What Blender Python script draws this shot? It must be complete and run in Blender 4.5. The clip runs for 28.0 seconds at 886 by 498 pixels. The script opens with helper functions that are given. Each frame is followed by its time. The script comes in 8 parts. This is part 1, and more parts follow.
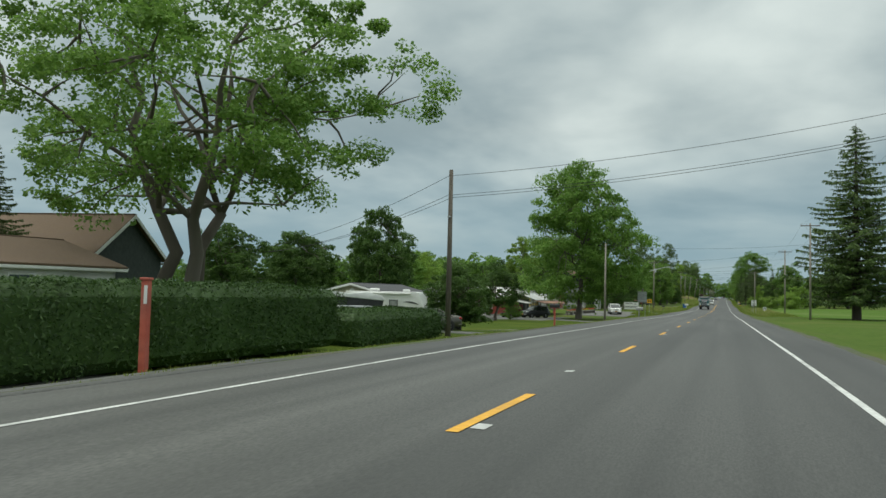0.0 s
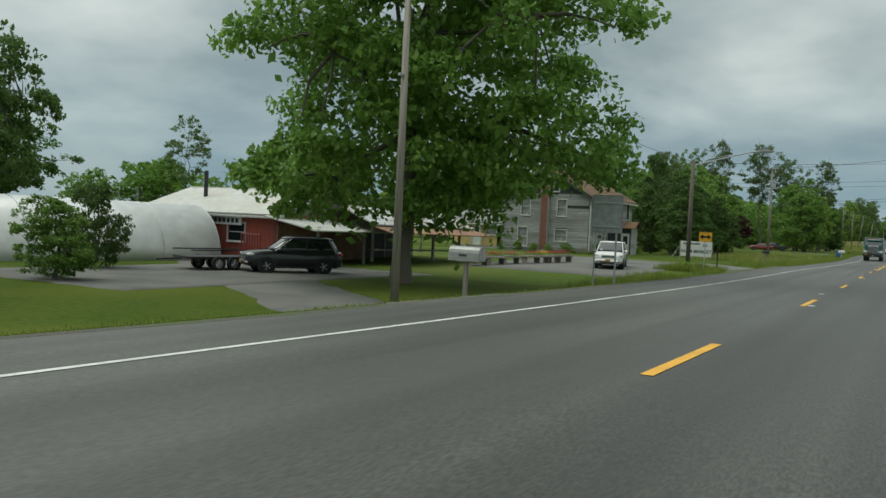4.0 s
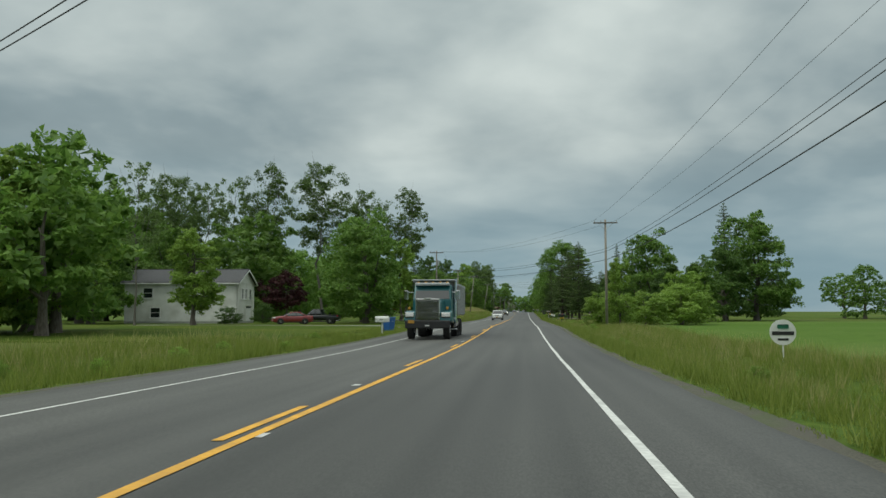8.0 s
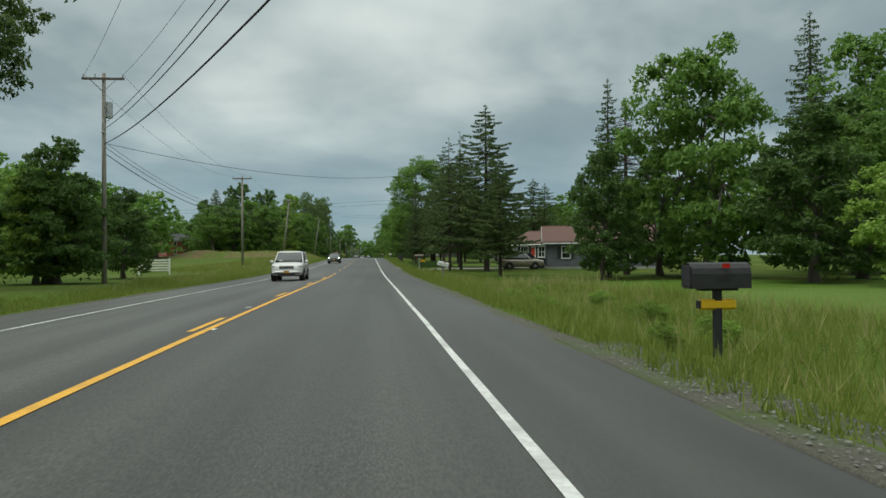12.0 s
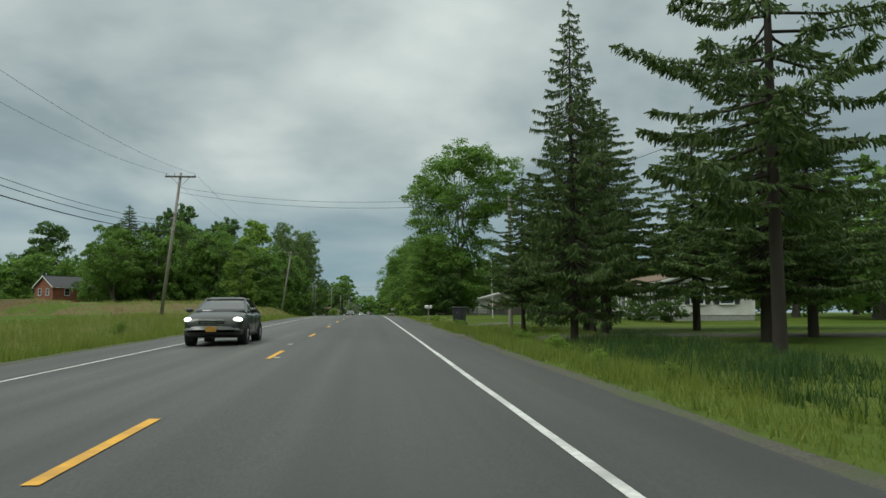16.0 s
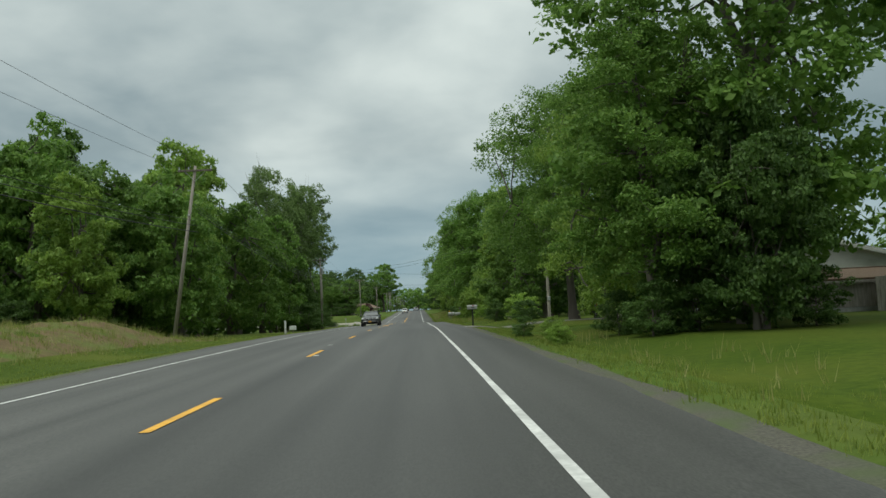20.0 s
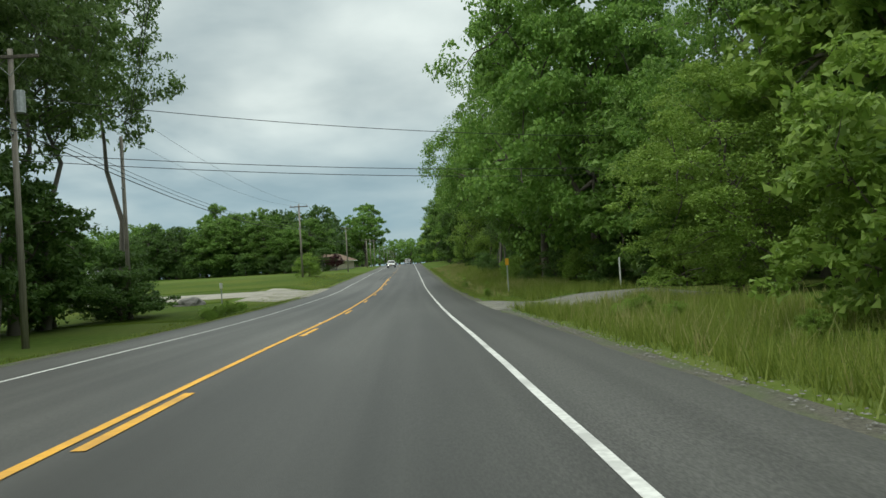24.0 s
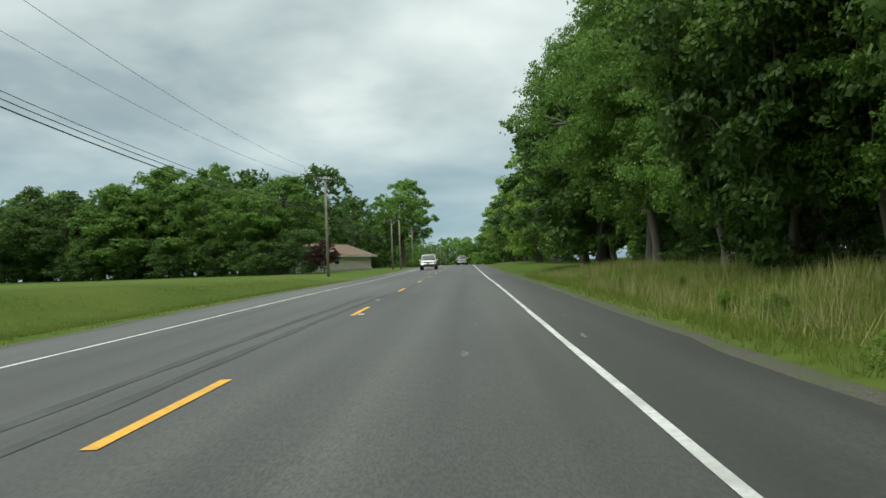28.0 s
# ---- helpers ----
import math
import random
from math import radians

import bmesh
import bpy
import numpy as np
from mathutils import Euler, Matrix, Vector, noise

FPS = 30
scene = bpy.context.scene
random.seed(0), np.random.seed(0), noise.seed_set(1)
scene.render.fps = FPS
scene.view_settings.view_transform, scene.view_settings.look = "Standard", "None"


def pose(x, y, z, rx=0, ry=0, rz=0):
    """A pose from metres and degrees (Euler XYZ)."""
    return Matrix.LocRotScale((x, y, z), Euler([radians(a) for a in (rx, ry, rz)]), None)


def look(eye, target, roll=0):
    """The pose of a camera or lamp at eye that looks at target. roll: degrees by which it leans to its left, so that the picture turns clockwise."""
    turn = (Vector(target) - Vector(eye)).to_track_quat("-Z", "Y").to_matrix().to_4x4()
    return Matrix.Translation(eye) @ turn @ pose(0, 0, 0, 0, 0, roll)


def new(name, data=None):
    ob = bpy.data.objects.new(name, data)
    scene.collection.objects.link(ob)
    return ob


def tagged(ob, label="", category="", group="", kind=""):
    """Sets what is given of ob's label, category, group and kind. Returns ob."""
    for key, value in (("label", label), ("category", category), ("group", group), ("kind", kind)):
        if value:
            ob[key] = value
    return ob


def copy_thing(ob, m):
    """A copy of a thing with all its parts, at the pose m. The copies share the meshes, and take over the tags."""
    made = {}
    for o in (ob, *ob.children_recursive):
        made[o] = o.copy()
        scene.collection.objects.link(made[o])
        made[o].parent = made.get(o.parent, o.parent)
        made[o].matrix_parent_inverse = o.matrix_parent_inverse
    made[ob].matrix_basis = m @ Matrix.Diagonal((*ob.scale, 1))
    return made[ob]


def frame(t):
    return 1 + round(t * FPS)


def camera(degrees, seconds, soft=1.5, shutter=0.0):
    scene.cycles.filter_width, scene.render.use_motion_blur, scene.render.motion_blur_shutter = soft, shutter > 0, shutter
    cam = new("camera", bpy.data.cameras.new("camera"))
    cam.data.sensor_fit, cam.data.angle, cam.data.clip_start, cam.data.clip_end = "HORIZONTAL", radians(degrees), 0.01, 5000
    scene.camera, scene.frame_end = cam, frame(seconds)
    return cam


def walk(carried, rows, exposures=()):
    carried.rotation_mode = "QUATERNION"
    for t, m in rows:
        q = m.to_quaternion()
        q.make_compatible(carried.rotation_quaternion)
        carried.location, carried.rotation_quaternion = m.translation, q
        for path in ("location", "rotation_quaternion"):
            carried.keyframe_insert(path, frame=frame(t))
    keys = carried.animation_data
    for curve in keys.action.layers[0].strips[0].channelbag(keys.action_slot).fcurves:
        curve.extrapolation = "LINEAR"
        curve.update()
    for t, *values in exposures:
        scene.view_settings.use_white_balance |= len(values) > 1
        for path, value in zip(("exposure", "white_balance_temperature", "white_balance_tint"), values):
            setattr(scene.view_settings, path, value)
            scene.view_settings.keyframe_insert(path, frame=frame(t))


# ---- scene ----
cam = camera(57.8, 28.0, 1.5)
# rows: seconds, x, y, z, pitch, roll, yaw
PATH = [
    (0.0, 2.20, -9.67, 2.04, 3.04, 1.33, 19.27),
    (0.5, 2.07, 0.46, 1.97, 3.22, 1.36, 18.80),
    (1.0, 2.00, 10.66, 1.90, 3.45, 1.41, 19.32),
    (1.5, 1.92, 20.88, 1.78, 3.54, 1.39, 20.86),
    (2.0, 1.83, 31.64, 1.66, 2.25, 2.67, 24.11),
    (2.5, 1.70, 42.30, 1.55, 1.67, 3.12, 26.63),
    (3.0, 1.72, 53.25, 1.43, 0.18, 2.77, 27.43),
    (3.5, 1.84, 64.30, 1.31, -1.86, 2.54, 28.55),
    (5.5, 2.20, 106.99, 0.80, 0.14, 3.14, 33.22),
    (6.0, 2.36, 117.32, 0.75, 0.58, 2.94, 27.98),
    (6.5, 2.56, 127.48, 0.72, 1.29, 0.04, 17.95),
    (7.0, 2.73, 138.09, 0.63, 2.89, -0.86, 11.58),
    (7.5, 2.81, 149.04, 0.50, 4.11, 0.36, 11.18),
    (8.0, 2.78, 160.15, 0.43, 4.62, -0.03, 5.79),
    (8.5, 2.73, 171.27, 0.37, 4.96, -0.69, 6.48),
    (9.0, 2.68, 182.38, 0.29, 4.83, -0.97, 7.53),
    (9.5, 2.61, 193.65, 0.26, 2.05, -1.64, 4.06),
    (10.0, 2.58, 205.58, 0.31, 0.42, -2.60, 4.58),
    (10.5, 2.67, 217.27, 0.42, 0.11, -2.27, 3.23),
    (11.0, 2.78, 228.76, 0.55, 0.10, -1.93, -2.93),
    (11.5, 2.82, 240.32, 0.52, 0.48, -0.77, -3.09),
    (13.5, 2.47, 285.46, 0.55, 1.70, 0.86, -16.21),
    (14.0, 2.19, 296.91, 0.54, 2.26, 1.27, -16.68),
    (14.5, 2.02, 308.49, 0.54, 2.87, 0.15, -16.21),
    (15.0, 2.04, 320.89, 0.63, 3.64, -0.61, -12.35),
    (15.5, 2.07, 333.02, 0.73, 4.28, 0.38, -5.38),
    (16.0, 2.17, 344.98, 0.87, 4.77, -0.24, -5.25),
    (16.5, 2.29, 356.72, 1.03, 5.11, -0.41, -5.65),
    (17.0, 2.45, 368.53, 1.21, 5.52, -1.01, -4.97),
    (17.5, 2.53, 380.25, 1.36, 5.20, -1.72, -2.52),
    (18.0, 2.48, 392.21, 1.53, 5.59, -1.90, -2.73),
    (18.5, 2.47, 404.10, 1.69, 5.33, -1.94, -0.56),
    (19.0, 2.48, 415.85, 1.85, 4.61, -2.55, -0.75),
    (19.5, 2.57, 427.41, 1.99, 4.64, -2.23, -1.28),
    (20.0, 2.81, 439.69, 2.08, 4.25, -2.75, -2.01),
    (20.5, 2.89, 451.84, 2.15, 4.34, -2.28, -2.36),
    (21.0, 2.85, 464.02, 2.20, 2.62, -1.24, -2.33),
    (21.5, 2.90, 475.89, 2.22, 2.36, -1.76, -2.71),
    (23.5, 2.70, 526.81, 1.88, 1.37, -3.62, -2.60),
    (24.0, 2.69, 539.38, 1.71, 0.92, -3.53, -2.40),
    (24.5, 2.69, 551.83, 1.51, 0.59, -4.51, -2.19),
    (25.0, 2.68, 564.32, 1.22, 0.80, -4.37, -1.84),
    (25.5, 2.71, 576.69, 1.03, 0.31, -4.14, -1.58),
    (26.0, 2.72, 589.14, 0.91, 0.42, -3.43, -1.28),
    (26.5, 2.71, 601.65, 0.85, 0.24, -2.81, -1.11),
    (27.0, 2.70, 613.75, 0.87, 0.28, -3.02, -1.17),
    (27.5, 2.64, 625.73, 1.04, 0.88, -2.30, -1.32),
    (28.0, 2.50, 637.84, 1.18, 1.37, -2.18, 1.55),
]



def view(x, y, z, pitch, roll, yaw):
    p, w = radians(pitch), radians(yaw)
    ahead = Vector((-math.sin(w) * math.cos(p), math.cos(w) * math.cos(p), math.sin(p)))
    return look((x, y, z), Vector((x, y, z)) + ahead, roll)


walk(cam, [(t, view(*p)) for t, *p in PATH], [(t, e, 6450, 0) for t, e in ((0, -0.15), (1.5, -0.22), (3, -0.32), (5, -0.28), (7, -0.33), (9, -0.33), (11, -0.22), (14, -0.25), (16, -0.27), (18, -0.22), (19, -0.33), (21, -0.02), (24, 0.05), (26, -0.05), (28, 0.12))])

# ---- sky and sun: an overcast day with a high veiled sun ----
world = bpy.data.worlds.new("sky")
scene.world = world
world.use_nodes = True
wn, wl = world.node_tree.nodes, world.node_tree.links
wn.clear()
w_out = wn.new("ShaderNodeOutputWorld")
w_bg = wn.new("ShaderNodeBackground")
w_bg.inputs["Strength"].default_value = 0.1
w_sky = wn.new("ShaderNodeTexSky")
w_sky.sky_type = "NISHITA"
w_sky.sun_disc = False
w_sky.sun_elevation = radians(55)
w_sky.sun_rotation = radians(-112)
w_co = wn.new("ShaderNodeTexCoord")
w_sep = wn.new("ShaderNodeSeparateXYZ")
wl.new(w_co.outputs["Generated"], w_sep.inputs[0])


def wmath(op, a, b=None):
    n = wn.new("ShaderNodeMath")
    n.operation = op
    for i, v in enumerate((a, b)):
        if v is None:
            continue
        if isinstance(v, (int, float)):
            n.inputs[i].default_value = v
        else:
            wl.new(v, n.inputs[i])
    return n.outputs[0]


up = wmath("MAXIMUM", w_sep.outputs["Z"], 0.0)
lift = wmath("ADD", up, 0.24)
w_cmb = wn.new("ShaderNodeCombineXYZ")
wl.new(wmath("DIVIDE", w_sep.outputs["X"], lift), w_cmb.inputs[0])
wl.new(wmath("DIVIDE", w_sep.outputs["Y"], lift), w_cmb.inputs[1])


def wnoise(scale, detail, rough, dist=0.0):
    n = wn.new("ShaderNodeTexNoise")
    n.inputs["Scale"].default_value = scale
    n.inputs["Detail"].default_value = detail
    n.inputs["Roughness"].default_value = rough
    n.inputs["Distortion"].default_value = dist
    wl.new(w_cmb.outputs[0], n.inputs["Vector"])
    return n.outputs["Fac"]


def wramp(fac, stops):
    r = wn.new("ShaderNodeValToRGB")
    el = r.color_ramp.elements
    while len(el) < len(stops):
        el.new(0.5)
    for e, (p, c) in zip(el, stops):
        e.position, e.color = p, (*c, 1)
    wl.new(fac, r.inputs[0])
    return r.outputs[0]


def wmix(fac, a, b, mode="MIX"):
    n = wn.new("ShaderNodeMix")
    n.data_type, n.blend_type = "RGBA", mode
    for s, v in ((n.inputs[0], fac), (n.inputs[6], a), (n.inputs[7], b)):
        if isinstance(v, (int, float)):
            s.default_value = v
        elif isinstance(v, tuple):
            s.default_value = (*v, 1)
        else:
            wl.new(v, s)
    return n.outputs[2]


thick = wnoise(0.8, 5, 0.5, 0.3)
fine = wnoise(2.6, 6, 0.55, 0.2)
mass = wmath("ADD", wmath("MULTIPLY", thick, 0.84), wmath("MULTIPLY", fine, 0.16))
high = wramp(mass, [(0.34, (2.72, 3.35, 3.75)), (0.43, (3.65, 4.3, 4.7)), (0.51, (5.95, 6.45, 6.65)), (0.6, (8.45, 8.8, 8.8))])
low = wramp(mass, [(0.34, (2.7, 3.85, 4.75)), (0.48, (3.2, 4.35, 5.2)), (0.58, (4.0, 5.0, 5.65)), (0.7, (5.2, 5.9, 6.2))])
deck = wmix(wramp(up, [(0.05, (0, 0, 0)), (0.20, (1, 1, 1))]), low, high)
zen = wmix(wramp(up, [(0.38, (0, 0, 0)), (0.9, (1, 1, 1))]), deck, (16.0, 16.3, 16.0))
wl.new(wmix(0.94, w_sky.outputs[0], zen), w_bg.inputs["Color"])
wl.new(w_bg.outputs[0], w_out.inputs[0])

sun = new("sun", bpy.data.lights.new("sun", "SUN"))
sun.data.energy, sun.data.angle, sun.data.color = 1.5, radians(30), (1.0, 0.965, 0.91)
sun.matrix_world = look((-34, -14, 54), (0, 0, 0))


# ---- materials ----
def surf(name, c1, c2, scale=4.0, rough=0.8, bump=0.0, metal=0.0, c3=None, scale3=0.3, vary=0.0, bscale=None, stretch=(1, 1, 1), coat=0.0, spec=0.5):
    """A two-scale procedural surface: c1 and c2 mixed by fine noise, c3 by a broad one."""
    m = bpy.data.materials.new(name)
    m.use_nodes = True
    n, l = m.node_tree.nodes, m.node_tree.links
    b = n["Principled BSDF"]
    co = n.new("ShaderNodeTexCoord")
    mp = n.new("ShaderNodeMapping")
    mp.inputs["Scale"].default_value = stretch
    l.new(co.outputs["Object"], mp.inputs[0])

    def noise_at(s, d=6):
        t = n.new("ShaderNodeTexNoise")
        t.inputs["Scale"].default_value, t.inputs["Detail"].default_value = s, d
        l.new(mp.outputs[0], t.inputs["Vector"])
        return t.outputs["Fac"]

    def ramp(fac, lo, hi):
        r = n.new("ShaderNodeMapRange")
        r.inputs["From Min"].default_value, r.inputs["From Max"].default_value = lo, hi
        l.new(fac, r.inputs["Value"])
        return r.outputs[0]

    def mix(fac, a, c, mode="MIX"):
        x = n.new("ShaderNodeMix")
        x.data_type, x.blend_type = "RGBA", mode
        for s, v in ((x.inputs[0], fac), (x.inputs[6], a), (x.inputs[7], c)):
            if isinstance(v, (int, float)):
                s.default_value = v
            elif isinstance(v, tuple):
                s.default_value = (*v[:3], 1)
            else:
                l.new(v, s)
        return x.outputs[2]

    col = mix(ramp(noise_at(scale), 0.35, 0.65), c1, c2)
    if c3 is not None:
        col = mix(ramp(noise_at(scale3, 4), 0.45, 0.7), col, c3)
    if vary:
        oi = n.new("ShaderNodeObjectInfo")
        hs = n.new("ShaderNodeHueSaturation")
        r = n.new("ShaderNodeMapRange")
        r.inputs["To Min"].default_value, r.inputs["To Max"].default_value = 1 - vary, 1 + vary
        l.new(oi.outputs["Random"], r.inputs["Value"])
        l.new(r.outputs[0], hs.inputs["Value"])
        l.new(col, hs.inputs["Color"])
        col = hs.outputs[0]
    l.new(col, b.inputs["Base Color"])
    b.inputs["Roughness"].default_value, b.inputs["Metallic"].default_value = rough, metal
    b.inputs["Specular IOR Level"].default_value = spec
    b.inputs["Coat Weight"].default_value = coat
    b.inputs["Coat Roughness"].default_value = 0.05
    if bump:
        bp = n.new("ShaderNodeBump")
        bp.inputs["Strength"].default_value, bp.inputs["Distance"].default_value = 0.6, bump
        l.new(noise_at(bscale or scale * 2), bp.inputs["Height"])
        l.new(bp.outputs[0], b.inputs["Normal"])
    return m


def leafy(name, c1, c2, vary=0.2, trans=0.35):
    """Foliage: each leaf its own shade, light passing through."""
    m = bpy.data.materials.new(name)
    m.use_nodes = True
    n, l = m.node_tree.nodes, m.node_tree.links
    b, out = n["Principled BSDF"], n["Material Output"]
    g = n.new("ShaderNodeNewGeometry")
    x = n.new("ShaderNodeMix")
    x.data_type = "RGBA"
    x.inputs[6].default_value, x.inputs[7].default_value = (*c1, 1), (*c2, 1)
    l.new(g.outputs["Random Per Island"], x.inputs[0])
    oi = n.new("ShaderNodeObjectInfo")
    r = n.new("ShaderNodeMapRange")
    r.inputs["To Min"].default_value, r.inputs["To Max"].default_value = 1 - vary, 1 + vary
    l.new(oi.outputs["Random"], r.inputs["Value"])
    hs = n.new("ShaderNodeHueSaturation")
    l.new(r.outputs[0], hs.inputs["Value"])
    l.new(x.outputs[2], hs.inputs["Color"])
    l.new(hs.outputs[0], b.inputs["Base Color"])
    b.inputs["Roughness"].default_value = 0.55
    b.inputs["Specular IOR Level"].default_value = 0.35
    tr = n.new("ShaderNodeBsdfTranslucent")
    l.new(hs.outputs[0], tr.inputs["Color"])
    ms = n.new("ShaderNodeMixShader")
    ms.inputs[0].default_value = trans
    l.new(b.outputs[0], ms.inputs[1])
    l.new(tr.outputs[0], ms.inputs[2])
    l.new(ms.outputs[0], out.inputs["Surface"])
    return m


def glassy(name, tint, rough=0.03):
    """Dark window glass over an unlit inside."""
    m = bpy.data.materials.new(name)
    m.use_nodes = True
    b = m.node_tree.nodes["Principled BSDF"]
    b.inputs["Base Color"].default_value = (*tint, 1)
    b.inputs["Roughness"].default_value = rough
    b.inputs["Specular IOR Level"].default_value = 0.7
    return m


M_asphalt = surf("asphalt", (0.04, 0.0395, 0.0365), (0.082, 0.081, 0.0745), 55, 0.62, 0.004, c3=(0.039, 0.0385, 0.036), scale3=0.18, stretch=(1, 0.25, 1), bscale=140)
# long darker and paler streaks along the lanes from years of wheels and dripping oil; the opposite lane is paler
# overall
a_n, a_l = M_asphalt.node_tree.nodes, M_asphalt.node_tree.links
a_co, a_mp, a_no, a_mr, a_hs = (a_n.new("ShaderNode" + k) for k in ("TexCoord", "Mapping", "TexNoise", "MapRange", "HueSaturation"))
a_mp.inputs["Scale"].default_value = (1.5, 0.022, 1)
a_no.inputs["Scale"].default_value, a_no.inputs["Detail"].default_value = 1.0, 5
a_mr.inputs["From Min"].default_value, a_mr.inputs["From Max"].default_value = 0.3, 0.7
a_mr.inputs["To Min"].default_value, a_mr.inputs["To Max"].default_value = 0.72, 1.34
a_old = a_n["Principled BSDF"].inputs["Base Color"].links[0].from_socket
a_l.new(a_co.outputs["Object"], a_mp.inputs[0])
a_l.new(a_mp.outputs[0], a_no.inputs["Vector"])
a_l.new(a_no.outputs["Fac"], a_mr.inputs["Value"])
a_l.new(a_old, a_hs.inputs["Color"])
a_sp, a_ln, a_mu = (a_n.new("ShaderNode" + k) for k in ("SeparateXYZ", "MapRange", "Math"))
a_ln.inputs["From Min"].default_value, a_ln.inputs["From Max"].default_value = -0.35, 0.15
a_ln.inputs["To Min"].default_value, a_ln.inputs["To Max"].default_value = 1.22, 0.93
a_mu.operation = "MULTIPLY"
a_l.new(a_co.outputs["Object"], a_sp.inputs[0])
a_l.new(a_sp.outputs["X"], a_ln.inputs["Value"])
a_l.new(a_ln.outputs[0], a_mu.inputs[0])
a_l.new(a_mr.outputs[0], a_mu.inputs[1])
a_l.new(a_mu.outputs[0], a_hs.inputs["Value"])
a_l.new(a_hs.outputs[0], a_n["Principled BSDF"].inputs["Base Color"])
M_shoulder = surf("crumbled_shoulder", (0.058, 0.055, 0.043), (0.115, 0.108, 0.082), 30, 0.95, 0.03, c3=(0.07, 0.095, 0.03), scale3=0.9)
M_patch = surf("old_asphalt", (0.115, 0.113, 0.105), (0.165, 0.16, 0.147), 40, 0.9, 0.004, c3=(0.09, 0.09, 0.082), scale3=0.4)
M_gravel = surf("gravel", (0.15, 0.145, 0.13), (0.26, 0.25, 0.22), 30, 0.95, 0.03, c3=(0.12, 0.13, 0.08), scale3=0.5)
M_white = surf("road_white", (0.52, 0.52, 0.5), (0.7, 0.7, 0.67), 14, 0.7, 0.002, c3=(0.4, 0.4, 0.385), scale3=1.1)
M_yellow = surf("road_yellow", (0.66, 0.34, 0.03), (0.78, 0.42, 0.05), 14, 0.7, 0.002, c3=(0.5, 0.27, 0.05), scale3=1.6)
M_soil = surf("meadow_floor", (0.055, 0.095, 0.013), (0.085, 0.13, 0.02), 2.2, 0.95, 0.05, c3=(0.105, 0.125, 0.03), scale3=0.07, spec=0.1)
M_lawn = surf("lawn", (0.038, 0.067, 0.007), (0.066, 0.1, 0.01), 5, 0.95, 0.04, c3=(0.09, 0.11, 0.016), scale3=0.12, spec=0.1)
M_field = surf("crop_field", (0.06, 0.115, 0.013), (0.086, 0.15, 0.02), 1.5, 0.95, 0.05, c3=(0.115, 0.165, 0.04), scale3=0.03, spec=0.1)
M_dirt = surf("bare_earth", (0.11, 0.08, 0.042), (0.17, 0.125, 0.066), 3, 0.95, 0.06, c3=(0.1, 0.15, 0.03), scale3=0.6, spec=0.1)
M_bark = surf("bark", (0.09, 0.075, 0.06), (0.17, 0.15, 0.125), 6, 0.95, 0.05, stretch=(2, 2, 0.3))
M_barkpale = surf("pale_bark", (0.11, 0.1, 0.084), (0.2, 0.185, 0.16), 5, 0.95, 0.05, stretch=(2, 2, 0.3))
M_barkdark = surf("spruce_bark", (0.045, 0.036, 0.03), (0.085, 0.07, 0.055), 7, 0.95, 0.05, stretch=(2, 2, 0.4))
M_pole = surf("weathered_pole", (0.2, 0.175, 0.145), (0.33, 0.3, 0.26), 5, 0.9, 0.01, stretch=(3, 3, 0.15))
M_poledark = surf("creosoted_pole", (0.1, 0.084, 0.068), (0.17, 0.145, 0.12), 5, 0.85, 0.01, stretch=(3, 3, 0.15))
M_wire = surf("cable", (0.02, 0.02, 0.022), (0.03, 0.03, 0.03), 5, 0.6)
M_steel = surf("galvanised_steel", (0.4, 0.41, 0.42), (0.52, 0.53, 0.54), 9, 0.5, metal=0.7)
M_maple = leafy("maple_leaf", (0.100, 0.198, 0.033), (0.212, 0.335, 0.07), 0.18, 0.48)
M_maple2 = leafy("bright_leaf", (0.152, 0.259, 0.037), (0.321, 0.448, 0.091), 0.18, 0.48)
M_dark = leafy("dark_leaf", (0.060, 0.121, 0.026), (0.131, 0.216, 0.052), 0.18, 0.48)
M_ash = leafy("ash_leaf", (0.088, 0.149, 0.037), (0.183, 0.265, 0.081), 0.15, 0.48)
M_spruce = leafy("spruce_needle", (0.05, 0.096, 0.024), (0.13, 0.19, 0.048), 0.15, 0.32)
M_yew = leafy("yew_leaf", (0.028, 0.065, 0.014), (0.07, 0.13, 0.025), 0.1, 0.2)
M_purple = leafy("purple_leaf", (0.035, 0.012, 0.014), (0.08, 0.025, 0.025), 0.1, 0.25)
M_grass = leafy("grass_blade", (0.132, 0.188, 0.028), (0.275, 0.325, 0.068), 0.0, 0.45)
M_straw = leafy("seed_grass", (0.24, 0.25, 0.08), (0.43, 0.4, 0.17), 0.0, 0.4)
M_rush = leafy("dark_rush", (0.03, 0.075, 0.018), (0.075, 0.14, 0.035), 0.0, 0.35)
M_reed = leafy("dry_reed", (0.2, 0.15, 0.07), (0.34, 0.26, 0.13), 0.0, 0.35)


# ---- helpers for building ----
def mesh_of(name, verts, faces, mats, smooth=False):
    me = bpy.data.meshes.new(name)
    me.from_pydata([tuple(v) for v in verts], [], faces)
    for m in mats if isinstance(mats, (list, tuple)) else [mats]:
        me.materials.append(m)
    if smooth:
        me.polygons.foreach_set("use_smooth", [True] * len(me.polygons))
    me.update()
    return me


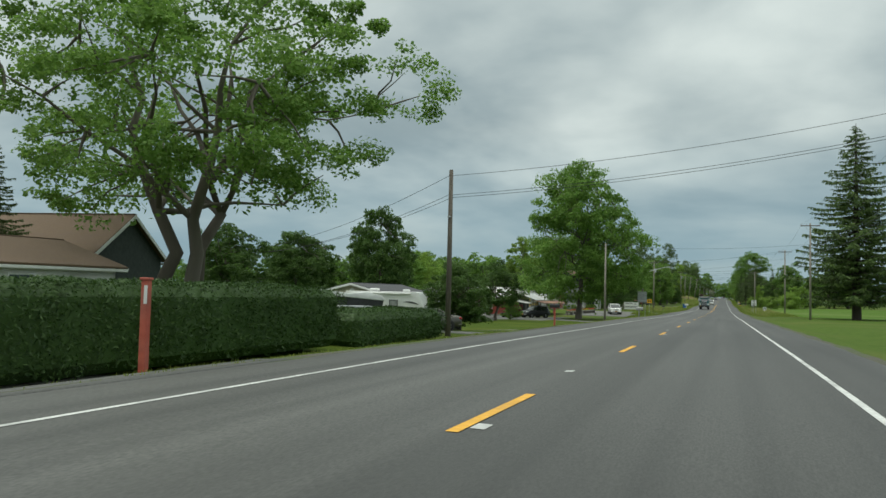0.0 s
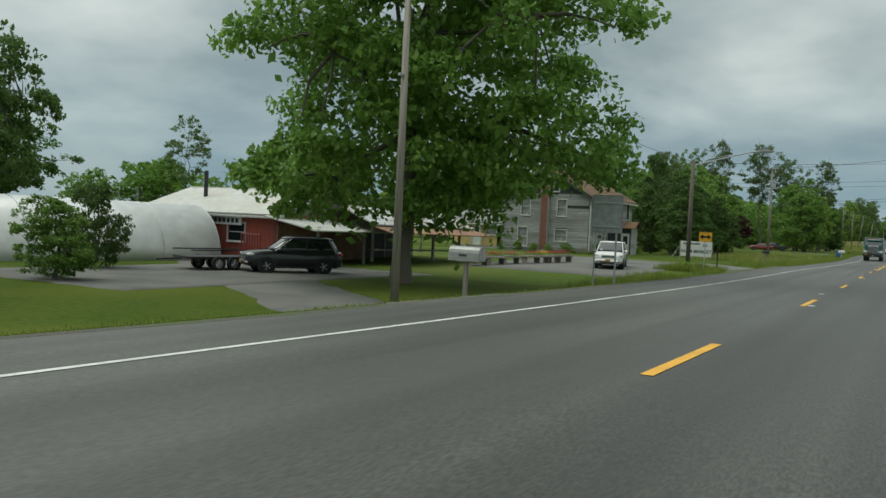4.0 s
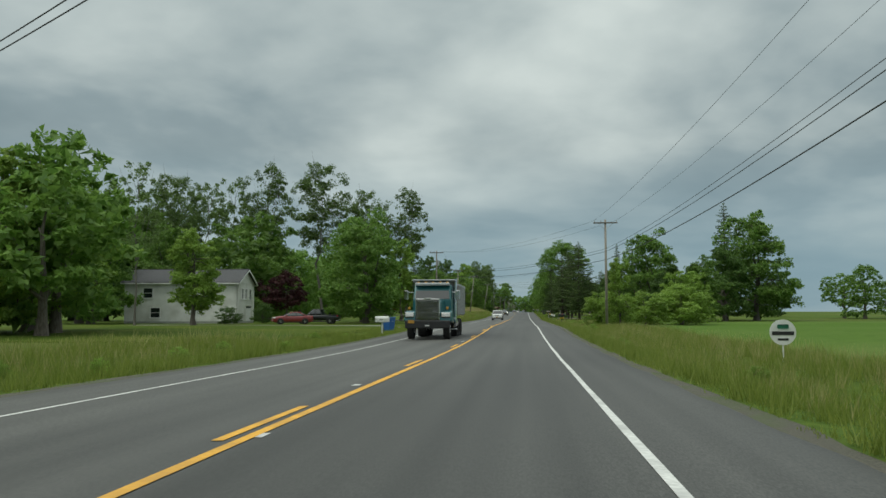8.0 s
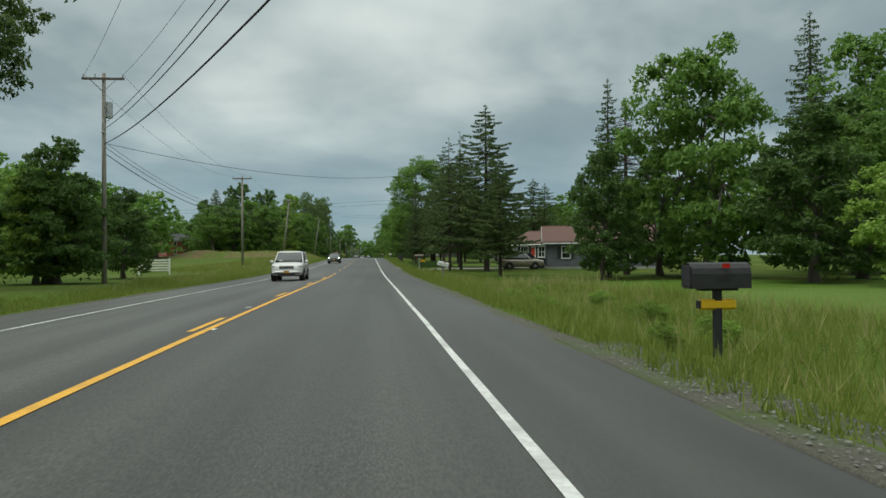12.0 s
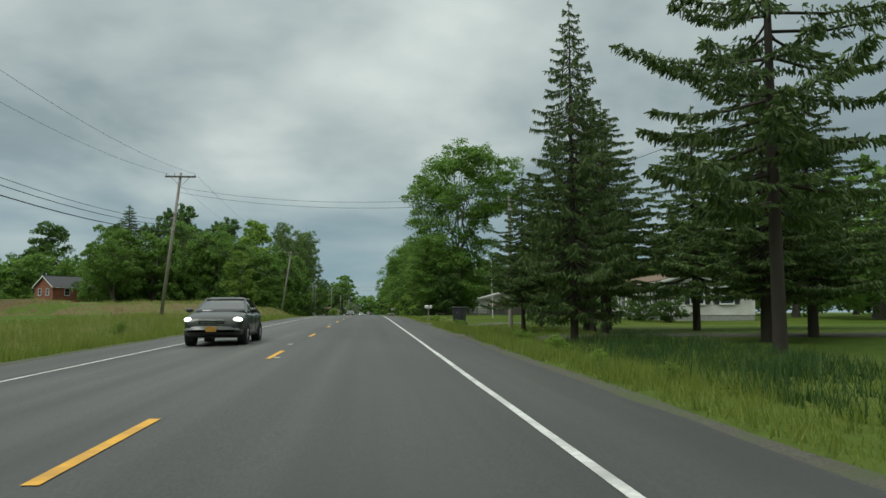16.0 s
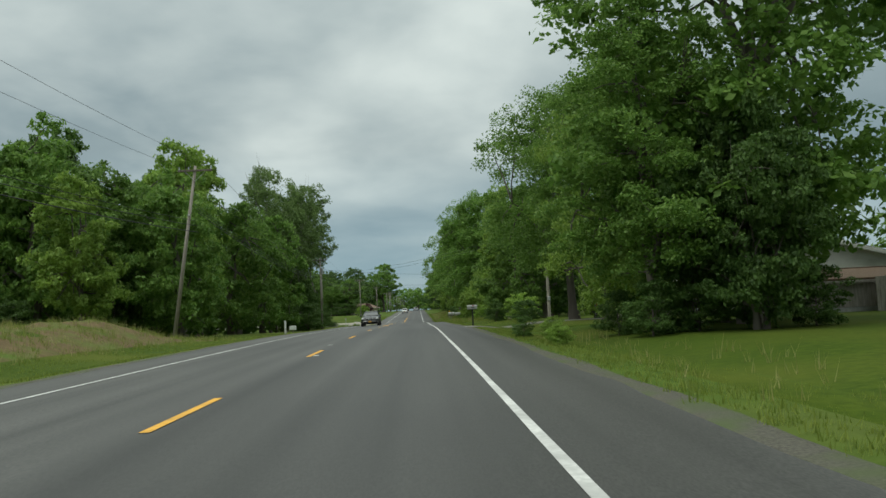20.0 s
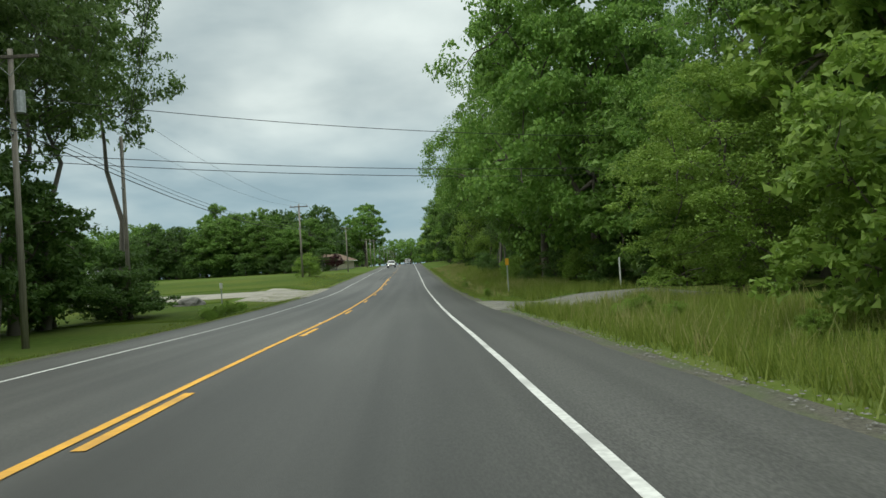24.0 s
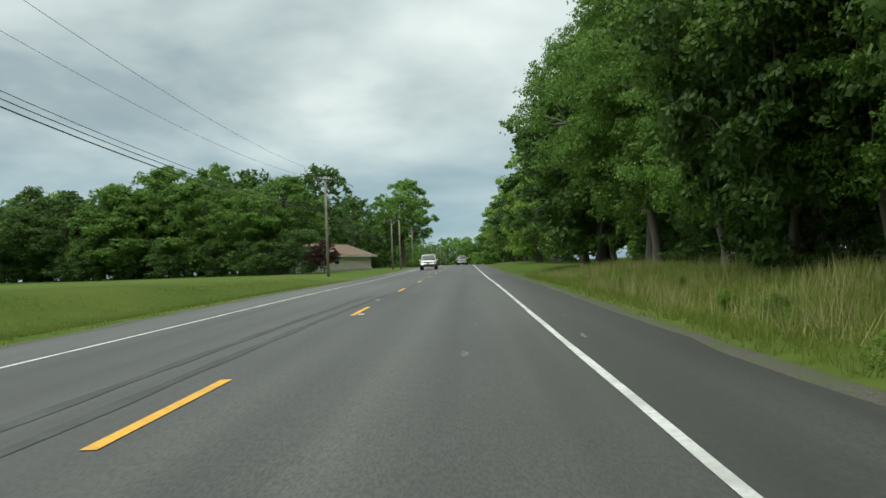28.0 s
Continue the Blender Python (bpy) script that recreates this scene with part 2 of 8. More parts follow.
def quads_mesh(name, co, material):
    """co: an array n x k x 3 of separate faces of k corners."""
    n, k = co.shape[:2]
    me = bpy.data.meshes.new(name)
    me.vertices.add(n * k)
    me.vertices.foreach_set("co", co.reshape(-1).astype(np.float32))
    me.loops.add(n * k)
    me.loops.foreach_set("vertex_index", np.arange(n * k, dtype=np.int32))
    me.polygons.add(n)
    me.polygons.foreach_set("loop_start", np.arange(0, n * k, k, dtype=np.int32))
    me.materials.append(material)
    me.update(calc_edges=True)
    return me


def thing(name, x, y, z, turn=0.0, label="", category="", group="", kind=""):
    e = new(name)
    e.empty_display_size = 0.2
    e.matrix_basis = pose(x, y, z, 0, 0, turn)
    return tagged(e, label, category, group, kind)


def part(name, bm, material, parent, label="", smooth=False):
    """Links a bmesh, or a finished mesh, as one object under a thing or a part."""
    if isinstance(bm, bpy.types.Mesh):
        me = bm
    else:
        me = bpy.data.meshes.new(name)
        bm.to_mesh(me)
        bm.free()
        if smooth:
            me.polygons.foreach_set("use_smooth", [True] * len(me.polygons))
        for m in material if isinstance(material, (list, tuple)) else [material]:
            me.materials.append(m)
    ob = new(name, me)
    ob.parent = parent
    return tagged(ob, label)


def box(size, at=(0, 0, 0), bevel=0.0, turn=(0, 0, 0), bm=None):
    """A box centred at `at`, with bevelled edges, into bm."""
    b = bmesh.new()
    bmesh.ops.create_cube(b, size=1)
    bmesh.ops.scale(b, vec=size, verts=b.verts)
    if bevel:
        bmesh.ops.bevel(b, geom=b.edges[:], offset=bevel, segments=1, affect="EDGES", profile=0.7)
    bmesh.ops.transform(b, matrix=pose(*at, *turn), verts=b.verts)
    return join(bm, b)


def tube(p, q, r1, r2=None, sides=8, bm=None):
    """A tapered round bar from p to q."""
    b = bmesh.new()
    p, q = Vector(p), Vector(q)
    d = q - p
    bmesh.ops.create_cone(b, cap_ends=True, segments=sides, radius1=r1, radius2=r1 if r2 is None else r2, depth=d.length)
    m = Matrix.Translation((p + q) / 2) @ d.to_track_quat("Z", "Y").to_matrix().to_4x4()
    bmesh.ops.transform(b, matrix=m, verts=b.verts)
    return join(bm, b)


def prism(outline, y0, y1, bm=None):
    """An outline of (x, z) pairs pushed from y0 to y1."""
    b = bmesh.new()
    a = [b.verts.new((x, y0, z)) for x, z in outline]
    c = [b.verts.new((x, y1, z)) for x, z in outline]
    n = len(outline)
    b.faces.new(a)
    b.faces.new(c[::-1])
    for i in range(n):
        b.faces.new((a[i], c[i], c[(i + 1) % n], a[(i + 1) % n]))
    bmesh.ops.recalc_face_normals(b, faces=b.faces)
    return join(bm, b)


def join(bm, b):
    if bm is None:
        return b
    me = bpy.data.meshes.new("tmp")
    b.to_mesh(me)
    b.free()
    bm.from_mesh(me)
    bpy.data.meshes.remove(me)
    return bm


def strip(name, rows, material):
    """A sheet through rows of points, all rows equally long."""
    k = len(rows[0])
    verts = [p for r in rows for p in r]
    faces = [(i * k + j, i * k + j + 1, (i + 1) * k + j + 1, (i + 1) * k + j) for i in range(len(rows) - 1) for j in range(k - 1)]
    return mesh_of(name, verts, faces, material, True)


# ---- the lie of the land: the road's height along it, and how the verges leave it ----
ROAD_Z = [1.01, 0.88, 0.75, 0.52, 0.31, 0.1, -0.18, -0.39, -0.44, -0.67, -0.78, -0.92, -0.83, -0.59, -0.69, -0.61, -0.61, -0.62, -0.46, -0.22, 0.07, 0.34, 0.62, 0.86, 0.99, 1.07, 1.05, 0.82, 0.7, 0.4, -0.06, -0.26, -0.34, -0.05, 0.15, 0.42, 0.57, 0.8, 1.05, 1.3, 1.53, 1.71, 1.83]


def road_z(y):
    """Height of the road's crown."""
    ys = [-30 + 20 * i for i in range(len(ROAD_Z))]
    return float(sum(np.interp(y + d, ys, ROAD_Z) for d in (-6, 0, 6)) / 3)


BANKS_L = [(-40, -0.4), (25, -0.6), (52, -1.0), (90, -1.1), (112, -0.95), (138, -0.1), (150, 0.0), (380, 0.0), (410, 0.35), (440, 0.2), (497, -0.2), (540, -0.3), (575, -0.55), (605, 0.0), (650, 0.85), (720, 0.0), (1200, 0)]
BANKS_R = [(-40, 0.0), (150, -0.1), (300, -0.15), (420, 0.0), (600, 0.1), (640, 0.3), (800, 0.3), (1200, 0)]
EDGE = 5.75


def bank_h(x, y):
    """The overgrown heap of earth on the left."""
    if not (423 < y < 496 and -44 < x < -9.5):
        return 0.0
    a = max(0.0, min(1.0, (-9.8 - x) / 5.5, (x + 44) / 8))
    b = max(0.0, min(1.0, (y - 423) / 9, (496 - y) / 14))
    k = a * a * (3 - 2 * a) * b * b * (3 - 2 * b)
    return 1.65 * k * (0.85 + 0.35 * noise.noise((x * 0.16, y * 0.1, 3))) + 0.25 * k * noise.noise((x * 0.7, y * 0.5, 8))


def ground_z(x, y):
    a = abs(x)
    z = road_z(y) - 0.022 * min(a, EDGE)
    if a > EDGE:
        bank = np.interp(y, *zip(*(BANKS_L if x < 0 else BANKS_R)))
        s = min((a - EDGE) / 5.0, 1.0)
        dip = 0.22 * math.exp(-((a - 8.3) / 1.6) ** 2)
        z += float(bank) * s * s * (3 - 2 * s) - dip * min((a - EDGE) / 1.5, 1)
        z += 0.05 * noise.noise((x * 0.12, y * 0.12, 0)) * s + bank_h(x, y)
        if -34 < x < -9 and 36 < y < 72:
            z -= 0.4 * math.exp(-((x + 21) / 5.5) ** 2 - ((y - 53) / 7.5) ** 2)
    return z


YS = [-60 + 5 * i for i in range(0, 182)] + [870, 900, 950, 1050, 1300, 1800, 2600]
XS = [-2600, -1200, -500, -250, -140, -90, -65, -50, -40, -32, -26, -21, -17, -14, -12, -10.5, -9, -8, -7, -6.3, -EDGE + 0.25]
rows = []
for y in [-2600, -1000, -300, -120] + YS:
    xs = XS + [0.0] + [-x for x in XS[::-1]]
    rows.append([(x, y, ground_z(max(-400, min(400, x)), y) - (0.12 if abs(x) < EDGE or (-31 < x < -12 and 38 < y < 68) else 0)) for x in xs])
ground = tagged(new("ground", strip("ground", rows, M_soil)), "green roadside meadow and yards with uneven grass", "ground", kind="structure")

RY = [-120, -90] + YS
rng = random.Random(4)
rows = []
for y in [-120 + 2.5 * i for i in range(0, 360)] + [800, 850, 900, 1000, 1200, 1600, 2600]:
    w1, w2 = EDGE + rng.uniform(-0.12, 0.12), EDGE + rng.uniform(-0.12, 0.12)
    rows.append([(x, y, ground_z(x, y) - (0.15 if abs(x) > EDGE + 0.2 else 0)) for x in (-w1 - 0.35, -w1, -4.6, -3.7, -1.9, 0, 1.9, 3.7, 4.6, w2, w2 + 0.35)])
road = tagged(new("road", strip("road", rows, M_asphalt)), "grey worn asphalt two-lane highway with paved shoulders", "road", kind="structure")


def band(name, x0, x1, y0, y1, lift, material, label, category, step=2.5, ragged=0.0, parent=None):
    n = max(2, int((y1 - y0) / step) + 1)
    rows = []
    k = max(2, int(abs(x1 - x0) / 2) + 1)
    for i in range(n):
        y = y0 + (y1 - y0) * i / (n - 1)
        a, b = x0 + rng.uniform(-ragged, ragged), x1 + rng.uniform(-ragged, ragged)
        rows.append([(a + (b - a) * j / (k - 1), y, ground_z(a + (b - a) * j / (k - 1), y) + lift) for j in range(k)])
    ob = new(name, strip(name, rows, material))
    if parent:
        ob.parent = parent
        return tagged(ob, label)
    return tagged(ob, label, category, kind="structure")


for sd in (-1, 1):
    rows = []
    for i in range(451):
        y = -60 + 2 * i
        e, w = EDGE + rng.uniform(-0.14, 0.08), EDGE + rng.uniform(0.12, 0.4)
        prof = ((EDGE - 0.3, -0.05), (e, 0.006), (w, 0.012), (EDGE + 0.55, -0.08))
        rows.append([(sd * x, y, ground_z(sd * min(x, EDGE), y) * (x <= EDGE) + ground_z(sd * x, y) * (x > EDGE) + dz) for x, dz in (prof if sd > 0 else prof[::-1])])
    tagged(new("gravel_shoulder", strip("gravel_shoulder", rows, M_shoulder)), "grey-brown crumbled strip along the asphalt edge", "gravel", kind="structure")
LANE = 3.83
LANE_R = 3.88
band("edge_line", LANE_R - 0.052, LANE_R + 0.052, -60, 1100, 0.006, M_white, "worn white painted edge line", "road marking", ragged=0.008)
band("edge_line", -LANE - 0.05, -LANE + 0.05, -60, 1100, 0.006, M_white, "thin worn white painted edge line", "road marking", ragged=0.008)
for k in range(-4, 90):
    y1 = 12.19 * k
    if 135 < y1 < 311:
        x = -0.13
    elif 505 < y1 < 636:
        x = 0.13
    else:
        x = 0.0
    band("centre_dash", x - 0.06, x + 0.06, y1 - 3.05, y1, 0.008, M_yellow, "worn yellow painted centre dash", "road marking", 1.0)
band("centre_line", 0.03, 0.15, 141, 311, 0.008, M_yellow, "worn solid yellow centre line", "road marking", ragged=0.006)
band("centre_line", -0.15, -0.03, 505, 640, 0.008, M_yellow, "worn solid yellow centre line", "road marking", ragged=0.006)
for k in range(-4, 60):
    y0 = 12.19 * k + 3.3 + 6.1 * (k % 2)
    band("reflector_mark", -0.22 + 0.3 * (k % 2), -0.08 + 0.3 * (k % 2), y0, y0 + 0.3, 0.007, M_white, "small pale worn patch on the centre line", "road marking", 0.3)

M_skid = surf("skid_rubber", (0.03, 0.031, 0.03), (0.05, 0.052, 0.05), 9, 0.75, 0.002, c3=(0.062, 0.064, 0.06), scale3=0.8)
for off in (0.0, 0.55):
    rows = []
    for i in range(30):
        y = 636 + i * 1.0
        x = -1.15 + 0.0011 * max(0.0, y - 648) ** 2 * 1.4 + off
        w = 0.11 * (0.6 + 0.4 * math.sin(i * 0.9) ** 2)
        rows.append([(x - w, y, ground_z(x - w, y) + 0.005), (x + w, y, ground_z(x + w, y) + 0.005)])
    tagged(new("skid_mark", strip("skid_mark", rows, M_skid)), "dark curved tyre skid mark on the asphalt", "road marking", kind="structure")

M_stain = surf("pale_stain", (0.08, 0.082, 0.078), (0.2, 0.2, 0.19), 16, 0.85)
stain = random.Random(12)
for i in range(9):
    sx, sy = stain.choice((4.6, 5.0, 4.8, 2.6)) + stain.uniform(-0.35, 0.35), 648 + i * 2.2
    pts = [(sx + 0.07 * math.cos(a) * stain.uniform(0.2, 1.4), sy + 0.34 * math.sin(a) * stain.uniform(0.2, 1.4)) for a in [j * math.pi / 5 for j in range(10)]]
    me = mesh_of("stain", [(px, py, ground_z(px, py) + 0.006) for px, py in pts], [tuple(range(10))], M_stain)
    tagged(new("stain", me), "small pale splash stain on the asphalt", "stain", kind="structure")


# ---- trees ----
def limb(path, radii, sides=6):
    """Verts and faces of a bending tapered tube."""
    verts, faces = [], []
    n = len(path)
    for i, (p, r) in enumerate(zip(path, radii)):
        d = np.asarray(path[min(i + 1, n - 1)]) - np.asarray(path[max(i - 1, 0)])
        d = d / (np.linalg.norm(d) + 1e-9)
        u = np.cross(d, (0.31, 0.95, 0.0))
        u = u / (np.linalg.norm(u) + 1e-9)
        w = np.cross(d, u)
        for s in range(sides):
            a = 2 * math.pi * s / sides
            verts.append(np.asarray(p) + r * (math.cos(a) * u + math.sin(a) * w))
    for i in range(n - 1):
        for s in range(sides):
            t = (s + 1) % sides
            faces.append((i * sides + s, i * sides + t, (i + 1) * sides + t, (i + 1) * sides + s))
    return verts, faces


def bend(p, q, rs, sag, steps=5):
    """A wavering way from p to q."""
    p, q = np.asarray(p, float), np.asarray(q, float)
    ln = np.linalg.norm(q - p)
    out = []
    for i in range(steps + 1):
        t = i / steps
        w = rs.normal(0, 0.035 * ln, 3) * math.sin(math.pi * t)
        out.append(p + (q - p) * t + w + np.array((0, 0, sag * ln * math.sin(math.pi * t))))
    return out


def leaf_quads(centres, spread, per, size, rs, corners=4, updown=0.6, dome=0.0):
    """Leaves scattered round centres; each a small four-cornered blade."""
    c = np.repeat(centres, per, axis=0)
    sp = np.repeat(spread, per)[:, None]
    d = rs.normal(size=(len(c), 3))
    d /= np.linalg.norm(d, axis=1)[:, None] + 1e-9
    reach = rs.uniform(0.15, 1.0, (len(c), 1)) ** 0.6
    if dome:
        under = (d[:, 2] < 0) & (rs.uniform(size=len(d)) < dome)
        d[under, 2] *= -0.25
        reach = np.maximum(reach, rs.uniform(0.55, 1.0, (len(c), 1)))
    p = c + d * sp * reach * np.array((1, 1, 0.62 if dome else 0.72))
    nrm = rs.normal(size=p.shape) * 0.75 + np.array((0, 0, updown)) + d * 0.7
    nrm /= np.linalg.norm(nrm, axis=1)[:, None] + 1e-9
    a = np.cross(nrm, rs.normal(size=p.shape))
    a /= np.linalg.norm(a, axis=1)[:, None] + 1e-9
    b = np.cross(nrm, a)
    s = size * rs.uniform(0.6, 1.35, (len(p), 1))
    a, b = a * s, b * s * 0.62
    if corners == 3:
        return np.stack([p - a * 0.8, p + b - a * 0.1 + a * 0.5, p - b * 0.7 + a * 0.9], 1)
    return np.stack([p - a, p + b - a * 0.1, p + a, p - b - a * 0.1], 1)


def broadleaf(seed, boughs, leaves, leaf, shape, trunk_top=0.25, trunk_r=0.03, limbs=6, bough=0.12, stems=1, lean=0.0, sag=0.03, bare=0, corners=3, twigs=0.55, tufts=6, fill=0.15, flat=0.85):
    """Trunk and crown meshes of a tree one unit high. shape: (height, radius) pairs of the crown's outline.
    The crown is made of boughs, each bough of leafy tufts over its upper side, with shady gaps below and a sparse inner filling."""
    rs = np.random.RandomState(seed)
    hs, rads = zip(*shape)
    lobes = [(rs.uniform(0, 6.28), rs.uniform(0.1, 0.32)) for _ in range(4)]
    cen, out = [], []
    while len(cen) < boughs:
        h = rs.uniform(hs[0], hs[-1])
        a = rs.uniform(0, 2 * math.pi)
        r = np.interp(h, hs, rads)
        r *= 1 + sum(v * math.cos((i + 1) * a + o + 5 * h) for i, (o, v) in enumerate(lobes)) * 0.6
        if rs.uniform() < r / max(rads):
            k = rs.uniform(0.12, 1.0) ** 0.42
            p = np.array((r * k * math.cos(a) + lean * h, r * k * math.sin(a), h))
            near = [np.linalg.norm((p - q) * (1, 1, 1.35)) for q in cen]
            if near and min(near) < 0.55 * bough and rs.uniform() < 0.75:
                continue
            cen.append(p)
            out.append((math.cos(a) * k, math.sin(a) * k, 0.35))
    cen, out = np.array(cen), np.array(out)
    tv, tf = [], []

    def add(v, f):
        o = len(tv)
        tv.extend(v)
        tf.extend([tuple(i + o for i in q) for q in f])

    starts = []
    for s in range(stems):
        a = 2 * math.pi * s / stems + 0.6
        off = 0.035 * (stems > 1)
        foot = np.array((off * math.cos(a), off * math.sin(a), -0.02))
        top_h = hs[0] + (hs[-1] - hs[0]) * 0.62
        spread = 0.17 * (stems > 1)
        top = np.array((spread * math.cos(a) + lean * top_h, spread * math.sin(a), top_h))
        way = bend(foot, top, rs, 0.0, 7)
        way[0] = foot
        rr = [trunk_r * (1.5 if i == 0 else 1.0) * (1 - 0.8 * i / 7) for i in range(8)]
        add(*limb(way, rr, 8))
        starts.append(way)
    order = rs.permutation(len(cen))
    mains = []
    for i in order[:limbs]:
        way = starts[rs.randint(len(starts))]
        k = max(1, min(6, int(7 * (trunk_top + 0.45 * rs.uniform() ** 1.5) / max(way[-1][2], 0.1))))
        b = bend(way[k], cen[i] * np.array((0.8, 0.8, 1.0)), rs, sag)
        r0 = trunk_r * (1 - 0.8 * k / 7) * 0.62
        add(*limb(b, [r0 * (1 - 0.82 * j / 5) for j in range(6)], 6))
        mains.append(b)
    for i in order[limbs:limbs + int(len(cen) * twigs)]:
        best = min(((np.linalg.norm(b[k] - cen[i]), b, k) for b in mains + starts for k in range(2, len(b))), key=lambda t: t[0])
        b = bend(best[1][best[2]], cen[i], rs, 0.05, 3)
        add(*limb(b, [trunk_r * 0.2, trunk_r * 0.15, trunk_r * 0.1, trunk_r * 0.05], 4))
    for _ in range(bare):
        p = cen[rs.randint(len(cen))]
        q = p * np.array((1.25, 1.25, 1.0)) + np.array((0, 0, rs.uniform(0.03, 0.12)))
        add(*limb(bend(p, q, rs, 0.02, 3), [trunk_r * 0.12, trunk_r * 0.09, trunk_r * 0.06, trunk_r * 0.03], 4))
    # tufts over the upper and outer side of each bough
    size = bough * rs.uniform(0.65, 1.3, len(cen))
    d = rs.normal(size=(len(cen), tufts, 3)) * 0.8 + out[:, None, :] * 0.9
    d[:, :, 2] = np.where(d[:, :, 2] < -0.2, -0.35 * d[:, :, 2], d[:, :, 2])
    d /= np.linalg.norm(d, axis=2)[:, :, None] + 1e-9
    tuft = (cen[:, None, :] + d * size[:, None, None] * rs.uniform(0.45, 0.95, (len(cen), tufts, 1)) * np.array((1, 1, flat))).reshape(-1, 3)
    wide = np.repeat(size, tufts) * rs.uniform(0.3, 0.55, len(tuft))
    crown = leaf_quads(tuft, wide, max(3, leaves // (boughs * tufts)), leaf, rs, corners, 0.7, 0.45)
    n = int(leaves * fill)
    if n:
        pick = cen[rs.randint(len(cen), size=n)]
        inner = pick * np.array((1, 1, 1)) + (np.array((lean * 0.6, 0, 0)) - pick) * np.array((1, 1, 0)) * rs.uniform(0.1, 0.6, (n, 1)) + rs.normal(0, bough * 0.22, (n, 3))
        crown = np.concatenate([crown, leaf_quads(inner, np.full(n, bough * 0.2), 1, leaf * 1.5, rs, corners, 0.9, 0.0)])
    return tv, tf, crown


def conifer(seed, levels, arms, per, droop=0.3, width=0.2, bare=False, base=0.1, gap=0.0, stout=1.0):
    """Trunk and needle meshes of a spruce one unit high."""
    rs = np.random.RandomState(seed)
    tv, tf = limb([(0, 0, -0.02), (0.002, 0, 0.3), (0, 0.002, 0.65), (0, 0, 1.0)], [0.02 * stout, 0.0145 * stout, 0.008 * stout, 0.001], 8)
    tf = list(tf)
    out = []
    for i in range(levels):
        t = i / (levels - 1)
        z = base + (0.985 - base) * t ** 0.92
        length = width * (1 - t) ** 0.75 * rs.uniform(0.72, 1.08) + 0.012
        if t < 0.12:
            length *= 0.75
        n = max(4, int(arms * (1 - 0.45 * t)))
        for j in range(n):
            if rs.uniform() < gap:
                continue
            a = 2 * math.pi * (j + rs.uniform(-0.35, 0.35)) / n + i * 1.3
            ln = length * rs.uniform(0.6, 1.15)
            d = np.array((math.cos(a), math.sin(a), 0))
            zz = z + rs.uniform(-0.008, 0.008)
            way = [np.array((0, 0, zz)) + d * ln * s + np.array((0, 0, -droop * ln * (s - 0.55 * s * s) + 0.1 * ln * s ** 3)) for s in (0, 0.35, 0.7, 1.0)]
            v, f = limb(way, [0.004 * (1 - t) + 0.001, 0.003 * (1 - t) + 0.0008, 0.0015, 0.0006], 3)
            o = len(tv)
            tv.extend(v)
            tf.extend([tuple(k + o for k in q) for q in f])
            if bare:
                for s in np.linspace(0.3, 1, 5):
                    p = way[0] + (way[-1] - way[0]) * s
                    for side in (-1, 1):
                        e = p + (d * 0.6 + side * np.cross(d, (0, 0, 1))) * ln * 0.22 + np.array((0, 0, -0.01))
                        v, f = limb([p, e], [0.0012, 0.0005], 3)
                        o = len(tv)
                        tv.extend(v)
                        tf.extend([tuple(k + o for k in q) for q in f])
                continue
            m = max(4, int(2.2 * per * ln / width))
            s = rs.uniform(0.12, 1.0, m) ** 0.75
            p = np.array([np.interp(s, (0, 0.35, 0.7, 1.0), [w[c] for w in way]) for c in range(3)]).T
            side = np.cross(d, (0, 0, 1))
            off = rs.uniform(-1, 1, (m, 1))
            p = p + side * off * 0.2 * ln * (1.1 - s[:, None])
            tip = d * 0.35 + side * off * 0.8 + rs.normal(0, 0.25, (m, 3))
            tip[:, 2] -= rs.uniform(0.25, 1.1, m) * (0.5 + droop)
            tip /= np.linalg.norm(tip, axis=1)[:, None]
            sz = rs.uniform(0.0075, 0.019, (m, 1)) * (1.15 - 0.4 * t)
            wd = np.cross(tip, rs.normal(size=(m, 3)))
            wd /= np.linalg.norm(wd, axis=1)[:, None] + 1e-9
            wd *= sz * 0.17
            q = p + tip * sz
            out.append(np.stack([p - wd, p + wd, q + wd * 0.45, q - wd * 0.45], 1))
    return tv, tf, (np.concatenate(out) if out else None)


ROUND = [(0.26, 0.2), (0.38, 0.36), (0.55, 0.4), (0.75, 0.33), (0.9, 0.2), (1.0, 0.06)]
OVAL = [(0.16, 0.12), (0.3, 0.24), (0.5, 0.27), (0.75, 0.22), (0.92, 0.12), (1.0, 0.04)]
TALL = [(0.42, 0.08), (0.55, 0.17), (0.7, 0.2), (0.85, 0.16), (1.0, 0.06)]
LOW = [(0.04, 0.34), (0.2, 0.46), (0.5, 0.48), (0.78, 0.36), (1.0, 0.12)]
FULL = [(0.05, 0.24), (0.2, 0.32), (0.45, 0.34), (0.7, 0.27), (0.9, 0.15), (1.0, 0.05)]
LOWTALL = [(0.02, 0.26), (0.15, 0.33), (0.4, 0.36), (0.65, 0.31), (0.85, 0.2), (1.0, 0.06)]
BUSHY = [(0.04, 0.22), (0.15, 0.34), (0.35, 0.46), (0.6, 0.48), (0.8, 0.36), (0.93, 0.2), (1.0, 0.06)]
SHADE = [(0.24, 0.16), (0.32, 0.34), (0.48, 0.41), (0.7, 0.36), (0.88, 0.22), (1.0, 0.06)]
BROAD = [(0.12, 0.24), (0.2, 0.38), (0.42, 0.41), (0.7, 0.35), (0.88, 0.22), (1.0, 0.06)]
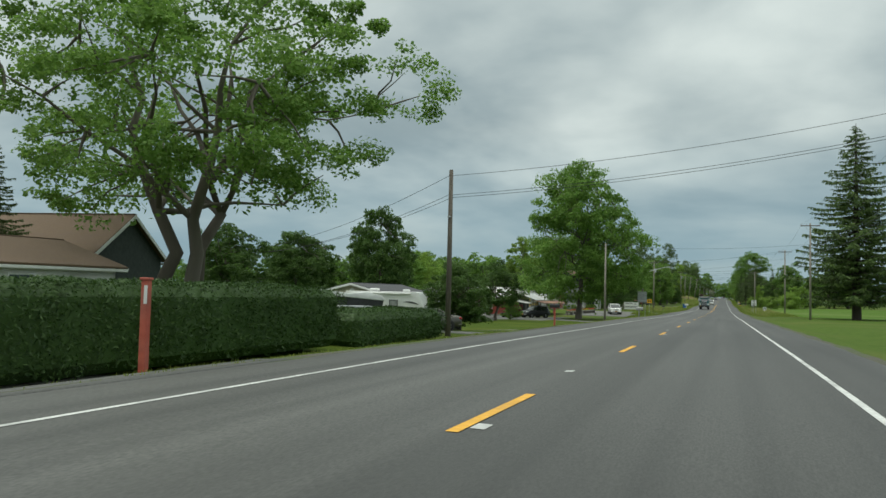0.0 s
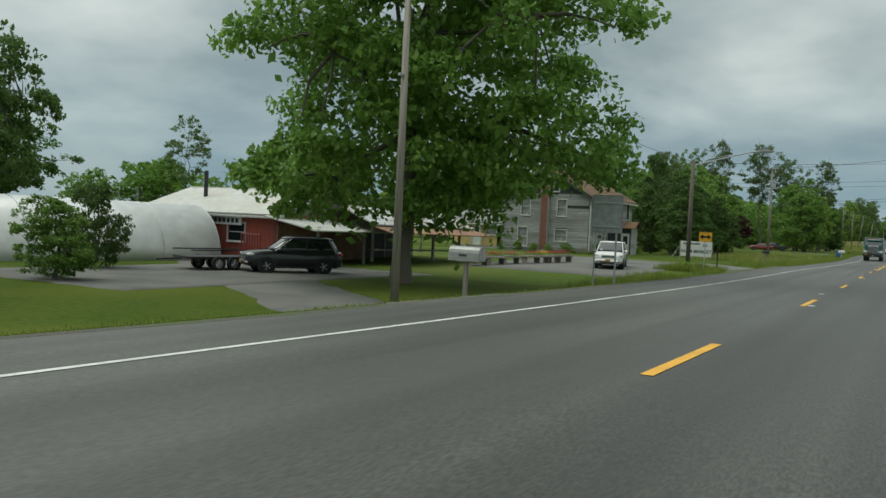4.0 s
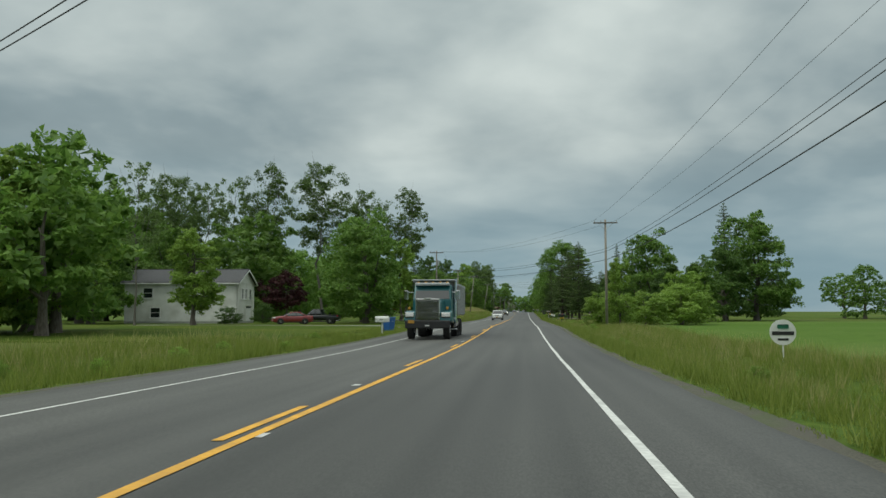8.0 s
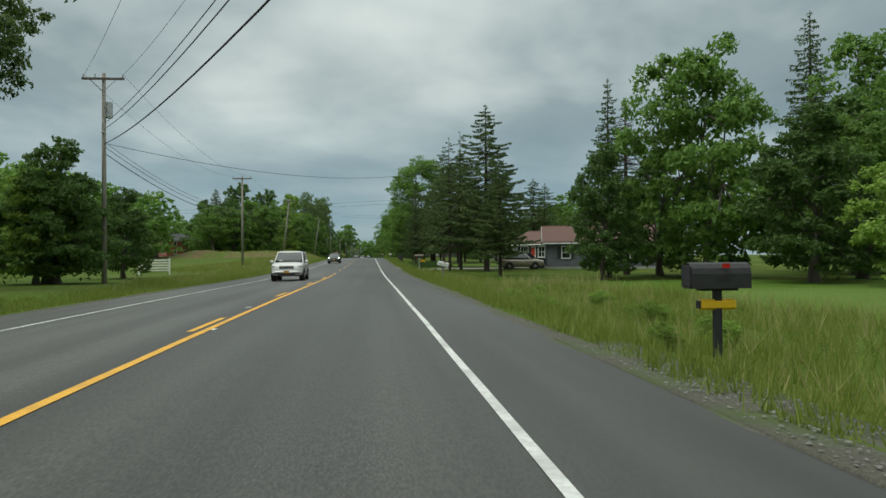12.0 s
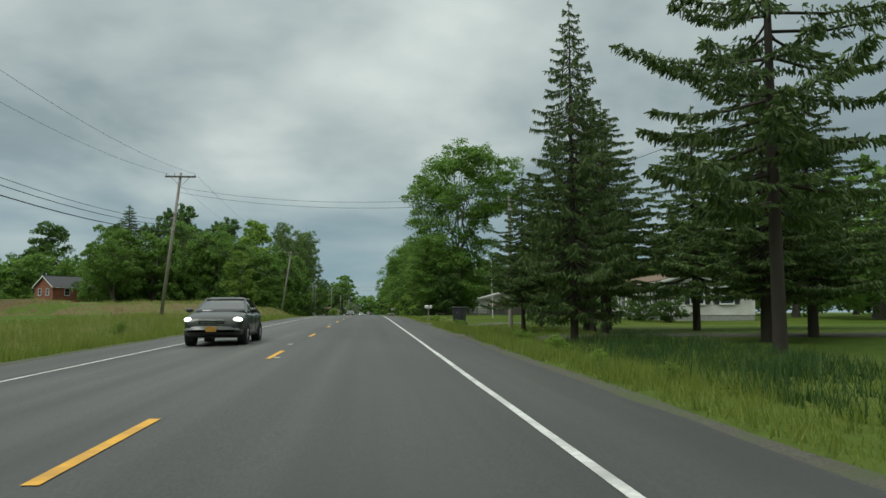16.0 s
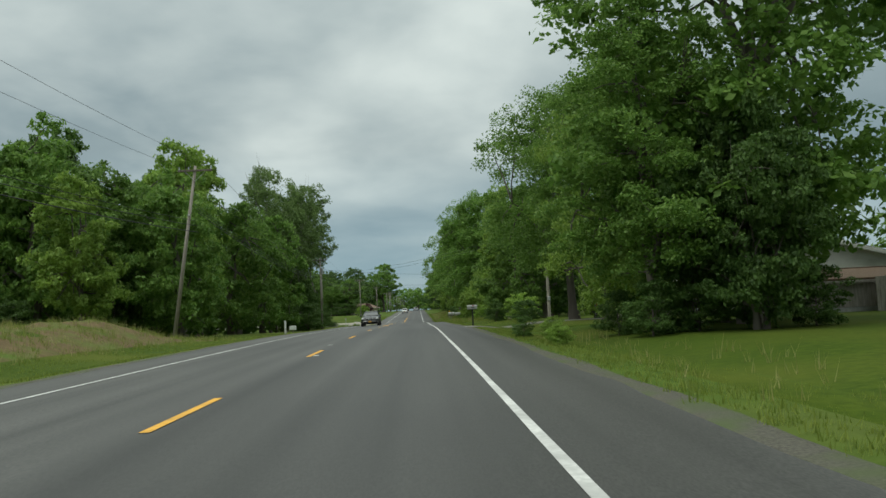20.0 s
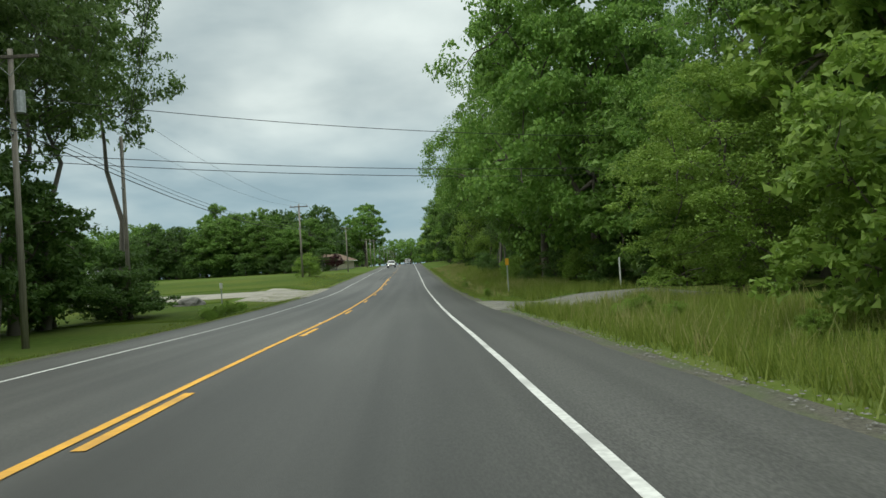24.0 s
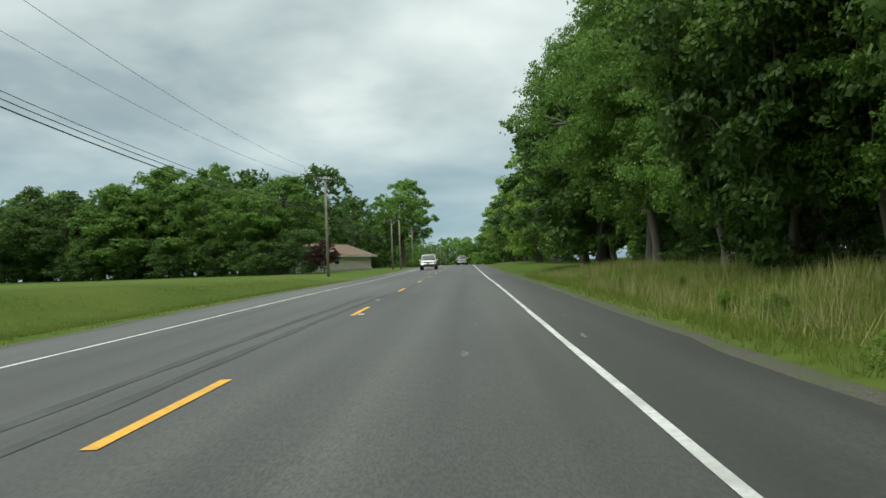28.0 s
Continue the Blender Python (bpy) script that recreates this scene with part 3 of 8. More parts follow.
COTTON = [(0.1, 0.2), (0.3, 0.22), (0.48, 0.2), (0.6, 0.34), (0.78, 0.36), (0.92, 0.25), (1.0, 0.08)]
SPREAD = [(0.3, 0.28), (0.42, 0.5), (0.58, 0.56), (0.75, 0.48), (0.9, 0.3), (1.0, 0.1)]
KINDS = {
    "maple_a": (lambda: broadleaf(11, 90, 15000, 0.0165, ROUND, bough=0.099), M_bark, M_maple),
    "maple_b": (lambda: broadleaf(12, 87, 15000, 0.0155, OVAL, bough=0.082), M_bark, M_maple2),
    "maple_c": (lambda: broadleaf(19, 102, 15500, 0.0165, FULL, bough=0.095), M_bark, M_maple),
    "bright_tree": (lambda: broadleaf(13, 93, 13000, 0.0175, FULL, bough=0.095), M_bark, M_maple2),
    "dark_tree": (lambda: broadleaf(14, 96, 13500, 0.0175, FULL, bough=0.095), M_bark, M_dark),
    "dark_round": (lambda: broadleaf(24, 87, 13000, 0.0175, ROUND, bough=0.099, trunk_top=0.2), M_bark, M_dark),
    "near_bush": (lambda: broadleaf(57, 188, 36000, 0.0125, BUSHY, bough=0.095, trunk_r=0.02, trunk_top=0.12, stems=3, corners=4, limbs=14, tufts=7), M_bark, M_dark),
    "near_round": (lambda: broadleaf(41, 171, 56000, 0.0056, SHADE, bough=0.086, trunk_r=0.022, corners=4, limbs=16, tufts=9), M_bark, M_maple),
    "big_maple": (lambda: broadleaf(46, 205, 64000, 0.0076, BROAD, bough=0.088, trunk_r=0.022, corners=4, limbs=16, tufts=9), M_bark, M_maple),
    "near_full": (lambda: broadleaf(42, 171, 54000, 0.0056, FULL, bough=0.082, trunk_r=0.018, corners=4, limbs=14, tufts=9), M_bark, M_maple2),
    "near_oval": (lambda: broadleaf(43, 151, 52000, 0.0056, OVAL, bough=0.073, trunk_r=0.02, corners=4, limbs=14, tufts=9), M_bark, M_maple),
    "far_low": (lambda: broadleaf(54, 64, 2500, 0.031, LOWTALL, bough=0.103, twigs=0.0, limbs=4, tufts=5), M_bark, M_dark),
    "far_full": (lambda: broadleaf(51, 58, 2300, 0.031, FULL, bough=0.103, twigs=0.0, limbs=4, tufts=5), M_bark, M_dark),
    "far_round": (lambda: broadleaf(52, 58, 2400, 0.03, ROUND, bough=0.103, twigs=0.0, limbs=4, tufts=5), M_bark, M_maple),
    "tall_ash": (lambda: broadleaf(15, 105, 14000, 0.0082, TALL, trunk_top=0.45, trunk_r=0.011, bough=0.057, bare=16, fill=0.05), M_barkpale, M_ash),
    "thin_ash": (lambda: broadleaf(25, 75, 5000, 0.0105, TALL, trunk_top=0.35, trunk_r=0.009, bough=0.048, bare=26, fill=0.02), M_barkpale, M_ash),
    "cottonwood": (lambda: broadleaf(16, 150, 58000, 0.0059, COTTON, trunk_top=0.3, trunk_r=0.017, limbs=18, bough=0.071, corners=4, tufts=9, lean=0.1, fill=0.2), M_bark, M_maple),
    "silver_maple": (lambda: broadleaf(17, 130, 60000, 0.0058, SPREAD, trunk_top=0.36, trunk_r=0.022, limbs=22, bough=0.086, stems=3, bare=14, corners=4, tufts=8, fill=0.05), M_bark, M_maple),
    "shrub": (lambda: broadleaf(18, 67, 9500, 0.024, LOW, trunk_top=0.1, trunk_r=0.02, bough=0.146), M_bark, M_maple2),
    "dark_shrub": (lambda: broadleaf(28, 64, 8500, 0.026, LOW, trunk_top=0.1, trunk_r=0.02, bough=0.155), M_bark, M_dark),
    "purple_tree": (lambda: broadleaf(29, 61, 6500, 0.026, ROUND, bough=0.120, trunk_r=0.02), M_bark, M_purple),
    "spruce_a": (lambda: conifer(3, 40, 12, 80, 0.3, 0.29), M_barkdark, M_spruce),
    "spruce_b": (lambda: conifer(5, 32, 11, 110, 0.42, 0.36, gap=0.08), M_barkdark, M_spruce),
    "spruce_c": (lambda: conifer(8, 34, 11, 60, 0.22, 0.24, base=0.06), M_barkdark, M_spruce),
    "spruce_bare": (lambda: conifer(6, 32, 9, 190, 0.36, 0.4, gap=0.14, base=0.2), M_barkdark, M_spruce),
    "spruce_open": (lambda: conifer(16, 24, 7, 190, 0.2, 0.38, gap=0.34, base=0.24, stout=0.8), M_barkdark, M_spruce),
    "spruce_high": (lambda: conifer(7, 32, 9, 84, 0.55, 0.33, gap=0.44, base=0.18, stout=0.58), M_barkdark, M_spruce),
    "dead_spruce": (lambda: conifer(9, 34, 8, 0, 0.12, 0.2, bare=True, base=0.2), M_barkdark, None),
}
NAMES = {"near_bush": "broadleaf_tree", "near_round": "maple_tree", "big_maple": "maple_tree", "near_full": "broadleaf_tree", "near_oval": "maple_tree", "far_full": "broadleaf_tree", "far_low": "broadleaf_tree", "far_round": "broadleaf_tree", "tall_ash": "ash_tree", "thin_ash": "ash_tree", "maple_a": "maple_tree", "maple_b": "maple_tree", "maple_c": "maple_tree", "bright_tree": "broadleaf_tree", "dark_tree": "broadleaf_tree",
         "dark_round": "broadleaf_tree", "cottonwood": "cottonwood_tree", "silver_maple": "silver_maple_tree", "shrub": "shrub", "dark_shrub": "shrub", "purple_tree": "ornamental_tree",
         "spruce_a": "spruce_tree", "spruce_b": "spruce_tree", "spruce_c": "spruce_tree", "spruce_bare": "spruce_tree", "spruce_high": "spruce_tree", "spruce_open": "spruce_tree", "dead_spruce": "dead_spruce_tree"}
WORDS = {"near_bush": "broad dark green tree leafy down to the lawn", "near_round": "large maple tree with a high green crown", "big_maple": "large maple tree with a dense green crown low over the lawn", "near_full": "bright green broadleaf tree with branches to the ground", "near_oval": "tall oval green maple tree",
         "far_low": "distant green broadleaf tree leafy down to the field", "far_full": "distant dark green broadleaf tree in a tree line", "far_round": "distant round green broadleaf tree in a tree line", "tall_ash": "tall thin ash tree with a bare lower trunk", "thin_ash": "sparse thin ash tree with dead upper twigs", "maple_a": "full round-crowned green maple tree",
         "maple_b": "oval bright green maple tree", "maple_c": "dense green maple tree leafy to the ground", "bright_tree": "bright green broadleaf tree at the wood's edge",
         "dark_tree": "dark green broadleaf tree leafy to the ground", "dark_round": "dark green round-crowned broadleaf tree", "cottonwood": "huge cottonwood tree with an open upper crown",
         "silver_maple": "wide silver maple with three pale trunks", "shrub": "bright green spreading roadside shrub", "dark_shrub": "dark green dense shrub",
         "purple_tree": "small purple-leaved ornamental tree", "spruce_a": "dark green Norway spruce with drooping twigs", "spruce_b": "open Norway spruce with hanging branches",
         "spruce_c": "slender dark green spruce", "spruce_open": "Norway spruce with open level boughs over a bare trunk", "spruce_high": "tall open Norway spruce on a long bare trunk", "spruce_bare": "Norway spruce with drooping branches above a bare lower trunk", "dead_spruce": "bare dead spruce with grey branches"}
first = {}
trees_rng = random.Random(21)


def plant(kind, x, y, h, w=None, turn=None, z=None, label="", group=""):
    """One tree or shrub h metres high; w is its crown's widening against the kind's own."""
    m = Matrix.LocRotScale((x, y, ground_z(x, y) if z is None else z), Euler((0, 0, trees_rng.uniform(0, 6.28) if turn is None else radians(turn))), ((w or 1) * h, (w or 1) * h, h))
    if kind in first:
        s = first[kind].scale
        t = copy_thing(first[kind], m @ Matrix.Diagonal((1 / s.x, 1 / s.y, 1 / s.z, 1)))
    else:
        make, bark, leaf = KINDS[kind]
        tv, tf, crown = make()
        t = new(NAMES[kind])
        part("trunk", mesh_of("trunk", tv, tf, bark, True), None, t)
        if crown is not None:
            part("crown", quads_mesh("crown", crown, leaf), None, t)
        t.matrix_basis = m
        first[kind] = t
    cat = "shrub" if "shrub" in kind else "tree"
    return tagged(t, label or WORDS[kind], cat, group)


# ---- trees and shrubs, along the way ----
plant("silver_maple", -24.8, 26.4, 19.8, 1.07)
plant("dark_round", -62.0, 108.8, 11.4, 1.06)
plant("spruce_b", -35.0, 22.9, 9.9, 0.83)
plant("dark_round", -34.0, 43.1, 7.2, 1.12)
plant("near_bush", -16.0, 46.0, 4.9, 0.97)
plant("dark_round", -75.0, 101.9, 11.6, 1.0)
plant("dark_round", -72.0, 119.1, 12.8, 0.95)
plant("near_bush", -46.0, 99.5, 15.1, 0.66)
plant("near_bush", -62.0, 103.5, 12.0, 0.85)
plant("dark_round", -23.8, 84.5, 7.0, 0.92)
plant("dark_shrub", -29.5, 98.5, 3.6, 0.72, label="dark green conical evergreen bush by the tunnel")
plant("purple_tree", -24.4, 73.0, 3.3, 1.1)
plant("bright_tree", -60.0, 154.5, 10.1, 1.28)
plant("maple_c", -58.0, 142.6, 11.0, 0.95)
plant("thin_ash", -62.0, 132.9, 11.9, 0.92)
plant("big_maple", -17.2, 104.7, 21.8, 0.84)
plant("maple_c", -24.1, 92.9, 3.2, 1.05)
plant("spruce_a", 20.0, 116.6, 28, 1.15)
plant("dark_tree", -40.0, 193.0, 13.7, 0.75)
plant("dark_tree", -28.0, 162.8, 9.1, 0.72)
plant("dark_tree", -24.0, 177.5, 9.8, 0.8)
plant("dark_tree", -27.6, 178.5, 8.5, 0.8)
plant("maple_b", -43.0, 199.0, 17.0, 0.9)
plant("dark_round", -22.0, 170.9, 8.8, 0.77)
plant("dark_tree", -20.0, 175.1, 7.6, 0.91)
plant("maple_b", -45.0, 182.8, 16.8, 0.79)
plant("dark_tree", -20.0, 165.8, 9.3, 0.72)
plant("dark_tree", -21.0, 172.0, 8.4, 0.85)
plant("dark_tree", -30.0, 190.7, 13.5, 0.72)
plant("bright_tree", -34.0, 211.1, 13.0, 1.03)
plant("thin_ash", -38.0, 241.1, 17.3, 0.76)
plant("maple_b", -34.0, 216.7, 12.5, 1.48)
plant("bright_tree", -20.0, 186.0, 4.2, 0.98)
plant("maple_b", -32.0, 242.1, 10.0, 0.99)
plant("tall_ash", -52.0, 278.9, 22.4, 0.72)
plant("tall_ash", -55.0, 292.1, 24.2, 0.72)
plant("thin_ash", -55.0, 302.1, 25.2, 0.72)
plant("thin_ash", -52.0, 307.0, 26.9, 0.72)
plant("tall_ash", -44.0, 302.7, 28.0, 0.72)
plant("tall_ash", -30.0, 287.4, 25.4, 0.88)
plant("tall_ash", -17.0, 293.5, 21.7, 0.81)
plant("tall_ash", -26.0, 303.8, 23.4, 0.72)
plant("maple_c", -20.0, 272.7, 16.4, 0.9)
plant("maple_c", -17.0, 259.5, 13.6, 0.96)
plant("dark_tree", -15.0, 299.4, 8.0, 0.92)
plant("maple_b", -17.0, 288.2, 13.0, 0.72)
plant("dark_tree", -16.0, 300.5, 6.3, 1.42)
plant("dark_tree", -15.0, 311.8, 6.3, 0.92)
plant("dark_tree", -22.0, 284.8, 9.0, 0.88)
plant("bright_tree", -16.0, 298.9, 6.6, 0.88)
plant("purple_tree", -34.0, 280.9, 7.3, 1.06)
plant("dark_shrub", -30.0, 258.5, 2.4, 1.01)
plant("dark_shrub", -32.0, 252.4, 1.9, 1.44)
plant("shrub", 11.3, 247.3, 3.5, 1.3, label="big green spreading bush beside the utility pole")
plant("shrub", 15.9, 250.5, 3.5, 1.6)
plant("shrub", 13.4, 253.5, 3.5, 1.3)
plant("shrub", 21.5, 259.0, 4.4, 1.7)
plant("bright_tree", 12.5, 244.0, 7.2, 0.55, label="slim bright tree hung with vines beside the pole")
plant("maple_c", 25.0, 303.0, 16.4, 0.8)
plant("spruce_c", 19.3, 306.0, 13.9, 0.71)
plant("spruce_c", 41.0, 318.0, 22.7, 0.88)
plant("maple_c", 44.8, 312.0, 20.5, 0.85)
plant("maple_c", 32.0, 297.0, 11.0, 1.0)
plant("dark_tree", 38.0, 307.0, 13.0, 1.0)
plant("dark_tree", 26.1, 292.0, 9.0, 1.03)
plant("bright_tree", 28.0, 285.0, 7.8, 1.08)
plant("dark_tree", 24.4, 310.0, 9.1, 1.03)
plant("bright_tree", 23.9, 275.0, 7.4, 0.75)
plant("shrub", 21.9, 262.0, 4.7, 0.95)
plant("dead_spruce", 22.8, 313.0, 13.9, 1.03)
plant("dark_tree", 17.4, 301.0, 8.2, 0.72)
plant("spruce_c", 75.6, 420.0, 18.8, 1.6)
plant("dark_shrub", 60.0, 357.3, 7.3, 1.07)
plant("spruce_bare", 13.0, 314.2, 9.5, 0.82, 40)
plant("spruce_high", 12.2, 334.4, 14.5, 0.98, 100)
plant("spruce_high", 10.7, 331.2, 13.4, 0.95, 20)
plant("spruce_bare", 14.0, 328.4, 16.2, 0.92, 200)
plant("spruce_bare", 13.6, 347.6, 14.0, 1.05, 60)
plant("spruce_open", 13.3, 366.0, 17.0, 0.8, 150)
plant("spruce_b", 9.8, 374.5, 13.2, 0.64, 70)
plant("spruce_bare", 12.6, 380.0, 10.5, 0.95, 280)
plant("spruce_bare", 16.0, 372.0, 9.5, 1.15, 310)
plant("spruce_bare", 20.0, 376.0, 10.5, 1.1, 15)
plant("spruce_bare", 18.5, 384.0, 11.5, 0.9, 75)
plant("spruce_bare", 24.0, 386.0, 12.5, 0.9, 200)
plant("spruce_bare", 28.0, 374.0, 13.0, 1.0, 10)
plant("spruce_bare", 32.0, 384.0, 13.0, 1.0, 130)
plant("spruce_bare", 9.9, 385.0, 8.2, 0.8, 120)
plant("spruce_bare", 12.3, 392.0, 9.0, 0.8, 220)
plant("dead_spruce", 14.6, 386.0, 10.8, 0.8)
plant("dead_spruce", 13.2, 384.0, 10.3, 0.7)
plant("near_oval", 10.9, 466.4, 11.5, 0.95)
for ux, uy, uh in ((10.2, 464.9, 1.7), (11.9, 465.6, 2.3), (15.6, 465.2, 1.9), (9.8, 467.6, 1.5)):
    plant("dark_shrub", ux, uy, uh, 1.0, label="dark bush at the foot of the cottonwood")
plant("near_full", 12.4, 473.5, 12.0, 0.8)
plant("near_bush", 13.5, 464.6, 7.2, 0.66)
plant("maple_c", 17.5, 475.0, 9.5, 0.75)
plant("dark_shrub", 6.6, 468.8, 0.75, 1.0, label="dark clump of weeds at the asphalt's edge")
plant("shrub", 7.0, 464.6, 0.8, 1.0, label="leafy clump of weeds on the verge")
plant("shrub", 6.9, 463.2, 0.6, 1.2, label="leafy clump of weeds on the verge")
for wx, wy, wh in ((6.9, 405.6, 0.5), (7.3, 406.4, 0.62), (7.0, 407.7, 0.5), (7.9, 408.2, 0.4), (7.6, 410.0, 0.4)):
    plant("shrub", wx, wy, wh, 0.9, label="tall leafy weeds round the white mailbox")
plant("shrub", 6.6, 411.8, 0.4, 1.3, label="leafy clump of weeds on the verge")
plant("cottonwood", 15.2, 469.2, 26.0, 0.96, 0)
plant("near_full", 15.2, 471.6, 10.5, 0.85)
plant("dark_tree", 40.0, 521.4, 18.0, 0.72)
plant("maple_a", 32.0, 451.1, 12.1, 1.1)
plant("maple_c", 37.0, 472.6, 12.4, 0.9)
plant("dark_shrub", 24.0, 433.6, 3.2, 0.95)
plant("maple_c", 34.0, 476.1, 11.5, 1.35)
plant("spruce_a", -45.0, 507.3, 22.7, 1.12)
plant("dark_tree", -44.0, 545.6, 27.1, 0.78)
plant("dark_tree", -38.0, 573.7, 28, 0.78)
plant("dark_tree", -90.0, 586.1, 28, 0.93)
plant("maple_c", -28.0, 505.6, 18.8, 0.75)
plant("maple_a", -34.0, 504.7, 18.3, 0.72)
plant("maple_b", -24.0, 532.5, 22.5, 0.72)
plant("tall_ash", -22.0, 576.1, 28, 0.77)
plant("maple_b", -22.0, 499.8, 12.6, 0.77)
plant("maple_b", -26.0, 546.4, 24.3, 0.72)
plant("maple_c", -24.0, 522.4, 17.6, 0.72)
plant("tall_ash", -20.0, 565.2, 25.1, 0.78)
plant("maple_b", -22.0, 552.2, 16.0, 0.74)
plant("dark_tree", -19.0, 573.7, 12.7, 0.9)
plant("dark_shrub", -18.0, 585.1, 6.2, 0.93)
plant("near_round", 13.4, 493.8, 15.5, 0.96)
plant("near_round", 13.9, 486.8, 14.5, 0.74)
plant("near_round", 12.8, 612.0, 20.5, 0.82)
plant("maple_b", 13.0, 526.4, 14.2, 0.88)
plant("maple_c", 12.5, 516.4, 11.2, 0.75)
plant("dark_shrub", 11.0, 500.8, 1.5, 1.49)
plant("dark_shrub", 10.0, 514.0, 1.7, 1.22)
plant("shrub", 11.5, 506.7, 2.1, 1.34)
plant("near_full", 13.5, 645.7, 19, 0.72)
plant("dark_tree", -19.0, 178.0, 7.0, 1.1)
plant("dark_tree", -21.5, 179.5, 8.0, 1.0)
plant("big_maple", 14.8, 591.3, 24.0, 0.72)
plant("near_round", 19.5, 576.0, 17.0, 0.8)
plant("shrub", 10.9, 552.0, 4.4, 0.98)
plant("shrub", 10.7, 541.0, 1.8, 0.88)
plant("near_full", 14.4, 568.0, 8.6, 1.2)
plant("cottonwood", 22.0, 570.0, 18.4, 0.8)
plant("tall_ash", -16.0, 568.5, 19.5, 0.72)
plant("tall_ash", -17.0, 577.7, 23.7, 0.72)
plant("tall_ash", -18.0, 586.5, 26.1, 0.72)
plant("tall_ash", -17.0, 593.9, 27.1, 0.72)
plant("dark_tree", -18.0, 582.0, 9.3, 1.09)
plant("dark_shrub", -14.0, 563.7, 4.3, 1.1)
plant("dark_shrub", -15.0, 588.9, 3.0, 1.53)
plant("tall_ash", 12.6, 629.2, 20.4, 0.85)
plant("near_round", 13.6, 603.0, 22, 0.76)
plant("spruce_bare", 18.2, 590.5, 12.5, 0.75, 60)
plant("tall_ash", 15.8, 639.0, 18.0, 0.9)
plant("near_oval", 14.5, 619.2, 15.0, 0.9)
plant("near_oval", 14.5, 609.1, 13.0, 0.9)
plant("near_oval", 13.0, 681.6, 18.7, 0.79)
plant("near_round", 14.0, 663.7, 19.0, 0.8)
plant("near_bush", 15.0, 652.1, 13.7, 0.72)
plant("tall_ash", 15.0, 642.5, 11.2, 0.87)
plant("tall_ash", 14.0, 635.9, 10.0, 0.86)
plant("tall_ash", 13.0, 631.7, 8.2, 0.86)
plant("near_oval", 13.0, 708.0, 20.7, 0.72)
plant("near_round", 13.0, 683.5, 19.0, 0.8)
plant("near_oval", 13.0, 670.5, 13.5, 0.72)
plant("near_bush", 13.0, 662.7, 12.4, 0.72)
plant("near_oval", 14.0, 659.8, 12.6, 0.78)
for wx, wy, wh in ((-8.1, 583.0, 0.5), (-8.6, 586.2, 0.7), (-8.3, 588.5, 0.6), (-9.0, 590.5, 0.8), (-8.5, 592.5, 0.6), (-9.6, 587.5, 0.6), (-9.2, 595.0, 0.5)):
    plant("shrub", wx, wy, wh, 1.2, label="rank green weeds on the verge")
plant("shrub", -11.2, 650.0, 3.0, 1.1)
plant("maple_a", -61.0, 812.0, 23.5, 0.75)
plant("maple_a", -15.5, 872.0, 25.0, 0.95)
plant("purple_tree", -24.0, 753.1, 5.0, 1.22)
plant("purple_tree", -16.0, 742.6, 4.1, 1.15)
plant("maple_c", -49.0, 252.0, 16.0, 0.9)
plant("dark_tree", -54.5, 259.0, 15.0, 1.0)
plant("maple_c", -46.0, 268.0, 14.0, 0.9)
plant("tall_ash", -21.0, 580.0, 24.0, 0.9)
plant("maple_b", -25.0, 571.0, 18.0, 0.9)
plant("maple_c", -19.5, 567.0, 9.0, 0.9)
plant("thin_ash", -31.0, 128.6, 8.5, 0.9)
plant("thin_ash", -36.0, 133.0, 8.0, 1.0)
plant("near_full", -58.0, 148.5, 11.5, 1.0)
plant("maple_b", -47.0, 148.4, 6.2, 1.1)
plant("near_full", -63.0, 156.5, 10.0, 1.1)
plant("spruce_bare", 13.6, 386.5, 13.0, 0.95, 90)
for kind, x, y, h, w in (("maple_c", -38.0, 500.0, 16.5, 0.9), ("maple_c", -31.0, 512.0, 18.0, 0.85), ("dark_tree", -41.0, 512.0, 19.0, 0.8), ("maple_c", -26.0, 516.0, 17.5, 0.8),
                         ("maple_c", -20.5, 541.0, 17.5, 0.85), ("maple_c", -19.5, 556.0, 18.0, 0.8), ("dark_tree", -36.0, 522.0, 19.0, 0.85), ("dark_tree", -50.0, 516.0, 19.0, 0.85), ("maple_c", -24.5, 528.0, 16.0, 0.8),
                         ("maple_c", -46.0, 500.0, 17.5, 0.9), ("maple_a", -43.0, 492.0, 15.5, 0.9), ("maple_c", -19.0, 514.0, 15.5, 0.8)):
    plant(kind, x, y, h, w)
under = random.Random(44)
for i in range(16):
    plant("dark_shrub", under.uniform(-31, -22), 500 + i * 4.6, under.uniform(2.6, 4.2), under.uniform(0.9, 1.2), label="dark undergrowth at the foot of the trees")
for x, y, h, w in ((-19.0, 163.0, 4.6, 0.9), (-20.5, 167.5, 5.2, 0.85), (-19.0, 171.5, 4.8, 0.9), (-18.5, 176.5, 4.4, 0.9), (-23.0, 165.0, 2.3, 1.0), (-22.0, 175.0, 5.5, 0.8)):
    plant("dark_tree", x, y, h, w * 1.3, label="dark dense low tree beside the farm sign")
verge = random.Random(83)
for side, y0, y1, x0, x1, n in ((1, 150, 335, 7.3, 9.6, 40), (1, 537, 566, 6.7, 9.5, 10), (1, 580, 690, 6.9, 9.5, 22), (-1, 142, 215, 7.0, 10.5, 20), (-1, 300, 420, 7.0, 11.0, 20), (1, 346, 394, 6.9, 9.0, 12)):
    for i in range(n):
        plant("shrub", side * verge.uniform(x0, x1), verge.uniform(y0, y1), verge.uniform(0.28, 0.55), verge.uniform(0.9, 1.5), label="low clump of broad-leaved weeds in the grass", group="verge weeds")
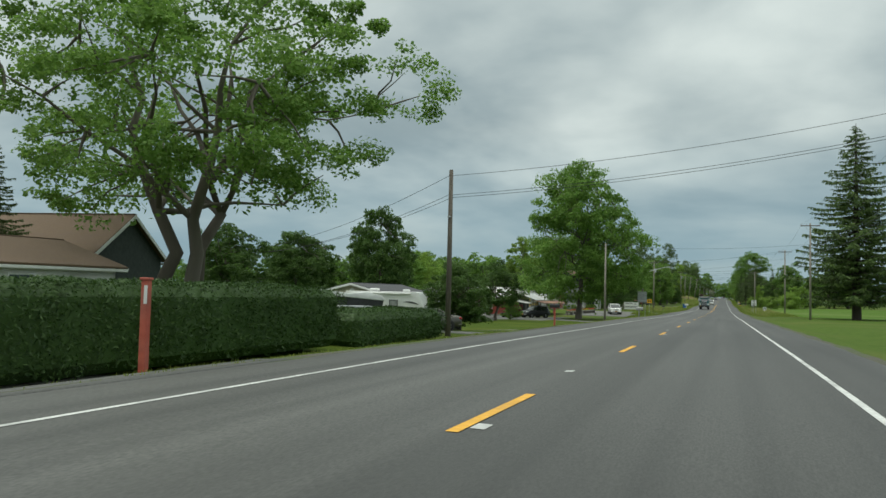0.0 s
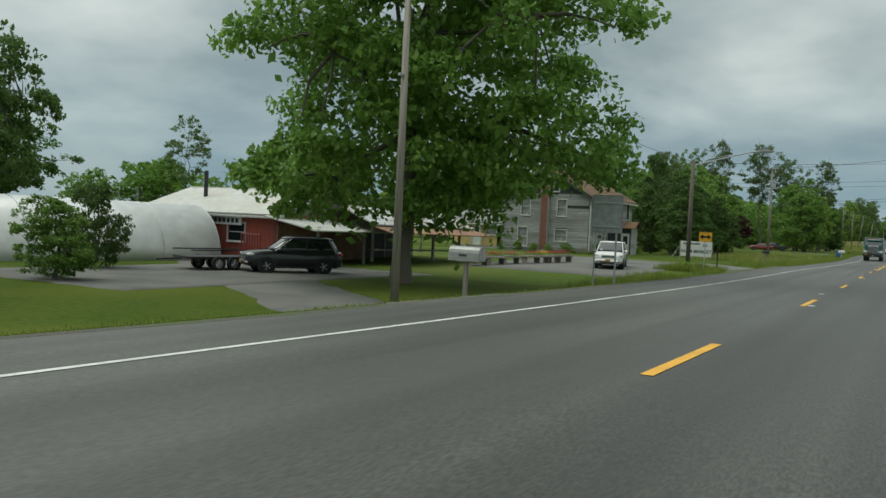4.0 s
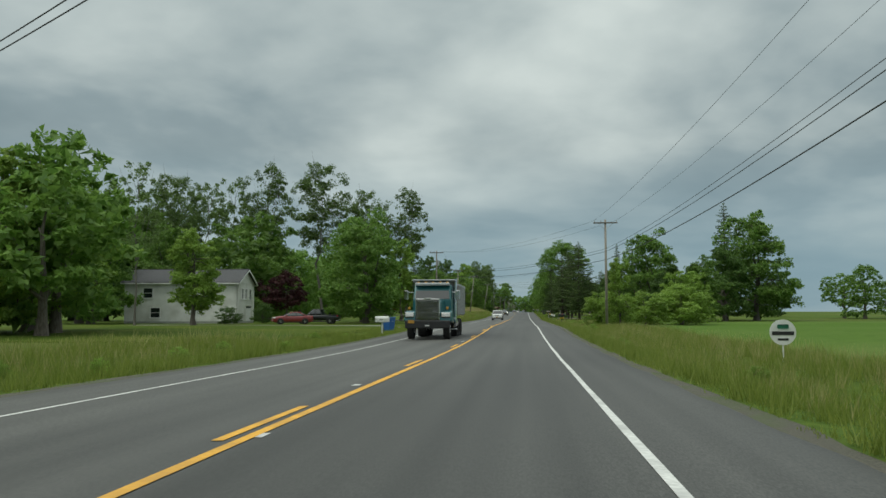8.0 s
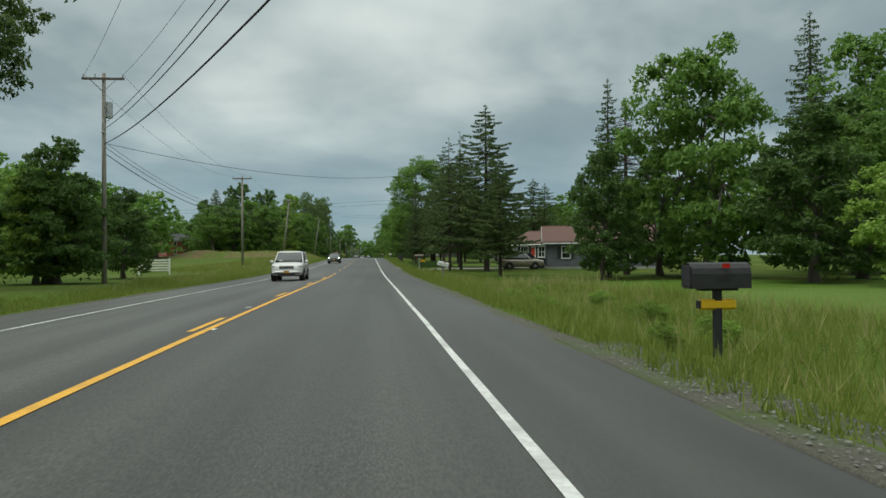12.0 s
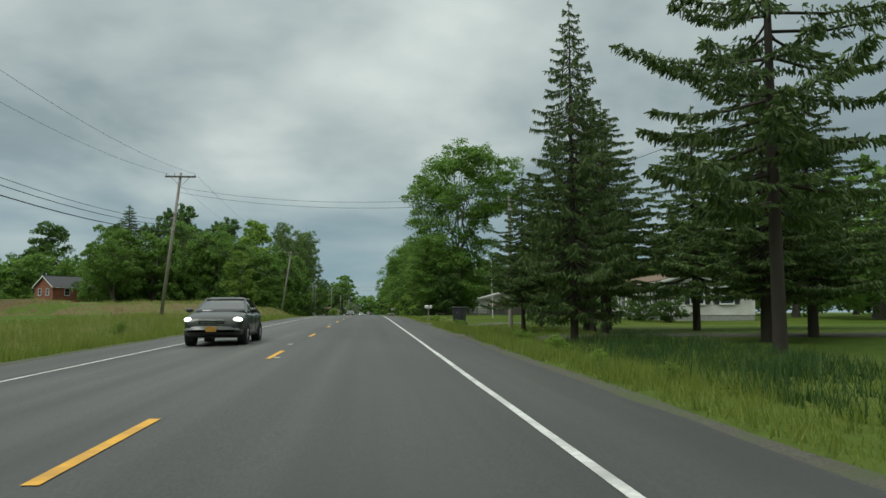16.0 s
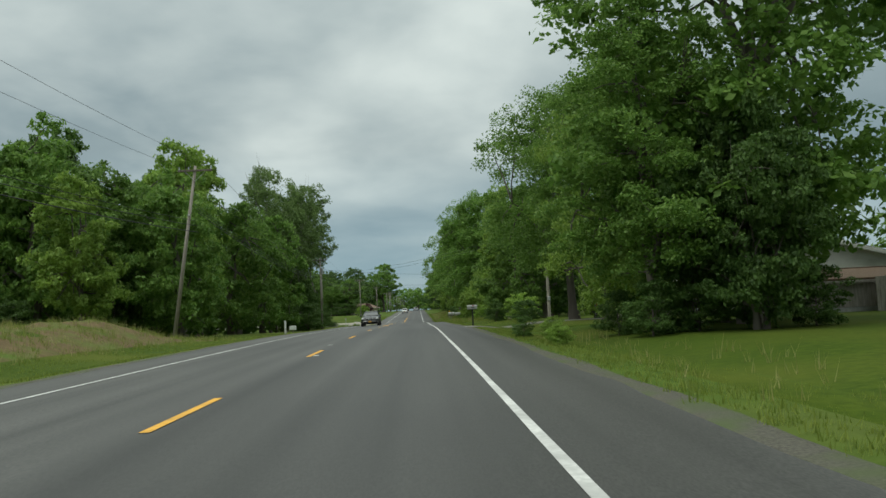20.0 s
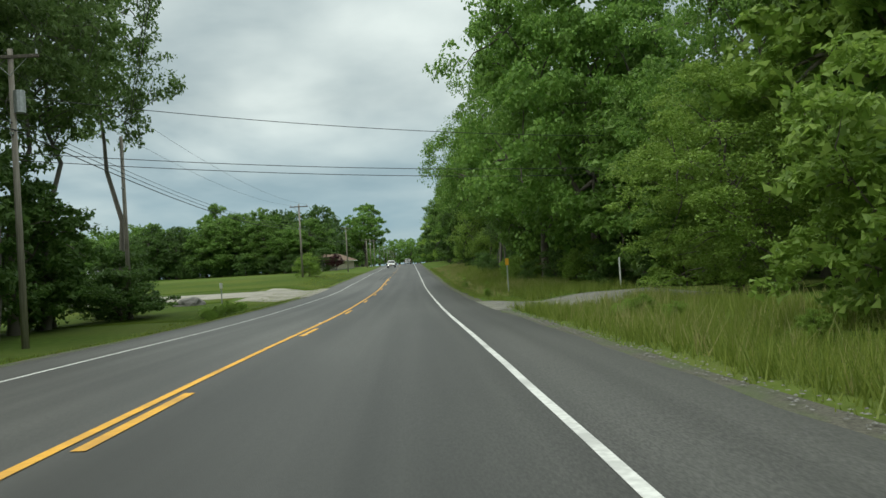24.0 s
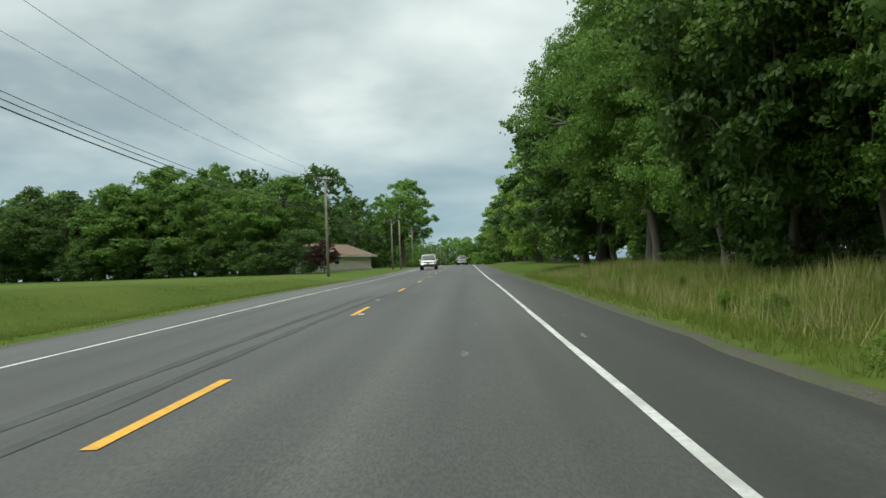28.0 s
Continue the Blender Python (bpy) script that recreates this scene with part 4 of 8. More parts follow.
weed = random.Random(61)
for i in range(15):
    front = i < 10
    plant("shrub", -22.0 + weed.uniform(-0.5, 0.5) if front else -31 + 1.6 * (i - 10), 144.6 + 1.15 * i + weed.uniform(-0.4, 0.4) if front else 143.2 + weed.uniform(-0.4, 0.2), weed.uniform(0.5, 1.15), weed.uniform(0.9, 1.5), label="rank weeds along the farmhouse wall")
plant("shrub", -10.4, 128.0, 0.6, 1.3, label="rank weeds round the foot of the lamp pole")
plant("shrub", -9.7, 129.4, 0.55, 1.3, label="rank weeds round the foot of the lamp pole")
for x, y, h in ((22.6, 403.5, 1.9), (22.9, 407.5, 1.6), (22.5, 412.5, 2.2), (22.8, 417.0, 1.7), (23.5, 400.5, 2.4)):
    plant("dark_shrub", x, y, h, 1.0, label="dark rank bush before the mobile home")
plant("dark_shrub", -15.6, 591.5, 4.2, 1.1)
plant("tall_ash", -17.6, 584.5, 23.0, 0.9)
# the wood beside the road near the end, in depth
wood = random.Random(33)
for i in range(34):
    y = 556 + i * 4.9 + wood.uniform(-2, 2)
    if 634 < y < 662 or 620 < y < 634 and i % 2:
        continue
    plant(wood.choice(["maple_a", "maple_c", "tall_ash", "maple_b"]), wood.uniform(17, 24), y, wood.uniform(13, 19), wood.uniform(0.75, 1.0))
for i in range(30):
    spot = wood.choice(["dark_shrub", "shrub", "dark_shrub"]), wood.uniform(13.5, 16.5), 577 + i * 4.0 + wood.uniform(-1, 1), wood.uniform(1.8, 3.4), wood.uniform(0.9, 1.2)
    if not 606 < spot[2] < 636:
        plant(*spot)
edge = random.Random(71)
for i in range(13):
    plant(edge.choice(["shrub", "dark_shrub"]), edge.uniform(10.8, 13.2), 602 + i * 3.1 + edge.uniform(-1, 1), edge.uniform(1.3, 2.5), edge.uniform(0.8, 1.15), label="green rank bush at the foot of the wood")
for i in range(46):
    plant("dark_shrub", -205 + i * 4.1 + edge.uniform(-1, 1), 810 - 0.5 * (i * 4.1 - 55) + edge.uniform(-2, 2), edge.uniform(4, 6.5), edge.uniform(1.0, 1.3), label="dark bush under the trees across the field")
for i in range(5, 14):
    plant(wood.choice(["dark_tree", "maple_c", "dark_round"]), wood.uniform(15, 40), 500 + i * 4, wood.uniform(10, 15), wood.uniform(0.9, 1.1))
for i in range(16):
    plant(wood.choice(["far_full", "far_low"]), wood.uniform(-46, -22), 782 + i * 9, wood.uniform(14, 20), wood.uniform(0.9, 1.2))


def tree_line(spots, label):
    """A far wood, joined: one mesh of all its leaves over one mesh of all its trunks."""
    leaves, tv, tf = [], [], []
    for kind, x, y, h, w in spots:
        if kind not in far_kinds:
            far_kinds[kind] = KINDS[kind][0]()
        v, f, crown = far_kinds[kind]
        a = wood.uniform(0, 6.28)
        turn = np.array(((math.cos(a), -math.sin(a), 0), (math.sin(a), math.cos(a), 0), (0, 0, 1)))
        size, at = np.array((w * h, w * h, h)), np.array((x, y, ground_z(x, y)))
        leaves.append((crown @ turn.T) * size + at)
        o = len(tv)
        tv.extend((np.array(v) @ turn.T) * size + at)
        tf.extend([tuple(k + o for k in q) for q in f])
    # lighter maple green instead of dark leaf, painting in some of the distance haze
    t = tagged(new("tree_line", quads_mesh("tree_line", np.concatenate(leaves), M_maple)), label, "trees", kind="stuff")
    part("trunk", mesh_of("trunk", tv, tf, M_bark, True), None, t)
    return t


far_kinds = {}


def mixed(n, kinds, place, low, high, slim=0.9, wide=1.25):
    return [(wood.choice(kinds), *place(i), wood.uniform(low, high), wood.uniform(slim, wide)) for i in range(n)]


FAR = ["far_full", "far_low", "far_low"]
SOME = ["far_full", "far_round", "far_low"]
tree_line([q for q in mixed(26, FAR, lambda i: (wood.uniform(24, 36), 556 + i * 7.0 + wood.uniform(-2, 2)), 12, 17) if not 624 < q[2] < 668], "dense wood standing behind the roadside trees")
for i in range(30):
    plant(wood.choice(["maple_a", "maple_c", "bright_tree", "maple_b", "dark_tree"]), wood.uniform(12.5, 19), 690 + i * 8 + wood.uniform(-3, 3), wood.uniform(14, 19), wood.uniform(0.85, 1.15))
tree_line(mixed(70, FAR, lambda i: (-210 + (i // 2) * 5.2 + wood.uniform(-2, 2), 830 + (i % 2) * 14 + wood.uniform(-8, 10) - 0.5 * ((i // 2) * 5.2 - 60)), 12, 19, 0.9, 1.3), "dense dark green tree line across the field")
for i in range(30):
    plant(wood.choice(["maple_c", "dark_tree", "maple_a", "dark_round"]), -205 + i * 6.2 + wood.uniform(-2, 2), 812 - 0.5 * (i * 6.2 - 55) + wood.uniform(-4, 4), wood.uniform(11, 17), wood.uniform(1.0, 1.3))
tree_line(mixed(22, FAR, lambda i: (wood.uniform(-48, -24), 930 + i * 12), 14, 20), "distant trees along the road")
tree_line(mixed(28, FAR, lambda i: (wood.uniform(13, 30), 925 + i * 11), 14, 20), "distant trees along the road")
tree_line(mixed(26, FAR, lambda i: (-64 + i * 5.2 + wood.uniform(-3, 3), 1215 + wood.uniform(0, 30)), 16, 24, 1.0, 1.3), "distant hazy trees where the road ends")
tree_line(mixed(34, SOME, lambda i: (70 + i * 5 + wood.uniform(-3, 3), 335 + i * 2.4 + wood.uniform(-8, 8)), 7, 12, 0.9, 1.4), "low trees and bushes beyond the crop field")
tree_line(mixed(30, SOME, lambda i: (-150 + i * 4.2 + wood.uniform(-3, 3), 190 + wood.uniform(-15, 15) + i * 0.6), 9, 14, 0.9, 1.3), "green trees behind the farm buildings")
tree_line(mixed(34, FAR, lambda i: (-140 + i * 3.2 + wood.uniform(-3, 3), 562 + wood.uniform(-15, 15)), 13, 19), "tall trees behind the brick house")
tree_line(mixed(30, FAR, lambda i: (-48 + wood.uniform(-6, 6), 318 + i * 4.0), 11, 16), "green trees along the far side of the meadow")
tree_line(mixed(44, FAR, lambda i: (-120 + i * 1.8 + wood.uniform(-3, 3), 285 + wood.uniform(-10, 14)), 11, 18), "dense trees behind the white house")
tree_line(mixed(26, FAR, lambda i: (44 + (i % 3) * 9 + wood.uniform(-3, 3), 394 + i * 4.4 + wood.uniform(-3, 3)), 9, 14, 1.0, 1.3), "dark green trees behind the mobile homes")


# ---- utility poles and their wires ----
def utility_pole(x, y, h, lean=(0.0, 0.0), arm=True, dark=False, transformer=False, label="", r=0.15, turn=0.0):
    t = thing("utility_pole", x, y, ground_z(x, y) - 0.2, turn, label or "weathered grey wooden utility pole with a crossarm", "utility pole", "utility poles along the road")
    top = Vector((lean[0], lean[1], h + 0.2))
    part("pole", tube((0, 0, 0), top, r, r * 0.68, 10), M_poledark if dark else M_pole, t, smooth=True)
    if arm:
        part("crossarm", box((2.4, 0.1, 0.13), top - Vector((0, 0.14, 0.35)), 0.01), M_poledark, t)
        for s in (-1, 1):
            part("brace", tube(top + Vector((s * 0.75, -0.14, -0.38)), top + Vector((0, -0.12, -1.1)), 0.018, sides=5), M_steel, t)
        for s in (-1.1, -0.45, 1.1):
            part("insulator", tube(top + Vector((s, -0.14, -0.28)), top + Vector((s, -0.14, -0.08)), 0.05, 0.035, 7), M_steel, t)
    if transformer:
        part("transformer", tube(top + Vector((0.28, 0, -2.6)), top + Vector((0.28, 0, -1.7)), 0.22, 0.22, 12), M_steel, t)
    part("cable_bracket", box((0.12, 0.3, 0.08), top * 0.72 + Vector((0, -0.16, 0)), 0.01), M_steel, t)
    return Matrix(t.matrix_basis) @ top


def wires(name, p, q, sag, r=0.012, label="black overhead cable between the poles"):
    """One hanging cable from p to q."""
    p, q = Vector(p), Vector(q)
    pts = []
    n = 18
    for i in range(n + 1):
        t = i / n
        pts.append(p.lerp(q, t) - Vector((0, 0, sag * 4 * t * (1 - t))))
    v, f = limb([np.array(a) for a in pts], [r] * (n + 1), 5)
    return tagged(new(name, mesh_of(name, v, f, M_wire, True)), label, "cable", "overhead cables")


def run_line(tops, arms=True, sag=1.0, low=(-3.0, -3.25, -4.05)):
    for a, b in zip(tops, tops[1:]):
        if arms:
            for s in (-1.1, 1.1):
                wires("power_wire", a + Vector((s, 0, -0.08)), b + Vector((s, 0, -0.08)), sag, 0.009)
        for k, (dz, r) in enumerate(zip(low, (0.014, 0.018, 0.026))):
            wires("phone_cable", a + Vector((0.1 * (k - 1), 0, dz)), b + Vector((0.1 * (k - 1), 0, dz)), sag * 0.9, r)


P_a = utility_pole(-11.1, 29.4, 8.6, arm=False, dark=True, label="dark brown wooden service pole beside the hedge")
P_b = utility_pole(13.1, 106.5, 12.8)
P_c = utility_pole(13.6, 160.0, 12.6)
P_d = utility_pole(-12.4, 97.0, 10.3, arm=False, label="pale wooden service pole in front of the big maple")
P_e = utility_pole(-12.6, 178.2, 11.0, transformer=True, label="wooden utility pole with a transformer can in tall weeds")
P_f = utility_pole(11.0, 242.4, 10.9)
P_g = utility_pole(-12.5, 299.7, 12.2, transformer=True)
P_h = utility_pole(-13.4, 356.0, 11.6)
P_j = utility_pole(-14.1, 409.8, 11.5, (1.3, 0))
P_k = utility_pole(-14.2, 496.3, 12.3, (1.8, 0))
P_m = utility_pole(-14.8, 590.0, 11.4, arm=False)
P_p = utility_pole(-12.9, 572.3, 12.1, transformer=True)
P_o = utility_pole(-11.9, 648.7, 9.9)
P_q = utility_pole(-11.0, 716.5, 9.9)
P_r = utility_pole(-9.6, 771.6, 8.4)
utility_pole(-8.9, 779.0, 8.6, arm=False)
far_line = [P_r]
for i in range(7):
    far_line.append(utility_pole(-10 + 0.1 * i, 830 + 52 * i, 9.5, label="distant wooden utility pole with a crossarm"))
P_0 = utility_pole(14.0, 30.0, 12.8)
run_line([P_0, P_b, P_c, P_f])
run_line([P_f, P_g], sag=1.2)
run_line([P_g, P_h, P_j, P_k], sag=1.3, low=(-3.9, -4.25, -4.7))
run_line([P_k, P_p, P_o, P_q, P_r], sag=1.3, low=(-2.7, -3.0, -3.3))
run_line(far_line, sag=0.8)
for dz, dx in ((-0.3, 0.1), (-1.3, 0.1), (-1.45, -0.05)):
    wires("service_wire", P_a + Vector((dx, 0, dz)), P_0 + Vector((0, 0, dz - 1.5)), 0.5)
    wires("service_wire", P_a + Vector((-dx, 0, dz)), (-34.0, 46.0 + 3 * dx, 5.2 + dz * 0.3), 0.7)
wires("service_wire", P_d + Vector((0, 0, -0.3)), P_b + Vector((0, 0, -2.8)), 0.5)
wires("service_wire", P_d + Vector((0, 0, -0.3)), (-33.0, 118.0, 4.4), 0.6)
wires("service_wire", P_e + Vector((1, 0, -0.2)), P_c + Vector((-1, 0, -0.3)), 0.5, 0.009)
wires("service_wire", P_e + Vector((-1, 0, -0.2)), P_c + Vector((1, 0, -0.3)), 0.5, 0.009)
for dz, rz, sg in ((-1.9, 8.1, 0.5), (-4.2, 6.4, 0.4), (-4.5, 6.0, 0.4)):
    wires("service_wire", P_p + Vector((0, 0, dz)), (17.0, 584.0, rz), sg, 0.016)
wires("service_wire", P_g + Vector((0, 0, 7.4 - P_g.z)), (11.9, 349.0, 11.6), 1.6, 0.016)
for dz in (0.0, -0.45):
    wires("service_wire", (-46.0, 388.0, 8.6 + dz), (12.0, 347.0, 8.0 + dz), 0.4, 0.012)
for dz in (0.0, -0.45):
    wires("service_wire", (13.5, 160.0, ground_z(13.6, 160) + 8.9 + dz), (-24.0, 164.0, 7.1 + dz), 0.35, 0.012)
    wires("service_wire", (13.5, 160.0, ground_z(13.6, 160) + 8.2 + dz), P_e + Vector((0, 0, -4.4 + 0.3 * dz)), 0.3, 0.014)


# ---- buildings ----
def siding(name, c1, c2, pitch=0.12, c3=None, rough=0.6):
    """Lapped boards: a shadow line and a step at every board."""
    m = surf(name, c1, c2, 1.2, rough, 0.0, c3=c3, scale3=0.5)
    n, l = m.node_tree.nodes, m.node_tree.links
    co = n.new("ShaderNodeTexCoord")
    sp = n.new("ShaderNodeSeparateXYZ")
    l.new(co.outputs["Object"], sp.inputs[0])
    d = n.new("ShaderNodeMath")
    d.operation = "DIVIDE"
    d.inputs[1].default_value = pitch
    l.new(sp.outputs["Z"], d.inputs[0])
    f = n.new("ShaderNodeMath")
    f.operation = "FRACT"
    l.new(d.outputs[0], f.inputs[0])
    bp = n.new("ShaderNodeBump")
    bp.inputs["Strength"].default_value, bp.inputs["Distance"].default_value = 1.0, 0.02
    bp.invert = True
    l.new(f.outputs[0], bp.inputs["Height"])
    l.new(bp.outputs[0], n["Principled BSDF"].inputs["Normal"])
    return m


M_sid_white = siding("white_siding", (0.62, 0.62, 0.58), (0.7, 0.7, 0.66), 0.13, (0.5, 0.5, 0.45))
M_sid_tan = siding("tan_siding", (0.5, 0.45, 0.35), (0.57, 0.52, 0.41), 0.12)
M_sid_grey = siding("grey_siding", (0.09, 0.1, 0.11), (0.12, 0.13, 0.14), 0.16)
M_sid_cream = siding("cream_siding", (0.58, 0.53, 0.38), (0.66, 0.61, 0.46), 0.12)
M_sid_yellow = siding("yellow_siding", (0.5, 0.37, 0.13), (0.58, 0.44, 0.17), 0.18, (0.38, 0.29, 0.12))
M_board = surf("old_grey_board", (0.27, 0.275, 0.27), (0.37, 0.375, 0.365), 3, 0.85, 0.006, c3=(0.2, 0.19, 0.17), scale3=0.5, stretch=(0.4, 0.4, 4), vary=0.16)
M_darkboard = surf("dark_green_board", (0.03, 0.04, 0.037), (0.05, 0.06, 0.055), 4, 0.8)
M_trim = surf("white_trim", (0.68, 0.68, 0.66), (0.78, 0.78, 0.76), 3, 0.5)
M_oldtrim = surf("weathered_trim", (0.45, 0.45, 0.42), (0.6, 0.6, 0.56), 6, 0.7)
M_brick = surf("red_brick", (0.22, 0.07, 0.045), (0.33, 0.12, 0.075), 7, 0.9, 0.01, c3=(0.16, 0.07, 0.05), scale3=0.8, vary=0.2)
M_redboard = surf("red_painted_board", (0.27, 0.05, 0.035), (0.37, 0.08, 0.05), 3, 0.75, 0.01, c3=(0.2, 0.06, 0.05), scale3=0.6, stretch=(3, 3, 0.3))
M_rust = surf("rusty_sheet", (0.24, 0.12, 0.07), (0.34, 0.19, 0.11), 2.5, 0.8, 0.01, c3=(0.18, 0.1, 0.07), scale3=0.4)
M_tin = surf("dull_tin_roof", (0.4, 0.41, 0.4), (0.55, 0.56, 0.54), 2, 0.5, 0.01, metal=0.3, c3=(0.36, 0.3, 0.25), scale3=0.5)
M_whitetin = surf("white_sheet_roof", (0.46, 0.46, 0.43), (0.58, 0.58, 0.55), 2, 0.5, c3=(0.5, 0.47, 0.4), scale3=0.5)
M_roofdark = surf("dark_shingle", (0.055, 0.055, 0.06), (0.095, 0.095, 0.1), 14, 0.95, 0.012, c3=(0.07, 0.07, 0.072), scale3=0.8, stretch=(1, 3, 1))
M_roofbrown = surf("brown_shingle", (0.13, 0.085, 0.055), (0.2, 0.14, 0.095), 14, 0.95, 0.012, c3=(0.16, 0.11, 0.08), scale3=0.8, stretch=(1, 3, 1))
M_roofrust = surf("worn_rusty_shingle", (0.115, 0.062, 0.03), (0.19, 0.11, 0.058), 9, 0.95, 0.014, c3=(0.075, 0.052, 0.036), scale3=0.45, stretch=(1, 3, 1))
M_roofgrey = surf("patched_grey_roofing", (0.13, 0.13, 0.125), (0.22, 0.22, 0.21), 8, 0.9, 0.014, c3=(0.4, 0.4, 0.39), scale3=0.7, stretch=(1, 2, 1))
M_soot = surf("sooty_brick", (0.04, 0.022, 0.018), (0.09, 0.045, 0.035), 8, 0.95, 0.014, c3=(0.14, 0.05, 0.035), scale3=1.5)
M_roofmaroon = surf("maroon_shingle", (0.1, 0.055, 0.045), (0.155, 0.09, 0.075), 14, 0.95, 0.012, stretch=(1, 3, 1))
M_glass = glassy("window_glass", (0.02, 0.025, 0.028))
M_paleglass = surf("pale_glass", (0.24, 0.25, 0.245), (0.38, 0.39, 0.375), 3, 0.15, c3=(0.14, 0.15, 0.15), scale3=1.2)
M_concrete = surf("concrete", (0.3, 0.3, 0.28), (0.4, 0.4, 0.37), 5, 0.9, 0.01)
M_plastic = surf("white_tarpaulin", (0.6, 0.61, 0.6), (0.72, 0.73, 0.72), 1.5, 0.35, 0.03, bscale=2)
M_shutblue = surf("blue_shutter", (0.045, 0.09, 0.16), (0.06, 0.115, 0.2), 4, 0.6)
# near-black for shutters, pipe, covers and lettering, and for painted interior shade
M_nearblack = surf("near_black", (0.02, 0.022, 0.024), (0.035, 0.036, 0.04), 4, 0.6)
M_reddoor = surf("red_door_paint", (0.36, 0.03, 0.025), (0.45, 0.05, 0.035), 4, 0.45)
M_deck = surf("red_brown_deck_wood", (0.13, 0.05, 0.03), (0.2, 0.085, 0.05), 4, 0.8, 0.005, stretch=(1, 1, 4))
M_fence = surf("weathered_fence_wood", (0.2, 0.18, 0.155), (0.31, 0.285, 0.25), 4, 0.9, 0.008, vary=0.15, stretch=(3, 3, 0.4))


def wall_cells(bm, length, height, holes, thick):
    """A wall in the plane y=0, from x=0 to length, with its openings left out."""
    xs = sorted({0.0, length, *[v for h in holes for v in (h[0], h[0] + h[2])]})
    zs = sorted({0.0, height, *[v for h in holes for v in (h[1], h[1] + h[3])]})
    nx, nz = len(xs) - 1, len(zs) - 1

    def solid(i, j):
        if not (0 <= i < nx and 0 <= j < nz):
            return False
        mx, mz = (xs[i] + xs[i + 1]) / 2, (zs[j] + zs[j + 1]) / 2
        return not any(h[0] < mx < h[0] + h[2] and h[1] < mz < h[1] + h[3] for h in holes)

    vs = {}

    def at(i, j, back):
        k = (i, j, back)
        if k not in vs:
            vs[k] = bm.verts.new((xs[i], thick if back else 0.0, zs[j]))
        return vs[k]

    for i in range(nx):
        for j in range(nz):
            if not solid(i, j):
                continue
            bm.faces.new([at(i, j, 0), at(i + 1, j, 0), at(i + 1, j + 1, 0), at(i, j + 1, 0)])
            bm.faces.new([at(i, j + 1, 1), at(i + 1, j + 1, 1), at(i + 1, j, 1), at(i, j, 1)])
            for di, dj, p, q in ((-1, 0, (0, 0), (0, 1)), (1, 0, (1, 1), (1, 0)), (0, -1, (1, 0), (0, 0)), (0, 1, (0, 1), (1, 1))):
                if not solid(i + di, j + dj):
                    a, b = (i + p[0], j + p[1]), (i + q[0], j + q[1])
                    bm.faces.new([at(*a, 0), at(*b, 0), at(*b, 1), at(*a, 1)])
    return bm


def ring(w, h, t, y0, y1):
    """A rectangular frame round an opening w by h, t wide, from depth y0 to y1."""
    bm = bmesh.new()
    vs = [[bm.verts.new((x, y, z)) for x, z in ((-e, -e), (w + e, -e), (w + e, h + e), (-e, h + e))] for e in (0.0, t) for y in (y0, y1)]
    a, b, c, d = vs
    for i in range(4):
        j = (i + 1) % 4
        for p, q in ((a, c), (c, d), (d, b), (b, a)):
            bm.faces.new((p[i], p[j], q[j], q[i]))
    bmesh.ops.recalc_face_normals(bm, faces=bm.faces)
    return bm


def window(parent, m, w, h, trim=None, pane=None, bars=1, shutter=None, cross=0):
    """Frame, sash bars, sill and pane at m (lower left corner of the opening, outside face)."""
    trim = trim or M_trim
    f = part("window", ring(w, h, 0.085, -0.06, 0.035), trim, parent)
    f.matrix_basis = m
    for i in range(bars):
        part("sash_bar", box((w, 0.05, 0.05), (w / 2, 0.045, h * (i + 1) / (bars + 1)), 0.005), trim, f)
    for i in range(cross):
        part("sash_bar", box((0.045, 0.046, h), (w * (i + 1) / (cross + 1), 0.05, h / 2), 0.005), trim, f)
    part("pane", box((w, 0.02, h), (w / 2, 0.1, h / 2)), pane or M_glass, f)
    part("sill", box((w + 0.2, 0.14, 0.05), (w / 2, -0.05, -0.09), 0.01), trim, f)
    if shutter:
        for x in (-0.3, w + 0.3):
            part("shutter", box((0.38, 0.04, h + 0.1), (x, -0.05, h / 2), 0.01), shutter, f)
    return f


def door(parent, m, w, h, paint, trim=None, lite=True):
    f = part("door", prism([(-0.1, 0), (-0.1, h + 0.1), (w + 0.1, h + 0.1), (w + 0.1, 0), (w, 0), (w, h), (0, h), (0, 0)], -0.06, 0.04), trim or M_trim, parent)
    f.matrix_basis = m
    part("door_leaf", box((w, 0.05, h), (w / 2, 0.07, h / 2), 0.008), paint, f)
    if lite:
        part("pane", box((w * 0.5, 0.02, h * 0.36), (w / 2, 0.04, h * 0.68)), M_glass, f)
    part("knob", tube((w - 0.09, 0.04, h * 0.48), (w - 0.09, -0.02, h * 0.48), 0.03, 0.03, 8), M_steel, f)
    return f


def garage_door(parent, m, w, h):
    f = part("garage_door", box((w + 0.2, 0.04, 0.12), (w / 2, 0.0, h + 0.06), 0.01), M_trim, parent)
    f.matrix_basis = m
    for i in range(4):
        part("panel", box((w, 0.05, h / 4 - 0.015), (w / 2, 0.08, h * (i + 0.5) / 4), 0.012), M_trim, f)
    for i in range(4):
        part("pane", box((w / 4 - 0.12, 0.02, 0.26), (w * (i + 0.5) / 4, 0.048, h * 0.875)), M_glass, f)
    return f


